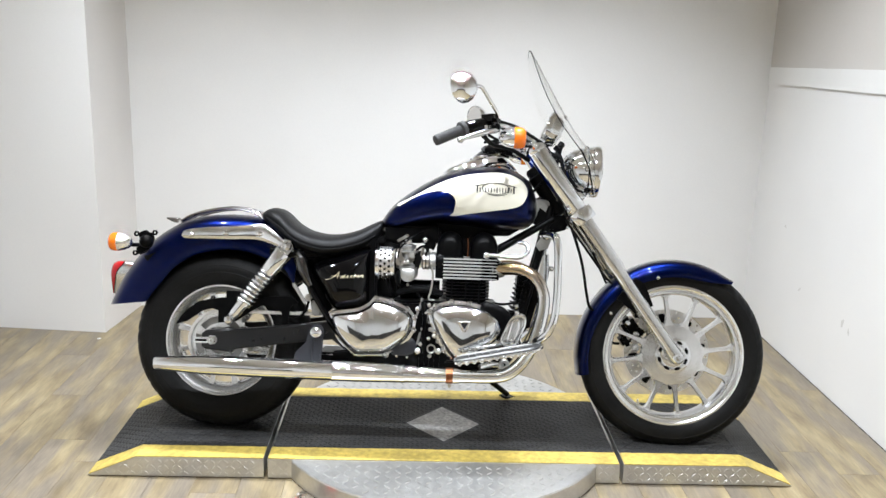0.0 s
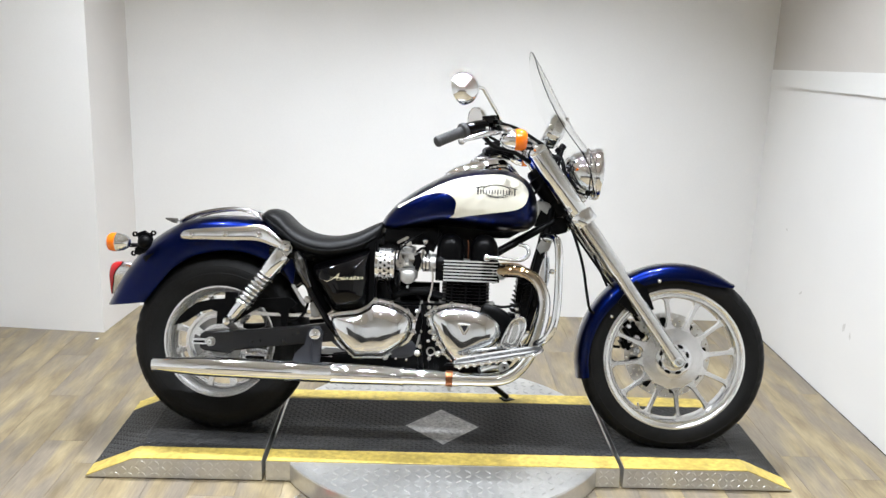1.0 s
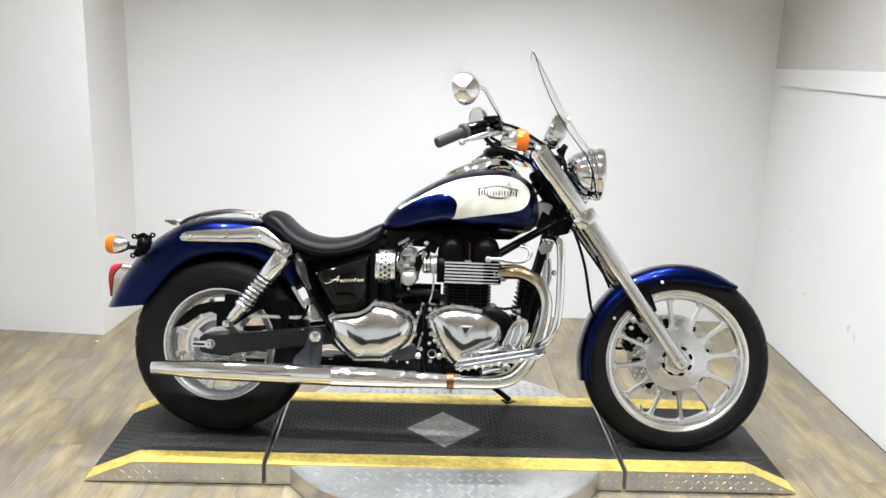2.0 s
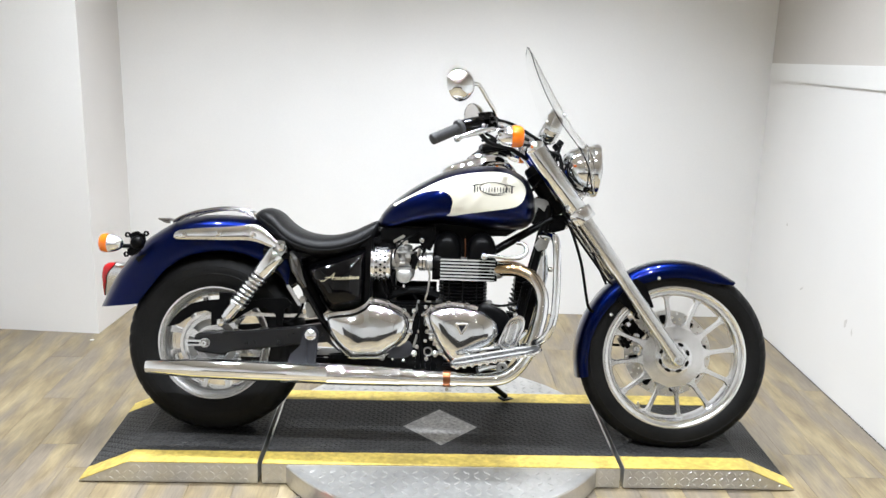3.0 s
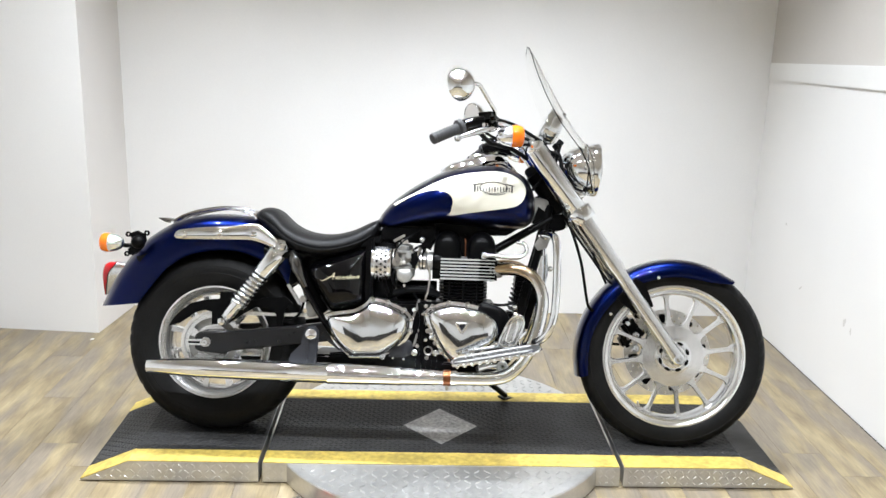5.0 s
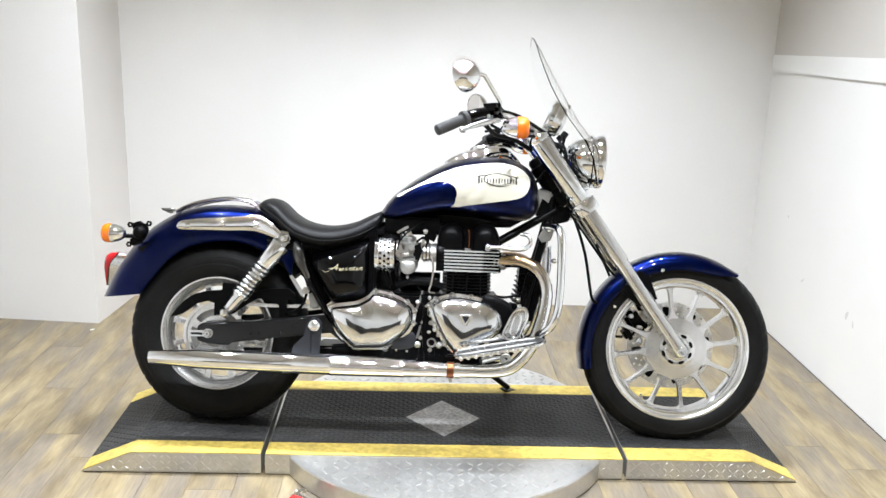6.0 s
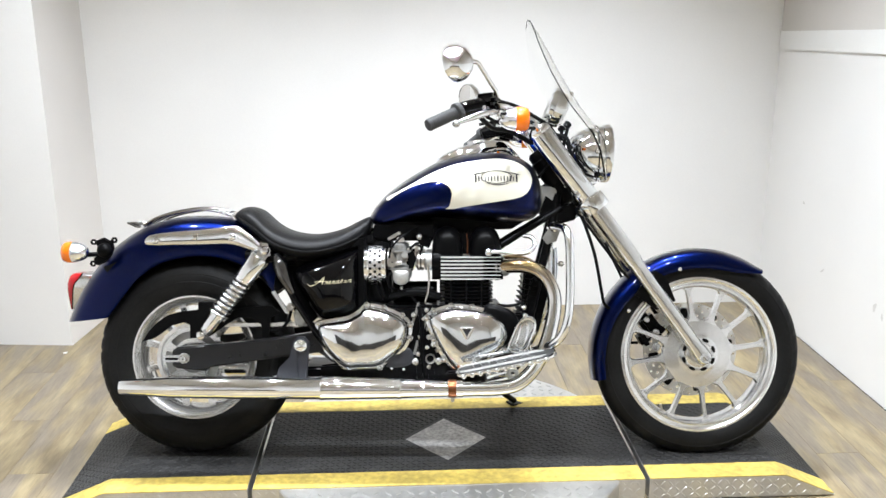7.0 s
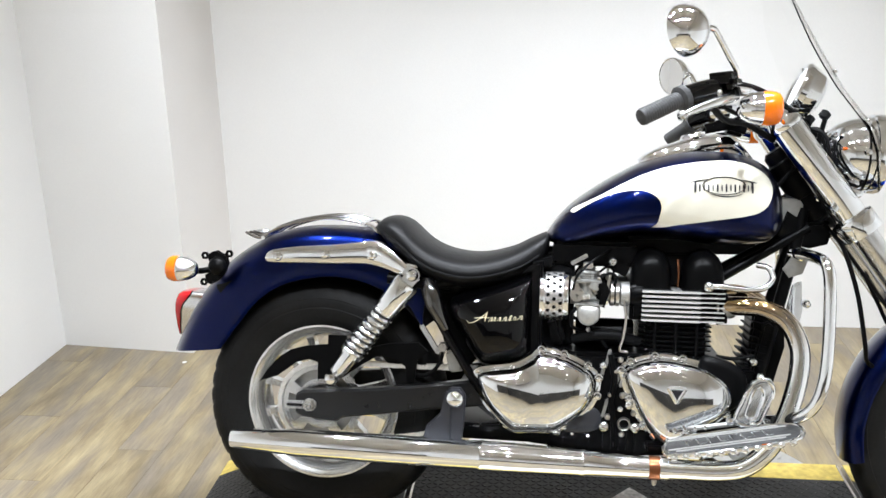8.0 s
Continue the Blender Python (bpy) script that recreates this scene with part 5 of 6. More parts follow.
# ---- carburettors
def carburettor(y):
    c = turned("carburettor", [(0.0, 0.03), (0.012, 0.031), (0.014, 0.025), (0.05, 0.026), (0.080, 0.024), (0.094, 0.024)], (0.646, y, 0.632), (1, 0, 0), CASTING, bike, "grey cast carburettor", sides=24)
    turned("top_cap", [(-0.02, 0.020), (0.014, 0.021), (0.016, 0.026), (0.022, 0.026), (0.024, 0.021), (0.040, 0.018), (0.044, 0.010), (0.045, 0.003)], (0.686, y - 0.012, 0.642), (0, 0, 1), CASTING, c, sides=24)
    for k in range(3):
        turned("cap_ring", [(0, 0.019), (0, 0.0225), (0.003, 0.0225), (0.003, 0.019)], (0.686, y - 0.012, 0.667 + 0.006 * k), (0, 0, 1), CAST_PALE, c, sides=20, closed=True)
    turned("float_bowl", [(0, 0.022), (-0.018, 0.026), (-0.024, 0.027), (-0.044, 0.025), (-0.052, 0.015), (-0.054, 0.003)], (0.690, y - 0.014, 0.612), (0, 0, 1), CAST_PALE, c, sides=24)
    block("side_port", (0.022, 0.020, 0.020), (0.702, y - 0.034, 0.650), CAST_PALE, c, bevel=0.003, turn=(0, 15, 0))
    block("stop_bracket", (0.006, 0.016, 0.050), (0.734, y - 0.030, 0.655), STEEL, c, bevel=0.001, turn=(0, 10, 0))
    turned("return_spring", [(0.0, 0.006), (0.003, 0.0075), (0.006, 0.006), (0.009, 0.0075), (0.012, 0.006), (0.015, 0.0075), (0.018, 0.006)], (0.674, y - 0.045, 0.622), (1, 0, 0.2), STEEL, c, sides=12)
    bolt("mixture_screw", (0.728, y - 0.030, 0.612), (0.2, -1, 0), 0.0055, 0.012, GOLD, c)
    bolt("drain_screw", (0.690, y - 0.030, 0.548), (0, -1, -0.4), 0.005, 0.012, STEEL, c)
    pillow("bowl_plate", [(0.668, 0.604), (0.712, 0.604), (0.716, 0.575), (0.700, 0.558), (0.678, 0.558), (0.664, 0.575)], y - 0.030, y - 0.050, CAST_PALE, c, "pale float bowl cover", steps=4, edge=0.3)
    block("linkage", (0.02, 0.014, 0.05), (0.722, y - 0.022, 0.640), SATIN, c, bevel=0.004, turn=(0, 25, 0))
    block("throttle_lever", (0.012, 0.008, 0.045), (0.660, y - 0.034, 0.650), STEEL, c, bevel=0.002, turn=(0, -20, 0))
    for px_, pz in ((0.664, 0.668), (0.712, 0.668), (0.664, 0.600), (0.716, 0.612), (0.700, 0.640)):
        bolt("screw", (px_, y - 0.034, pz), (0, -1, 0), 0.0042, 0.006, STEEL, c)
    tube("drain_pipe", [(0.690, y - 0.02, 0.556), (0.695, y - 0.025, 0.540), (0.715, y - 0.02, 0.528), (0.735, y - 0.01, 0.500)], 0.0045, DARK, c, sides=8)
    tube("rubber_stub", [(0.738, y, 0.630), (0.760, y, 0.630)], 0.027, DARK, c, straight=True, sides=20)
    turned("clip", [(0, 0.028), (0, 0.0305), (0.008, 0.0305), (0.008, 0.028)], (0.7405, y, 0.630), (1, 0, 0), STEEL, c, sides=24, closed=True)
    turned("clip", [(0, 0.028), (0, 0.0305), (0.008, 0.0305), (0.008, 0.028)], (0.7525, y, 0.630), (1, 0, 0), STEEL, c, sides=24, closed=True)
    turned("intake", [(0, 0.024), (0.003, 0.029), (0.022, 0.030), (0.024, 0.024)], (0.762, y, 0.630), (1, 0, 0), CAST_PALE, c, "pale alloy intake stub", sides=24)
    turned("cap_nut", [(0, 0.013), (0.012, 0.013), (0.014, 0.010)], (0.686, y - 0.012, 0.690), (0, 0, 1), STEEL, c, sides=6)
    block("cap_flange", (0.066, 0.060, 0.006), (0.686, y - 0.012, 0.660), CASTING, c, bevel=0.002)
    block("bowl_flange", (0.068, 0.062, 0.006), (0.690, y - 0.014, 0.606), CASTING, c, bevel=0.002)
    plate("choke_lever", [(0.706, 0.655), (0.728, 0.662), (0.738, 0.640), (0.726, 0.600), (0.712, 0.606), (0.718, 0.634)], y - 0.044, y - 0.040, SATIN, c, "black choke lever", bevel=0.001)
    turned("cable_drum", [(0, 0.004), (0, 0.017), (-0.006, 0.017), (-0.006, 0.004)], (0.662, y - 0.030, 0.628), (0, 1, 0), STEEL, c, sides=18, closed=True)
    tube("throttle_cable", [(0.652, y - 0.036, 0.640), (0.660, y - 0.045, 0.672), (0.690, y - 0.035, 0.705), (0.74, y + 0.02, 0.735)], 0.0032, DARK, c, sides=6)
    tube("vent_pipe", [(0.716, y - 0.034, 0.668), (0.735, y - 0.040, 0.682), (0.752, y - 0.030, 0.672), (0.748, y - 0.02, 0.65)], 0.0036, DARK, c, sides=6)
    tube("fuel_pipe", [(0.664, y - 0.030, 0.600), (0.650, y - 0.035, 0.580), (0.654, y - 0.025, 0.550), (0.68, y, 0.535)], 0.0045, DARK, c, sides=6)
    turned("intake_rubber", [(0, 0.028), (0.012, 0.033), (0.03, 0.034)], (0.785, y, 0.630), (1, 0, 0), SATIN, c, sides=24)
    return c


carburettor(-0.100)
carburettor(0.060)

# ---- engine
engine = plate("engine", [(0.52, 0.30), (0.56, 0.262), (0.80, 0.245), (1.00, 0.262), (1.06, 0.33), (1.055, 0.42), (1.00, 0.488), (0.80, 0.492), (0.66, 0.49), (0.58, 0.500), (0.50, 0.45)], -0.135, 0.135, SATIN, bike, "black parallel-twin engine with chrome covers", bevel=0.01)
# barrel and fins
plate("barrel", [(0.825, 0.475), (0.965, 0.475), (0.965, 0.580), (0.825, 0.580)], -0.105, 0.105, SATIN, engine, bevel=0.012)
bm = bmesh.new()
fin_pts = [(-0.084, -0.122), (0.084, -0.122), (0.084, 0.122), (-0.084, 0.122)]
face = bm.faces.new([bm.verts.new((a, b, 0)) for a, b in fin_pts])
ext = bmesh.ops.extrude_face_region(bm, geom=[face])
bmesh.ops.translate(bm, vec=(0, 0, 0.0034), verts=[g for g in ext["geom"] if isinstance(g, bmesh.types.BMVert)])
bmesh.ops.bevel(bm, geom=[e for e in bm.edges if abs(e.verts[0].co.z - e.verts[1].co.z) > 0.001], offset=0.02, segments=3, affect="EDGES")
fin = part("cooling_fin", bm, SATIN, engine, "black cooling fin", 30)
fin.matrix_basis = pose(0.893, 0, 0.500)
for k in range(1, 7):
    twin(fin, pose(0.893, 0, 0.500 + 0.0113 * k))
for x in (0.845, 0.893, 0.941):
    tube("barrel_stud", [(x, -0.1235, 0.485), (x, -0.1235, 0.575)], 0.004, SATIN, engine, sides=8, straight=True)
# head with bright-edged fins
plate("cylinder_head", [(0.785, 0.571), (1.000, 0.571), (1.000, 0.643), (0.785, 0.643)], -0.122, 0.122, SATIN, engine, "black cylinder head", bevel=0.01)
bm = bmesh.new()
for outline, low, thick in ((((-0.087, -0.140), (0.046, -0.140), (0.046, 0.140), (-0.087, 0.140)), 0.0, 0.0048), (((0.0462, -0.138), (0.100, -0.136), (0.106, 0), (0.100, 0.136), (0.0462, 0.138)), 0.0012, 0.0024)):
    face = bm.faces.new([bm.verts.new((a, b, low)) for a, b in outline])
    ext = bmesh.ops.extrude_face_region(bm, geom=[face])
    bmesh.ops.translate(bm, vec=(0, 0, thick), verts=[g for g in ext["geom"] if isinstance(g, bmesh.types.BMVert)])
fin2 = part("head_fin", bm, MACHINED, engine, "bright machined head fin", 30)
fin2.matrix_basis = pose(0.9, 0, 0.5725)
for k in range(1, 7):
    twin(fin2, pose(0.9, 0, 0.5725 + 0.0112 * k))
plate("head_front", [(0.984, 0.569), (1.008, 0.573), (1.008, 0.641), (0.984, 0.646)], -0.130, 0.130, SATIN, engine, bevel=0.004)
# cam covers: two rounded black bars across the head
for x, half in ((0.834, 0.049), (0.954, 0.050)):
    rows = []
    for y, s in ((-0.126, 0.25), (-0.124, 0.62), (-0.116, 0.84), (-0.100, 0.96), (-0.08, 1.0), (0.08, 1.0), (0.100, 0.96), (0.116, 0.84), (0.124, 0.62), (0.126, 0.25)):
        rows.append([(x + half * s * math.cos(math.pi * k / 16), y, 0.641 + 0.098 * s * math.sin(math.pi * k / 16) ** 0.55 if 0 < k < 16 else 0.641) for k in range(17)])
    v, f = skin(rows)
    make("cam_cover", v, f, SATIN, engine, "satin black cam cover", 50)
    tube("cover_joint", [(x - half, -0.1255, 0.646), (x, -0.1265, 0.647), (x + half, -0.1255, 0.646)], 0.002, DARK, engine, sides=6)
plate("plug_well", [(0.868, 0.650), (0.922, 0.650), (0.922, 0.725), (0.868, 0.725)], -0.060, 0.100, SATIN, engine, bevel=0.006)
tube("plug_lead", [(0.897, -0.098, 0.650), (0.897, -0.100, 0.690), (0.895, -0.09, 0.715)], 0.0022, COPPER, engine, "red-brown plug lead", sides=8)
# right-hand covers
front_cover = [(0.779, 0.450), (0.799, 0.470), (0.850, 0.485), (0.908, 0.481), (0.968, 0.466), (1.008, 0.438), (1.020, 0.402), (1.004, 0.366), (0.968, 0.338), (0.930, 0.312), (0.892, 0.290), (0.866, 0.292), (0.830, 0.330), (0.798, 0.388)]
cov = pillow("alternator_cover", front_cover, -0.130, -0.200, CHROME, engine, "polished chrome engine cover", steps=4, centre=(0.900, 0.405), edge=0.50)
pillow("timing_case", [(0.95, 0.49), (1.01, 0.486), (1.048, 0.462), (1.056, 0.425), (1.040, 0.385), (0.99, 0.36), (0.94, 0.37)], -0.125, -0.160, SATIN, engine, "black timing case", steps=4, edge=0.5)
rear_cover = [(0.433, 0.420), (0.439, 0.434), (0.470, 0.441), (0.524, 0.450), (0.560, 0.470), (0.580, 0.487), (0.630, 0.479), (0.682, 0.456), (0.706, 0.430), (0.704, 0.390), (0.686, 0.356), (0.655, 0.328), (0.618, 0.306), (0.560, 0.302), (0.515, 0.302), (0.472, 0.340), (0.444, 0.380)]
cov2 = pillow("sprocket_cover", rear_cover, -0.120, -0.196, CHROME, engine, "polished chrome gear cover", steps=4, centre=(0.585, 0.395), edge=0.50)
for pts_, c0 in ((front_cover, (0.895, 0.405)), (rear_cover, (0.560, 0.395))):
    loop_ = curve_through([(c0[0] + (a - c0[0]) * 1.07, -0.132, c0[1] + (b - c0[1]) * 1.07) for a, b in pts_], 4, closed=True)
    tube("cover_flange", [tuple(p) for p in loop_] + [tuple(loop_[0])], 0.0075, CHROME, engine, "chrome cover flange", sides=8, straight=True)
def cover_bolts(outline, centre, grow, picks, parent):
    """Bolts in round bosses along a cover's flange."""
    for k in picks:
        x, z = (centre[i] + (outline[k][i] - centre[i]) * grow for i in (0, 1))
        turned("bolt_boss", [(0.0, 0.0125), (0.014, 0.0118), (0.018, 0.0095), (0.019, 0.003)], (x, -0.125, z), (0, -1, 0), CHROME, parent, "chrome bolt boss", sides=16)
        bolt("cover_bolt", (x, -0.143, z), (0, -1, 0), 0.0068, 0.011, CHROME, parent)


cover_bolts(front_cover, (0.895, 0.405), 1.085, (0, 1, 2, 3, 4, 5, 6, 7, 9, 12, 13), cov)
cover_bolts(rear_cover, (0.560, 0.395), 1.085, (5, 6, 7, 8, 9, 12), cov2)
tri = [(0.874, 0.430), (0.912, 0.430), (0.893, 0.396)]
for a, b in ((0, 1), (1, 2), (2, 0)):
    tube("cover_badge", [(tri[a][0], -0.2000, tri[a][1]), (tri[b][0], -0.2000, tri[b][1])], 0.0048, ALLOY, cov, "raised triangle badge", sides=8, straight=True)
make("badge_field", [(0.879, -0.2004, 0.427), (0.907, -0.2004, 0.427), (0.893, -0.2004, 0.402), (0.879, -0.192, 0.427), (0.907, -0.192, 0.427), (0.893, -0.192, 0.402)], [(0, 1, 2), (3, 5, 4), (0, 3, 4, 1), (1, 4, 5, 2), (2, 5, 3, 0)], INK, cov, "dark badge field", 0)
# lower crankcase fittings
turned("drain_plug", [(0, 0.0112), (0, 0.0158), (-0.010, 0.0158), (-0.013, 0.0140), (-0.012, 0.0118), (-0.008, 0.0112)], (0.780, -0.134, 0.325), (0, 1, 0), STEEL, engine, "round steel plug", sides=20, closed=True)
turned("plug_face", [(-0.001, 0.0115), (-0.002, 0.0060), (-0.002, 0.001)], (0.780, -0.134, 0.325), (0, 1, 0), DARK, engine, sides=16)
for x, z in ((0.768, 0.478), (0.802, 0.352)):
    bolt("case_bolt", (x, -0.136, z), (0, -1, 0), 0.007, 0.010, STEEL, engine)
for x, z in ((0.742, 0.340), (0.748, 0.393), (0.775, 0.393), (0.755, 0.450), (0.775, 0.300)):
    bolt("case_bolt", (x, -0.136, z), (0, -1, 0), 0.0075, 0.010, STEEL, engine)
for x, z, r in ((0.697, 0.293, 0.0055), (0.660, 0.296, 0.005), (0.733, 0.317, 0.0125), (0.806, 0.318, 0.0125), (0.790, 0.372, 0.010), (0.770, 0.362, 0.008), (0.728, 0.464, 0.009)):
    bolt("case_bolt", (x, -0.141, z), (0, -1, 0), r, 0.011, ALLOY, engine)
for x, z, tall in ((0.722, 0.425, 0.075), (0.738, 0.478, 0.05), (0.758, 0.415, 0.06), (0.775, 0.435, 0.05), (0.735, 0.360, 0.05)):
    block("case_web", (0.008, 0.014, tall), (x, -0.132, z), CASTING, engine, bevel=0.003, turn=(0, 14, 0))
for k in range(5):
    block("sump_rib", (0.006, 0.012, 0.05), (0.735 + 0.018 * k, -0.138, 0.285), SATIN, engine, bevel=0.002)
tube("case_rib", [(0.745, -0.137, 0.49), (0.755, -0.139, 0.43), (0.75, -0.139, 0.37), (0.765, -0.137, 0.27)], 0.008, SATIN, engine, sides=8)
tube("breather_hose", [(0.655, -0.10, 0.515), (0.70, -0.115, 0.530), (0.76, -0.115, 0.530), (0.81, -0.10, 0.515)], 0.013, DARK, engine, "black rubber hose")
tube("starter", [(0.66, -0.03, 0.525), (0.80, -0.03, 0.525)], 0.035, SATIN, engine, "black starter motor", straight=True, sides=24)
tube("drain_tube", [(0.770, -0.128, 0.620), (0.777, -0.135, 0.58), (0.772, -0.135, 0.53), (0.765, -0.13, 0.500), (0.785, -0.125, 0.495)], 0.0032, STEEL, engine, "thin steel pipe", sides=8)
block("filter_elbow", (0.03, 0.05, 0.07), (0.615, -0.09, 0.535), SATIN, engine, bevel=0.01, turn=(0, -18, 0))
# coils and brackets under the tank
block("coil_bracket", (0.20, 0.15, 0.060), (0.70, -0.01, 0.722), SATIN, engine, "black coil bracket", bevel=0.01)
bolt("bracket_bolt", (0.745, -0.082, 0.705), (0, -1, 0), 0.011, 0.012, ALLOY, engine)
block("bright_clip", (0.045, 0.006, 0.010), (0.665, -0.085, 0.708), ALLOY, engine, bevel=0.002, turn=(0, -30, 0))
plate("head_steady", [(0.72, 0.715), (0.765, 0.720), (0.785, 0.690), (0.775, 0.668), (0.750, 0.680)], -0.085, -0.075, SATIN, engine, "black bracket", bevel=0.002)
# oil cooler on the down tubes and the front bracket
plate("front_frame_plate", [(1.078, 0.590), (1.150, 0.600), (1.156, 0.510), (1.128, 0.400), (1.085, 0.400), (1.072, 0.480)], -0.050, 0.050, SATIN, bike, "black front engine plate", bevel=0.006)
turned("pipe_flange", [(0, 0.007), (0, 0.020), (-0.010, 0.020), (-0.013, 0.017), (-0.013, 0.007)], (1.035, -0.160, 0.282), (0, 1, 0), CAST_PALE, bike, "pale round boss", sides=20, closed=True)
cooler = block("oil_cooler", (0.022, 0.14, 0.135), (1.100, 0, 0.505), SATIN, bike, "black finned oil cooler", bevel=0.004, turn=(0, 12, 0))
for k in range(8):
    block("cooler_fin", (0.050, 0.146, 0.004), (1.100 - 0.0032 * k, 0, 0.565 - 0.0165 * k), DARK, cooler, bevel=0.001, turn=(0, 12, 0))
tube("oil_pipe", [(0.966, -0.140, 0.659), (0.989, -0.140, 0.660), (1.042, -0.135, 0.654), (1.085, -0.125, 0.657), (1.108, -0.11, 0.678), (1.100, -0.10, 0.702), (1.075, -0.09, 0.708)], 0.0068, ALLOY, bike, "bright metal air pipe")
bolt("pipe_union", (0.962, -0.135, 0.659), (0, -1, 0), 0.0125, 0.016, ALLOY, bike)
tube("oil_line", [(0.99, -0.10, 0.49), (1.03, -0.11, 0.488), (1.075, -0.105, 0.497)], 0.0045, DARK, engine, sides=8)
block("regulator", (0.03, 0.05, 0.035), (1.058, -0.09, 0.448), SATIN, engine, bevel=0.005)
bolt("union_bolt", (1.072, -0.10, 0.482), (0, -1, 0), 0.011, 0.02, CHROME, engine)

# ---- exhaust
def exhaust():
    pipe = tube("exhaust_pipe", [(0.985, -0.100, 0.606), (1.03, -0.122, 0.614), (1.085, -0.138, 0.612), (1.134, -0.150, 0.586), (1.162, -0.160, 0.532), (1.161, -0.170, 0.468), (1.143, -0.182, 0.396), (1.119, -0.192, 0.338), (1.088, -0.198, 0.291),
                                 (1.045, -0.200, 0.257), (0.99, -0.200, 0.245), (0.92, -0.200, 0.243), (0.85, -0.200, 0.2435)], [0.020] + [0.0222] * 8 + [0.0228] * 4, TINT, bike, "chrome exhaust pipe browned near the engine, with silencer", sides=20, steps=7)
    turned("silencer", [(0.0, 0.015), (-0.001, 0.0215), (0.004, 0.0235), (0.116, 0.0300), (0.165, 0.0335), (0.40, 0.0345), (0.611, 0.0345), (0.614, 0.0365), (0.620, 0.0365), (0.623, 0.0352), (0.70, 0.0345), (0.846, 0.0308), (0.852, 0.0322), (0.858, 0.0322), (0.862, 0.030),
                        (0.98, 0.0255), (1.03, 0.0235), (1.075, 0.023), (1.08, 0.018)], (-0.168, -0.200, 0.2490), (1, 0, -0.006), CHROME, pipe, "long chrome silencer", sides=36)
    turned("tail_bore", [(0.001, 0.002), (0.0012, 0.0145)], (-0.1695, -0.200, 0.2490), (1, 0, 0), DARK, pipe, sides=20)
    turned("clamp", [(0, 0.0235), (0, 0.0268), (0.018, 0.0268), (0.018, 0.0235)], (0.862, -0.200, 0.2435), (1, 0, 0), CHROME, pipe, sides=28, closed=True)
    turned("clamp_band", [(0, 0.0240), (0, 0.0272), (0.024, 0.0272), (0.024, 0.0240)], (0.836, -0.200, 0.2435), (1, 0, 0), COPPER, pipe, "rust-brown clamp band", sides=28, closed=True)
    bolt("clamp_bolt", (0.849, -0.200, 0.215), (0, 0, -1), 0.006, 0.014, STEEL, pipe)
    turned("port_ring", [(0, 0.019), (0, 0.028), (0.03, 0.026), (0.035, 0.022)], (0.992, -0.101, 0.606), (0.93, -0.28, 0.1), CASTING, pipe, "grey port ring", sides=24)
    bolt("shield_bolt", (1.140, -0.192, 0.400), (0, -1, 0), 0.010, 0.010, CHROME, pipe)
    tube("balance_pipe", [(0.95, -0.19, 0.275), (0.99, -0.17, 0.283), (1.03, -0.15, 0.28)], 0.012, CHROME, pipe, sides=12)
    return pipe


ex = exhaust()
ex_far = twin(ex, FLIP)
for child in ex.children:
    twin(child, Matrix.Identity(4), ex_far)
hang = plate("silencer_bracket", [(0.303, 0.270), (0.312, 0.302), (0.345, 0.335), (0.356, 0.382), (0.370, 0.399), (0.393, 0.399), (0.406, 0.382), (0.404, 0.320), (0.398, 0.270)], -0.176, -0.162, BRACKET, bike, "grey-black silencer bracket", bevel=0.004)
bolt("bracket_bolt", (0.381, -0.176, 0.372), (0, -1, 0), 0.020, 0.016, CHROME, hang)
block("bracket_rib", (0.008, 0.012, 0.11), (0.368, -0.178, 0.325), BRACKET, hang, bevel=0.003)
tube("pivot_shaft", [(0.383, -0.165, 0.372), (0.383, 0.165, 0.372)], 0.014, SATIN, bike, straight=True)
block("lower_link", (0.13, 0.03, 0.022), (0.50, -0.12, 0.300), SATIN, bike, bevel=0.005, turn=(0, -6, 0))
plate("frame_plate", [(0.42, 0.42), (0.50, 0.43), (0.52, 0.36), (0.47, 0.31), (0.43, 0.34)], -0.118, -0.100, BRACKET, bike, "grey-black frame plate", bevel=0.004)
pillow("clutch_cover", [(0.60, 0.33), (0.66, 0.345), (0.72, 0.375), (0.748, 0.345), (0.735, 0.300), (0.68, 0.285), (0.62, 0.290)], -0.10, -0.142, BRACKET, bike, "dark grey lower cover", steps=4)

block("cradle_plate", (0.30, 0.19, 0.040), (0.52, 0, 0.272), SATIN, bike, "black engine cradle plate", bevel=0.008)

# ---- engine guard bar
bar = tube("engine_guard", [(1.165, -0.045, 0.735), (1.178, -0.150, 0.738), (1.192, -0.222, 0.728), (1.198, -0.244, 0.690), (1.200, -0.248, 0.62), (1.200, -0.248, 0.53), (1.194, -0.246, 0.462), (1.178, -0.238, 0.412), (1.148, -0.210, 0.378), (1.11, -0.13, 0.350), (1.075, -0.08, 0.335)],
           0.0132, CHROME, bike, "chrome engine guard bar", sides=16)
turned("rubber_end", [(0, 0.015), (0.055, 0.015), (0.06, 0.010)], (1.150, -0.210, 0.378), (-0.62, 0.62, -0.35), RUBBER, bar, "black rubber sleeve", sides=16)
bolt("guard_clamp", (1.172, -0.075, 0.735), (0, -1, 0), 0.018, 0.022, CHROME, bar)
twin(bar, FLIP)
plate("guard_bracket", [(1.135, 0.700), (1.165, 0.745), (1.195, 0.735), (1.180, 0.69), (1.150, 0.68)], -0.085, -0.075, CASTING, bike, "grey bracket plate", bevel=0.003)
plate("horn_bracket", [(1.150, 0.58), (1.165, 0.66), (1.185, 0.67), (1.190, 0.60), (1.180, 0.55)], -0.06, -0.045, CHROME, bike, "chrome bracket", bevel=0.004)
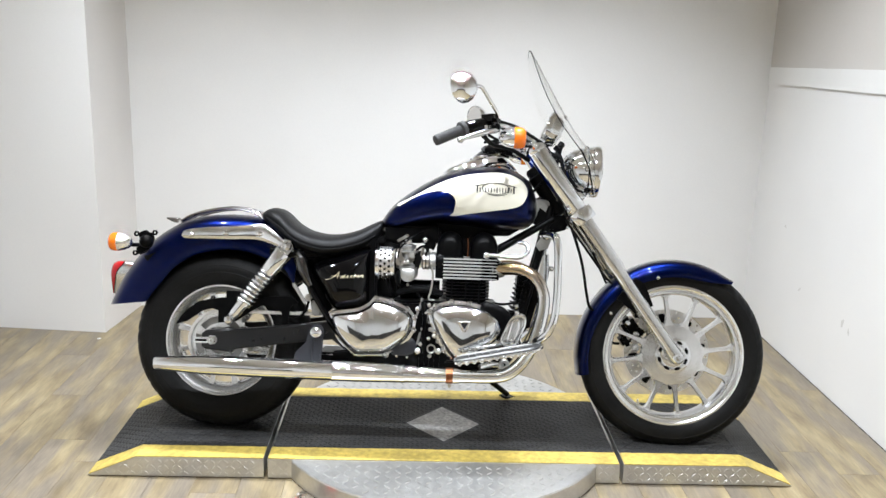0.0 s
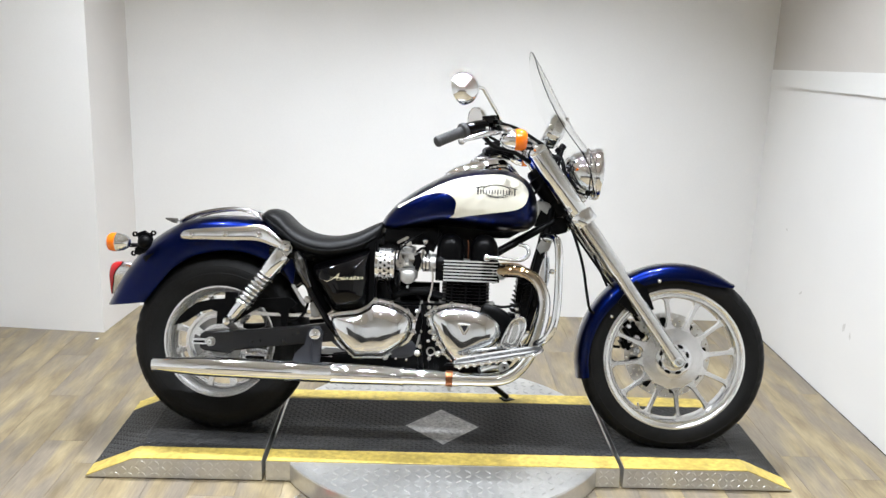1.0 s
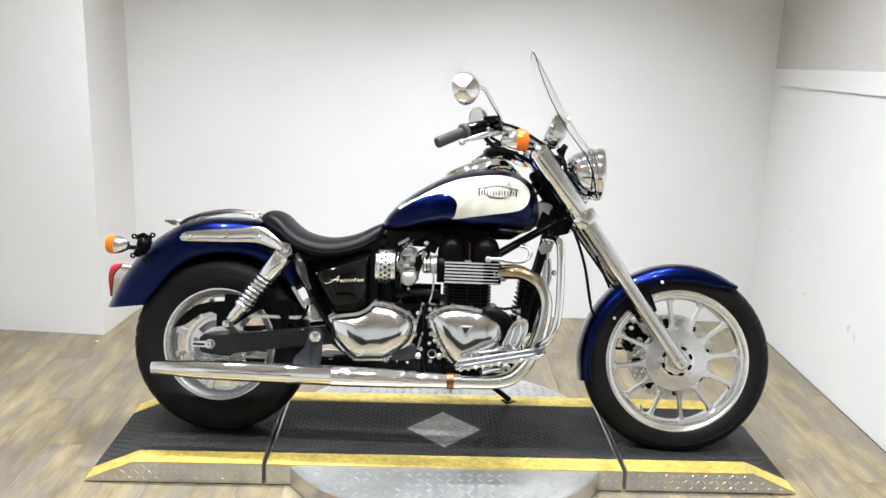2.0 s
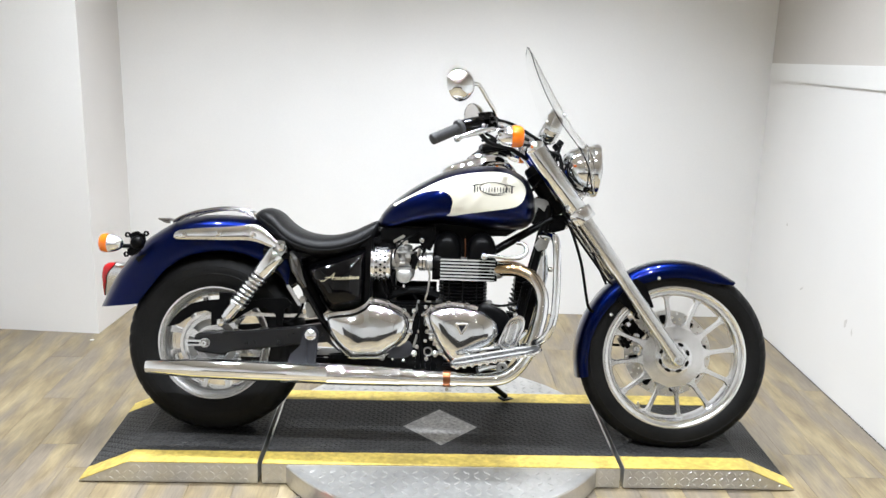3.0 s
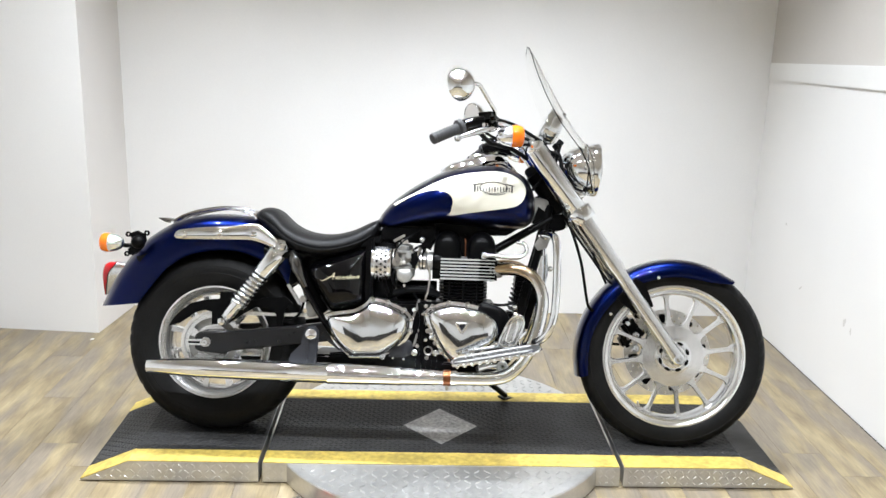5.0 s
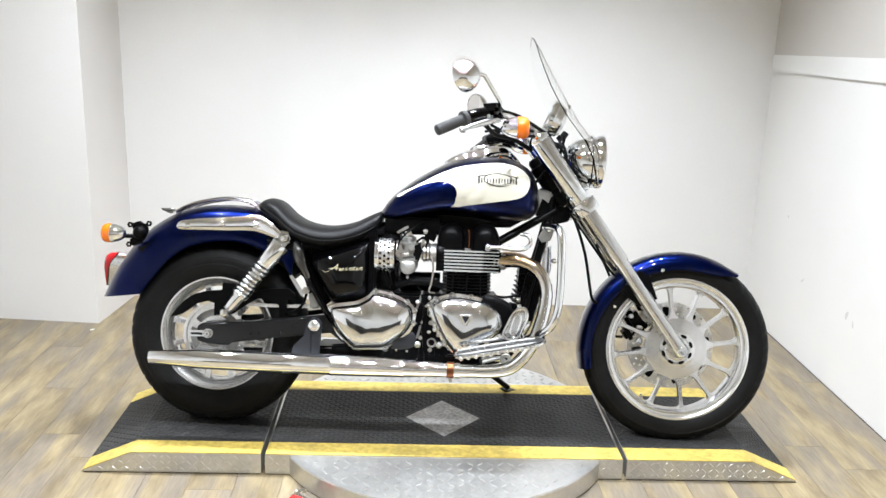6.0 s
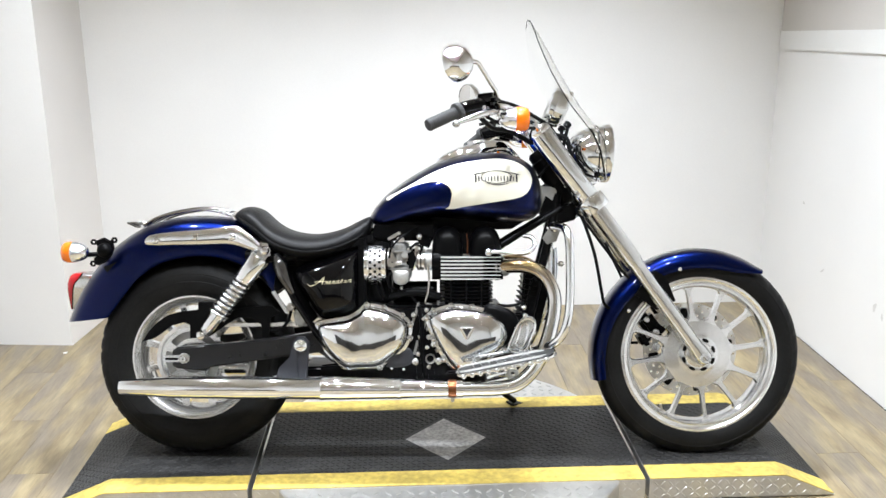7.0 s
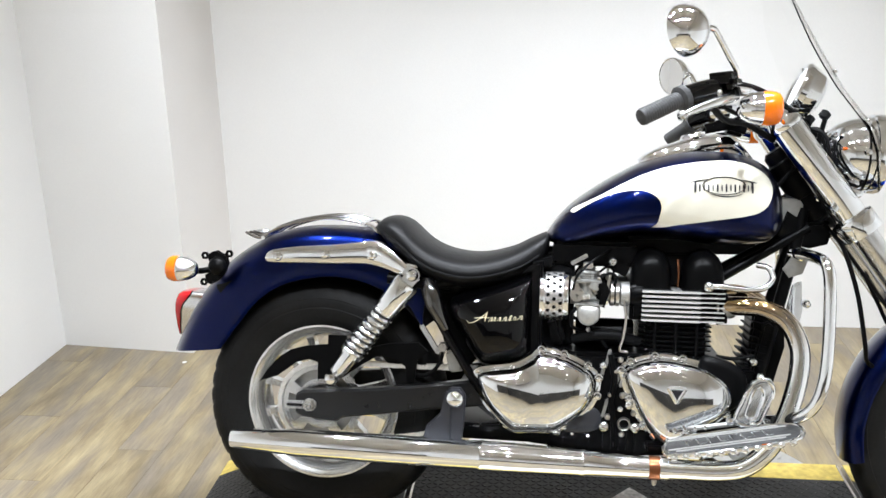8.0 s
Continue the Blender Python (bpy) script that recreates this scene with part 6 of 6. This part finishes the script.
bolt("bracket_bolt", (1.196, -0.06, 0.618), (0, -1, 0), 0.010, 0.02, CHROME, bike)

# ---- footboard, brake pedal
def board_line(grow, steps=5):
    pts = [(-0.155, -0.030), (-0.13, -0.050), (0.0, -0.058), (0.12, -0.052), (0.158, -0.022), (0.160, 0.022), (0.12, 0.046), (0.0, 0.052), (-0.12, 0.042), (-0.155, 0.008)]
    return curve_through([(x * grow[0] * 0.955 + 0.008, y * grow[1] * 0.95, 0) for x, y in pts], steps, closed=True)


def footboard():
    rings = [[p + Vector((0, 0, z)) for p in board_line(g)] for g, z in (((0.96, 0.90), 0.000), ((1.0, 0.99), 0.002), ((1.005, 1.015), 0.006), ((1.0, 1.0), 0.0095), ((0.975, 0.94), 0.0112), ((0.965, 0.91), 0.009), ((0.5, 0.4), 0.009), ((0.05, 0.05), 0.009))]
    v, f = skin(rings)
    b = make("footboard", v, f, CHROME, bike, "chrome rider footboard with ribbed pad")
    b.matrix_basis = pose(1.000, -0.250, 0.326, 8, -11.5, 0)
    rings = [[p + Vector((0, 0, z)) for p in board_line(g)] for g, z in (((0.945, 0.85), 0.008), ((0.945, 0.85), 0.0105), ((0.93, 0.82), 0.0112), ((0.05, 0.05), 0.0112))]
    v, f = skin(rings)
    pad_top = make("pad", v, f, PAD, b, "dull metal pad")
    for y, x0, x1 in ((-0.034, -0.115, 0.118), (-0.024, -0.13, 0.13), (0.022, -0.13, 0.13), (0.031, -0.115, 0.115)):
        tube("pad_rib", [(x0, y, 0.0115), ((x0 + x1) / 2, y, 0.0118), (x1, y, 0.0115)], 0.0022, CASTING, pad_top, sides=6)
    for k in range(8):
        u = -0.088 + 0.024 * k
        block("raised_bar", (0.004, 0.026, 0.003), (u, -0.001, 0.012), ALLOY, pad_top, bevel=0.001, turn=(0, 0, 8))
        block("raised_bar", (0.016, 0.004, 0.003), (u + 0.010, -0.013 if k % 2 else 0.011, 0.012), ALLOY, pad_top, bevel=0.001, turn=(0, 0, 4))
    for k in range(11):
        x = -0.122 + 0.025 * k
        bolt("board_stud", (x, -0.0520 + 0.30 * (x - 0.01) ** 2, 0.004), (0, -1, 0.1), 0.0075, 0.007, ALLOY, b)
    tube("board_arm", [(-0.08, 0.03, -0.008), (-0.06, 0.09, -0.006), (-0.05, 0.15, 0.005)], 0.011, CHROME, b)
    tube("board_arm", [(0.09, 0.03, -0.008), (0.09, 0.09, -0.008), (0.09, 0.15, -0.004)], 0.011, CHROME, b)
    return b


footboard()
pedal_line = [(1.016, 0.366), (1.030, 0.406), (1.048, 0.446), (1.066, 0.462), (1.088, 0.466), (1.102, 0.452), (1.102, 0.428), (1.088, 0.392), (1.076, 0.364), (1.056, 0.352), (1.032, 0.352)]
pad = pillow("brake_pedal", pedal_line, -0.200, -0.214, ALLOY, bike, "chrome brake pedal with a raised oval ring", steps=4, edge=0.5)
for grow, r, y in ((0.90, 0.0042, -0.2145), (0.52, 0.0040, -0.217)):
    ring = curve_through([(1.060 + (a - 1.060) * grow * (0.8 if grow < 0.6 else 1), y, 0.410 + (b - 0.410) * grow * (1.25 if grow < 0.6 else 1)) for a, b in pedal_line], 4, closed=True)
    tube("pedal_ring", [tuple(q) for q in ring] + [tuple(ring[0])], r, CHROME, pad, "raised chrome ring", sides=8, straight=True)
bolt("pedal_bolt", (1.058, -0.212, 0.362), (0, -1, 0), 0.008, 0.010, CHROME, pad)
bolt("pedal_bolt", (1.070, -0.205, 0.468), (0, -1, 0), 0.008, 0.010, CHROME, pad)
tube("pedal_arm", [(1.04, -0.200, 0.360), (0.98, -0.198, 0.349), (0.93, -0.194, 0.340), (0.88, -0.175, 0.334)], 0.0055, CASTING, pad, "dull steel pedal arm", sides=10)
for k in range(4):
    bolt("arm_bolt", (0.892 + 0.022 * k, -0.197, 0.331 + 0.004 * k), (0, -1, 0), 0.0058, 0.010, CHROME, pad)
bolt("pedal_pivot", (1.012, -0.196, 0.362), (0, -1, 0), 0.0105, 0.018, CHROME, pad)
block("step_mount", (0.22, 0.05, 0.02), (0.94, -0.14, 0.285), SATIN, bike, bevel=0.005, turn=(0, -4, 0))

# ---- side stand on the far side
tube("side_stand", [(0.93, 0.10, 0.235), (1.00, 0.215, 0.165), (1.078, 0.328, 0.093)], 0.0105, SATIN, bike, "black side stand", sides=12)
block("stand_foot", (0.06, 0.045, 0.008), (1.084, 0.338, 0.081), SATIN, bike, bevel=0.003, turn=(9, 0, 30))

# ---- headlamp
LAMP_AT, LAMP_WAY = (1.302, 0, 0.974), (0.995, 0, -0.05)
lamp_h = turned("headlamp", [(-0.082, 0.003), (-0.080, 0.022), (-0.068, 0.046), (-0.047, 0.066), (-0.017, 0.080), (0.018, 0.087), (0.028, 0.088), (0.030, 0.093), (0.046, 0.095), (0.056, 0.092), (0.060, 0.084), (0.052, 0.082), (0.052, 0.01)],
                LAMP_AT, LAMP_WAY, CHROME, bike, "chrome round headlamp", sides=48)
turned("lens", [(0.053, 0.0815), (0.061, 0.075), (0.067, 0.048), (0.069, 0.003)], LAMP_AT, LAMP_WAY, GLASS, lamp_h, "clear headlamp glass", sides=40)
pillow("lamp_bracket", [(1.222, 0.872), (1.240, 0.900), (1.275, 0.898), (1.303, 0.886), (1.306, 0.872), (1.270, 0.858), (1.236, 0.856)], -0.060, -0.078, CHROME, lamp_h, "chrome lamp bracket", steps=4, edge=0.3)
bolt("bracket_bolt", (1.246, -0.077, 0.876), (0, -1, 0), 0.010, 0.010, CHROME, lamp_h)
bolt("bracket_bolt", (1.286, -0.075, 0.876), (0, -1, 0), 0.008, 0.010, CHROME, lamp_h)
for y in (-0.094, 0.094):
    bolt("lamp_bolt", (1.307, y * 0.93, 0.974), (0, math.copysign(1, y), 0), 0.009, 0.012, CHROME, lamp_h)
tube("lamp_ring", [(1.316 - 0.002 * math.cos(q), -0.0895 * math.cos(q), 0.973 + 0.0895 * math.sin(q)) for q in (math.pi * k / 16 - math.pi / 2 for k in range(17))], 0.0022, SATIN, lamp_h, "dark joint behind the rim", sides=6, straight=True)
for z in (0.902, 0.884):
    tube("lamp_stay", [(1.205, -0.06, z - 0.02), (1.25, -0.06, z), (1.30, -0.045, z)], 0.008, CHROME, lamp_h, sides=8)
for y, drop in ((-0.082, 0.0), (-0.070, 0.014), (-0.055, -0.010)):
    tube("lamp_cable", [(1.180, y + 0.02, 1.030), (1.214, y, 1.012 - drop), (1.226, y - 0.004, 0.965 - drop), (1.246, y, 0.925 - drop), (1.275, y + 0.015, 0.902 - drop), (1.300, y + 0.035, 0.896 - drop)], 0.0048, DARK, lamp_h, "black lamp cable", sides=8)

# ---- speedometer
sp = turned("speedometer", [(0.055, 0.003), (0.052, 0.036), (0.040, 0.054), (0.012, 0.062), (0.010, 0.066), (-0.004, 0.067), (-0.010, 0.062), (-0.006, 0.054), (-0.004, 0.05), (-0.004, 0.003)], (1.170, 0.0, 1.122), (0.92, 0, -0.39), CHROME, bike, "chrome speedometer pod", sides=40)
turned("dial", [(-0.0045, 0.0535), (-0.0055, 0.0535), (-0.0056, 0.002)], (1.170, 0.0, 1.122), (0.92, 0, -0.39), WHITE_LENS, sp, "pale dial face", sides=32)
block("pod_bracket", (0.05, 0.045, 0.012), (1.172, 0, 1.062), SATIN, sp, bevel=0.004, turn=(0, -35, 0))

# ---- windscreen
def screen_edge(z):
    return along([(0.86, 1.338), (0.972, 1.306), (1.027, 1.275), (1.109, 1.211), (1.16, 1.180), (1.209, 1.154), (1.26, 1.133), (1.31, 1.116), (1.37, 1.102), (1.42, 1.094)], z)[0]


def windscreen():
    nv, nu = 30, 22
    rows = []
    for j in range(nv + 1):
        q = j / nv
        z0 = 0.885 + (1.400 - 0.885) * q
        w = 0.190 * math.sqrt(max(0.0004, 1 - q ** 4.5)) * (0.62 + 0.38 * min(1.0, q / 0.25)) if q < 0.25 else 0.190 * math.sqrt(max(0.0009, 1 - q ** 4.5))
        row = []
        for i in range(nu + 1):
            y = w * (2 * i / nu - 1)
            x = screen_edge(z0) + 0.062 * (w / 0.19) ** 2 * (1 - (y / w) ** 2) - 0.006
            row.append(Vector((x, y, z0)))
        rows.append(row)
    verts, faces = [], []
    for t in (0.0, 0.0032):
        for row in rows:
            verts += [p + Vector((t * 0.85, 0, t * 0.5)) for p in row]
    m = (nv + 1) * (nu + 1)
    for j in range(nv):
        for i in range(nu):
            a = j * (nu + 1) + i
            faces += [(a, a + 1, a + nu + 2, a + nu + 1), (m + a, m + a + nu + 1, m + a + nu + 2, m + a + 1)]
    rim_ids = [i for i in range(nu + 1)] + [(j + 1) * (nu + 1) - 1 for j in range(1, nv + 1)] + [nv * (nu + 1) + i for i in range(nu - 1, -1, -1)] + [j * (nu + 1) for j in range(nv - 1, 0, -1)]
    for a, b in zip(rim_ids, rim_ids[1:] + rim_ids[:1]):
        faces.append((a, b, m + b, m + a))
    ob = make("windscreen", verts, faces, SCREEN, bike, "clear acrylic windscreen", 60)
    ob.visible_shadow = False
    edge = [rows[j][0] + Vector((0.0015, 0, 0.001)) for j in range(nv + 1)]
    tube("screen_edge", [tuple(p) for p in edge], 0.0013, DARK, ob, "dark polished edge", sides=6, straight=True)
    for y, z in ((-0.10, 1.04), (0.10, 1.04), (-0.10, 1.15), (0.10, 1.15)):
        bolt("screen_bolt", (screen_edge(z) + 0.052 * (1 - (y / 0.19) ** 2) - 0.004, y, z), (0.85, 0, 0.5), 0.009, 0.010, CHROME, ob)
    for y in (-0.06, 0.06):
        tube("screen_stay", [(1.200, y * 1.25, 0.985), (1.208, y * 1.2, 1.02), (1.216, y * 1.15, 1.052)], 0.006, SATIN, ob, "black screen stay", sides=8)
        turned("knob", [(0, 0.007), (0.003, 0.012), (0.018, 0.012), (0.021, 0.007)], (1.208, y * 1.17, 1.050), (0.6, 0, 0.8), DARK, ob, "black clamp knob", sides=14)
    return ob


windscreen()

# ---- handlebar, turned a little to the right
BARS = {-1: [(0.785, 0.395, 1.029), (0.86, 0.350, 1.068), (0.93, 0.31, 1.089), (1.01, 0.24, 1.096), (1.066, 0.14, 1.091), (1.086, 0.06, 1.081)],
        1: [(0.912, 0.390, 1.024), (0.960, 0.350, 1.060), (1.005, 0.310, 1.082), (1.050, 0.235, 1.097), (1.084, 0.14, 1.091), (1.093, 0.06, 1.081)]}
hb = tube("handlebar", [(x, -y, z) for x, y, z in BARS[-1]] + [(1.090, 0, 1.080)] + [(x, y, z) for x, y, z in reversed(BARS[1])], 0.0125, CHROME, bike, "chrome pulled-back handlebar", sides=16)
for s in (-1, 1):
    e = BARS[s]
    g0, g1 = Vector((e[0][0], s * e[0][1], e[0][2])), Vector((e[1][0], s * e[1][1], e[1][2]))
    d = (g1 - g0).normalized()
    g0 = g0 - d * 0.010
    Lg = (g1 - g0).length + 0.014
    prof = [(0.0, 0.010), (0.002, 0.0165), (0.008, 0.0185)]
    a = 0.010
    while a < Lg - 0.022:
        prof += [(a, 0.0178), (a + 0.0025, 0.0165), (a + 0.005, 0.0178)]
        a += 0.0062
    prof += [(Lg - 0.020, 0.019), (Lg - 0.016, 0.0265), (Lg - 0.003, 0.0265), (Lg, 0.018)]
    grip = turned("grip", prof, g0, d, GRIP, hb, "black rubber grip", sides=24)
    bx, by, bz = e[2]
    yaw = s * 32
    h0, h1 = g1 + d * 0.006, Vector((bx, s * by, bz)) + d * 0.012
    tube("switch_box", [tuple(h0), tuple(h0.lerp(h1, 0.1)), tuple(h0.lerp(h1, 0.5)), tuple(h0.lerp(h1, 0.9)), tuple(h1)], [0.018, 0.0235, 0.025, 0.0235, 0.018], BLACK, hb, "black switch box", sides=16)
    block("switch", (0.016, 0.010, 0.014), (bx - 0.018, s * (by + 0.024), bz + 0.008), DARK, hb, bevel=0.003, turn=(0, -14, yaw))
    bolt("switch_button", (bx + 0.008, s * (by + 0.018), bz - 0.006), (0.3, s, 0), 0.006, 0.010, STEEL, hb)
    tube("lever", [(bx + q[0], s * (by + q[1]), bz + q[2]) for q in ((0.045, -0.010, -0.012), (0.010, 0.035, -0.024), (-0.030, 0.072, -0.040), (-0.060, 0.098, -0.053), (-0.070, 0.106, -0.059))], [0.010, 0.0110, 0.0095, 0.007, 0.008], ALLOY, hb, "polished alloy hand lever", sides=10)
    turned("lever_ball", [(-0.011, 0.001), (-0.0085, 0.007), (0, 0.011), (0.0085, 0.007), (0.011, 0.001)], (bx - 0.072, s * (by + 0.108), bz - 0.060), (0, 1, 0), ALLOY, hb, "polished lever ball", sides=16)
    block("perch", (0.030, 0.024, 0.030), (bx + 0.042, s * (by - 0.012), bz - 0.004), SATIN, hb, "black lever perch", bevel=0.006, turn=(0, -14, yaw))
    block("riser", (0.030, 0.030, 0.055), (1.095, s * 0.055, 1.062), CHROME, hb, "chrome bar riser", bevel=0.008, turn=(0, 20, 0))
res = block("brake_reservoir", (0.072, 0.048, 0.034), (0.950, -0.302, 1.106), BLACK, hb, "black brake fluid box", bevel=0.012, turn=(0, -3, -32))
block("lid", (0.050, 0.034, 0.006), (0.950, -0.302, 1.1240), BLACK, res, bevel=0.002, turn=(0, -3, -32))
tube("brake_hose", [(0.985, -0.275, 1.108), (1.04, -0.22, 1.100), (1.10, -0.15, 1.078), (1.16, -0.09, 1.045), (1.20, -0.05, 0.98), (1.23, 0.0, 0.86)], 0.0062, DARK, hb, "black brake hose", sides=8)
tube("throttle_cable", [(0.95, -0.29, 1.060), (1.00, -0.23, 1.045), (1.07, -0.16, 1.042), (1.14, -0.09, 1.035), (1.17, -0.04, 0.96), (1.10, -0.03, 0.86)], 0.0052, DARK, hb, "black throttle cable", sides=8)
tube("clutch_cable", [(0.95, 0.29, 1.095), (1.04, 0.22, 1.10), (1.14, 0.10, 1.07), (1.20, 0.03, 0.99), (1.18, -0.02, 0.86)], 0.0052, DARK, hb, "black cable", sides=8)
tube("wiring", [(0.93, -0.29, 1.060), (0.97, -0.22, 1.035), (1.03, -0.15, 1.030), (1.10, -0.08, 1.000)], 0.008, DARK, hb, "black wiring sleeve", sides=8)
block("key_switch", (0.05, 0.05, 0.04), (1.02, -0.045, 1.030), SATIN, hb, bevel=0.008, turn=(0, 15, 0))
block("cable_guide", (0.10, 0.02, 0.022), (0.985, -0.10, 1.030), SATIN, hb, bevel=0.006, turn=(0, -12, 10))
# cables down the front of the frame
tube("front_cable", [(1.245, -0.06, 0.790), (1.262, -0.098, 0.755), (1.298, -0.10, 0.649), (1.320, -0.10, 0.535), (1.335, -0.07, 0.490), (1.36, -0.05, 0.47)], 0.0052, DARK, bike, "black cable", sides=8)
tube("front_cable", [(1.245, -0.05, 0.790), (1.268, -0.09, 0.752), (1.337, -0.085, 0.662), (1.392, -0.075, 0.592), (1.43, -0.02, 0.565)], 0.0042, DARK, bike, "black speedometer cable", sides=8)
tube("front_cable", [(1.30, 0.09, 0.900), (1.335, 0.10, 0.84), (1.385, 0.10, 0.755)], 0.004, DARK, bike, "black cable", sides=8)
plate("head_plate", [(1.120, 0.775), (1.130, 0.868), (1.185, 0.862), (1.192, 0.806), (1.155, 0.785)], -0.030, -0.022, CASTING, bike, "grey headstock plate", bevel=0.004)
plate("badge_plate", [(1.128, 0.775), (1.150, 0.835), (1.180, 0.815), (1.165, 0.765)], -0.036, -0.030, SATIN, bike, "black bracket", bevel=0.003)

# ---- mirrors
def mirror(s, where, axis, stem):
    shell = turned("mirror", [(0.046, 0.002), (0.045, 0.012), (0.040, 0.027), (0.030, 0.040), (0.015, 0.049), (0.002, 0.0525), (-0.004, 0.0525), (-0.006, 0.050), (-0.004, 0.048), (-0.003, 0.003)], where, axis, CHROME, hb, "round chrome mirror on a stem", sides=40)
    turned("glass", [(-0.0035, 0.0475), (-0.0042, 0.0475), (-0.0043, 0.002)], where, axis, MIRROR, shell, "mirror glass", sides=36)
    tube("stem", stem, 0.0065, CHROME, shell, "chrome mirror stem", sides=12)
    return shell


mirror(-1, (0.858, -0.400, 1.198), (0.72, -0.66, 0.12), [(0.972, -0.300, 1.112), (0.976, -0.308, 1.128), (0.952, -0.333, 1.162), (0.928, -0.355, 1.196), (0.915, -0.368, 1.207), (0.884, -0.395, 1.204)])
mirror(1, (0.912, 0.385, 1.200), (0.80, 0.58, 0.12), [(1.020, 0.295, 1.090), (1.015, 0.303, 1.130), (0.972, 0.330, 1.172), (0.958, 0.352, 1.200), (0.946, 0.368, 1.204), (0.932, 0.382, 1.202)])

# ---- front indicators
indicator("front_indicator", (1.034, -0.285, 1.055), 1, -0.09, 0.99)
indicator("front_indicator", (1.088, 0.160, 1.036), 1, 0.06, 0.95)

# ---------------------------------------------------------------- scuffs on the side wall
east = bpy.data.objects["wall_east"]
for k, (y, z, w, h, a) in enumerate(((1.207, 0.368, 0.016, 0.006, -35), (0.760, 0.353, 0.010, 0.022, 10), (0.70, 0.335, 0.006, 0.014, -20), (1.45, 0.62, 0.010, 0.005, 15))):
    ring = []
    for i in range(14):
        q = 2 * math.pi * i / 14
        u, s = w * math.cos(q) * (1 + 0.3 * math.sin(3 * q + k)), h * math.sin(q) * (1 + 0.25 * math.cos(2 * q + k))
        c, d = math.cos(radians(a)), math.sin(radians(a))
        ring.append((y + u * c - s * d, z + u * d + s * c))
    v = [(RIGHT - 0.0006, b, e) for b, e in ring] + [(RIGHT + 0.0004, b, e) for b, e in ring]
    f = [tuple(range(14)), tuple(27 - i for i in range(14))] + [(i, (i + 1) % 14, 14 + (i + 1) % 14, 14 + i) for i in range(14)]
    make("wall_scuff", v, f, SCUFF, east, "faint grey scuff on the paint", 0)

# ---------------------------------------------------------------- scraps on the floor
FLAKES = ((-1.645, 1.334, 20, 0.5), (1.655, 1.48, 40, 0.7))
for k, (x, y, a, size) in enumerate(FLAKES):
    bm = bmesh.new()
    vs = [bm.verts.new((0.016 * size * math.cos(q) * (1 + 0.4 * math.sin(3 * q + k)), 0.009 * size * math.sin(q), 0.001)) for q in (2 * math.pi * i / 10 for i in range(10))]
    fc = bm.faces.new(vs)
    ext = bmesh.ops.extrude_face_region(bm, geom=[fc])
    bmesh.ops.translate(bm, vec=(0.002, 0.001, 0.004), verts=[g for g in ext["geom"] if isinstance(g, bmesh.types.BMVert)])
    scrap = part("paint_chip", bm, TRIM, None)
    scrap.matrix_basis = pose(x, y, 0, 0, 0, a)
    tagged(scrap, "small white flake of paint on the floor", "debris", "flakes on the floor")

# ---------------------------------------------------------------- floor boards
floor = bpy.data.objects["floor"]
PW, PL = 0.152, 1.22
board_meshes = {}


def board_mesh(w, l):
    key = (round(w, 3), round(l, 3))
    if key not in board_meshes:
        c = 0.0007
        v = [(0, 0, -0.008), (w, 0, -0.008), (w, l, -0.008), (0, l, -0.008),
             (0, 0, -0.001), (w, 0, -0.001), (w, l, -0.001), (0, l, -0.001),
             (c, c, 0), (w - c, c, 0), (w - c, l - c, 0), (c, l - c, 0)]
        f = [(8, 9, 10, 11)] + [(i, (i + 1) % 4, 4 + (i + 1) % 4, 4 + i) for i in range(4)] + [(4 + i, 4 + (i + 1) % 4, 8 + (i + 1) % 4, 8 + i) for i in range(4)]
        me = bpy.data.meshes.new("floor_board")
        me.from_pydata(v, [], f)
        me.materials.append(OAK)
        board_meshes[key] = me
    return board_meshes[key]


column = 0
x = LEFT
while x < RIGHT - 0.01:
    w = min(PW, RIGHT - 0.004 - x) - 0.0006
    y = FRONT - [0.0, 0.45, 0.85, 0.2, 0.65, 1.05][column % 6]
    while y < BACK:
        a, b = max(y, FRONT), min(y + PL - 0.0006, BACK)
        if b - a > 0.02:
            ob = new("floor_board", board_mesh(w, b - a))
            ob.parent = floor
            ob.location = (x, a, 0)
        y += PL
    x += PW
    column += 1
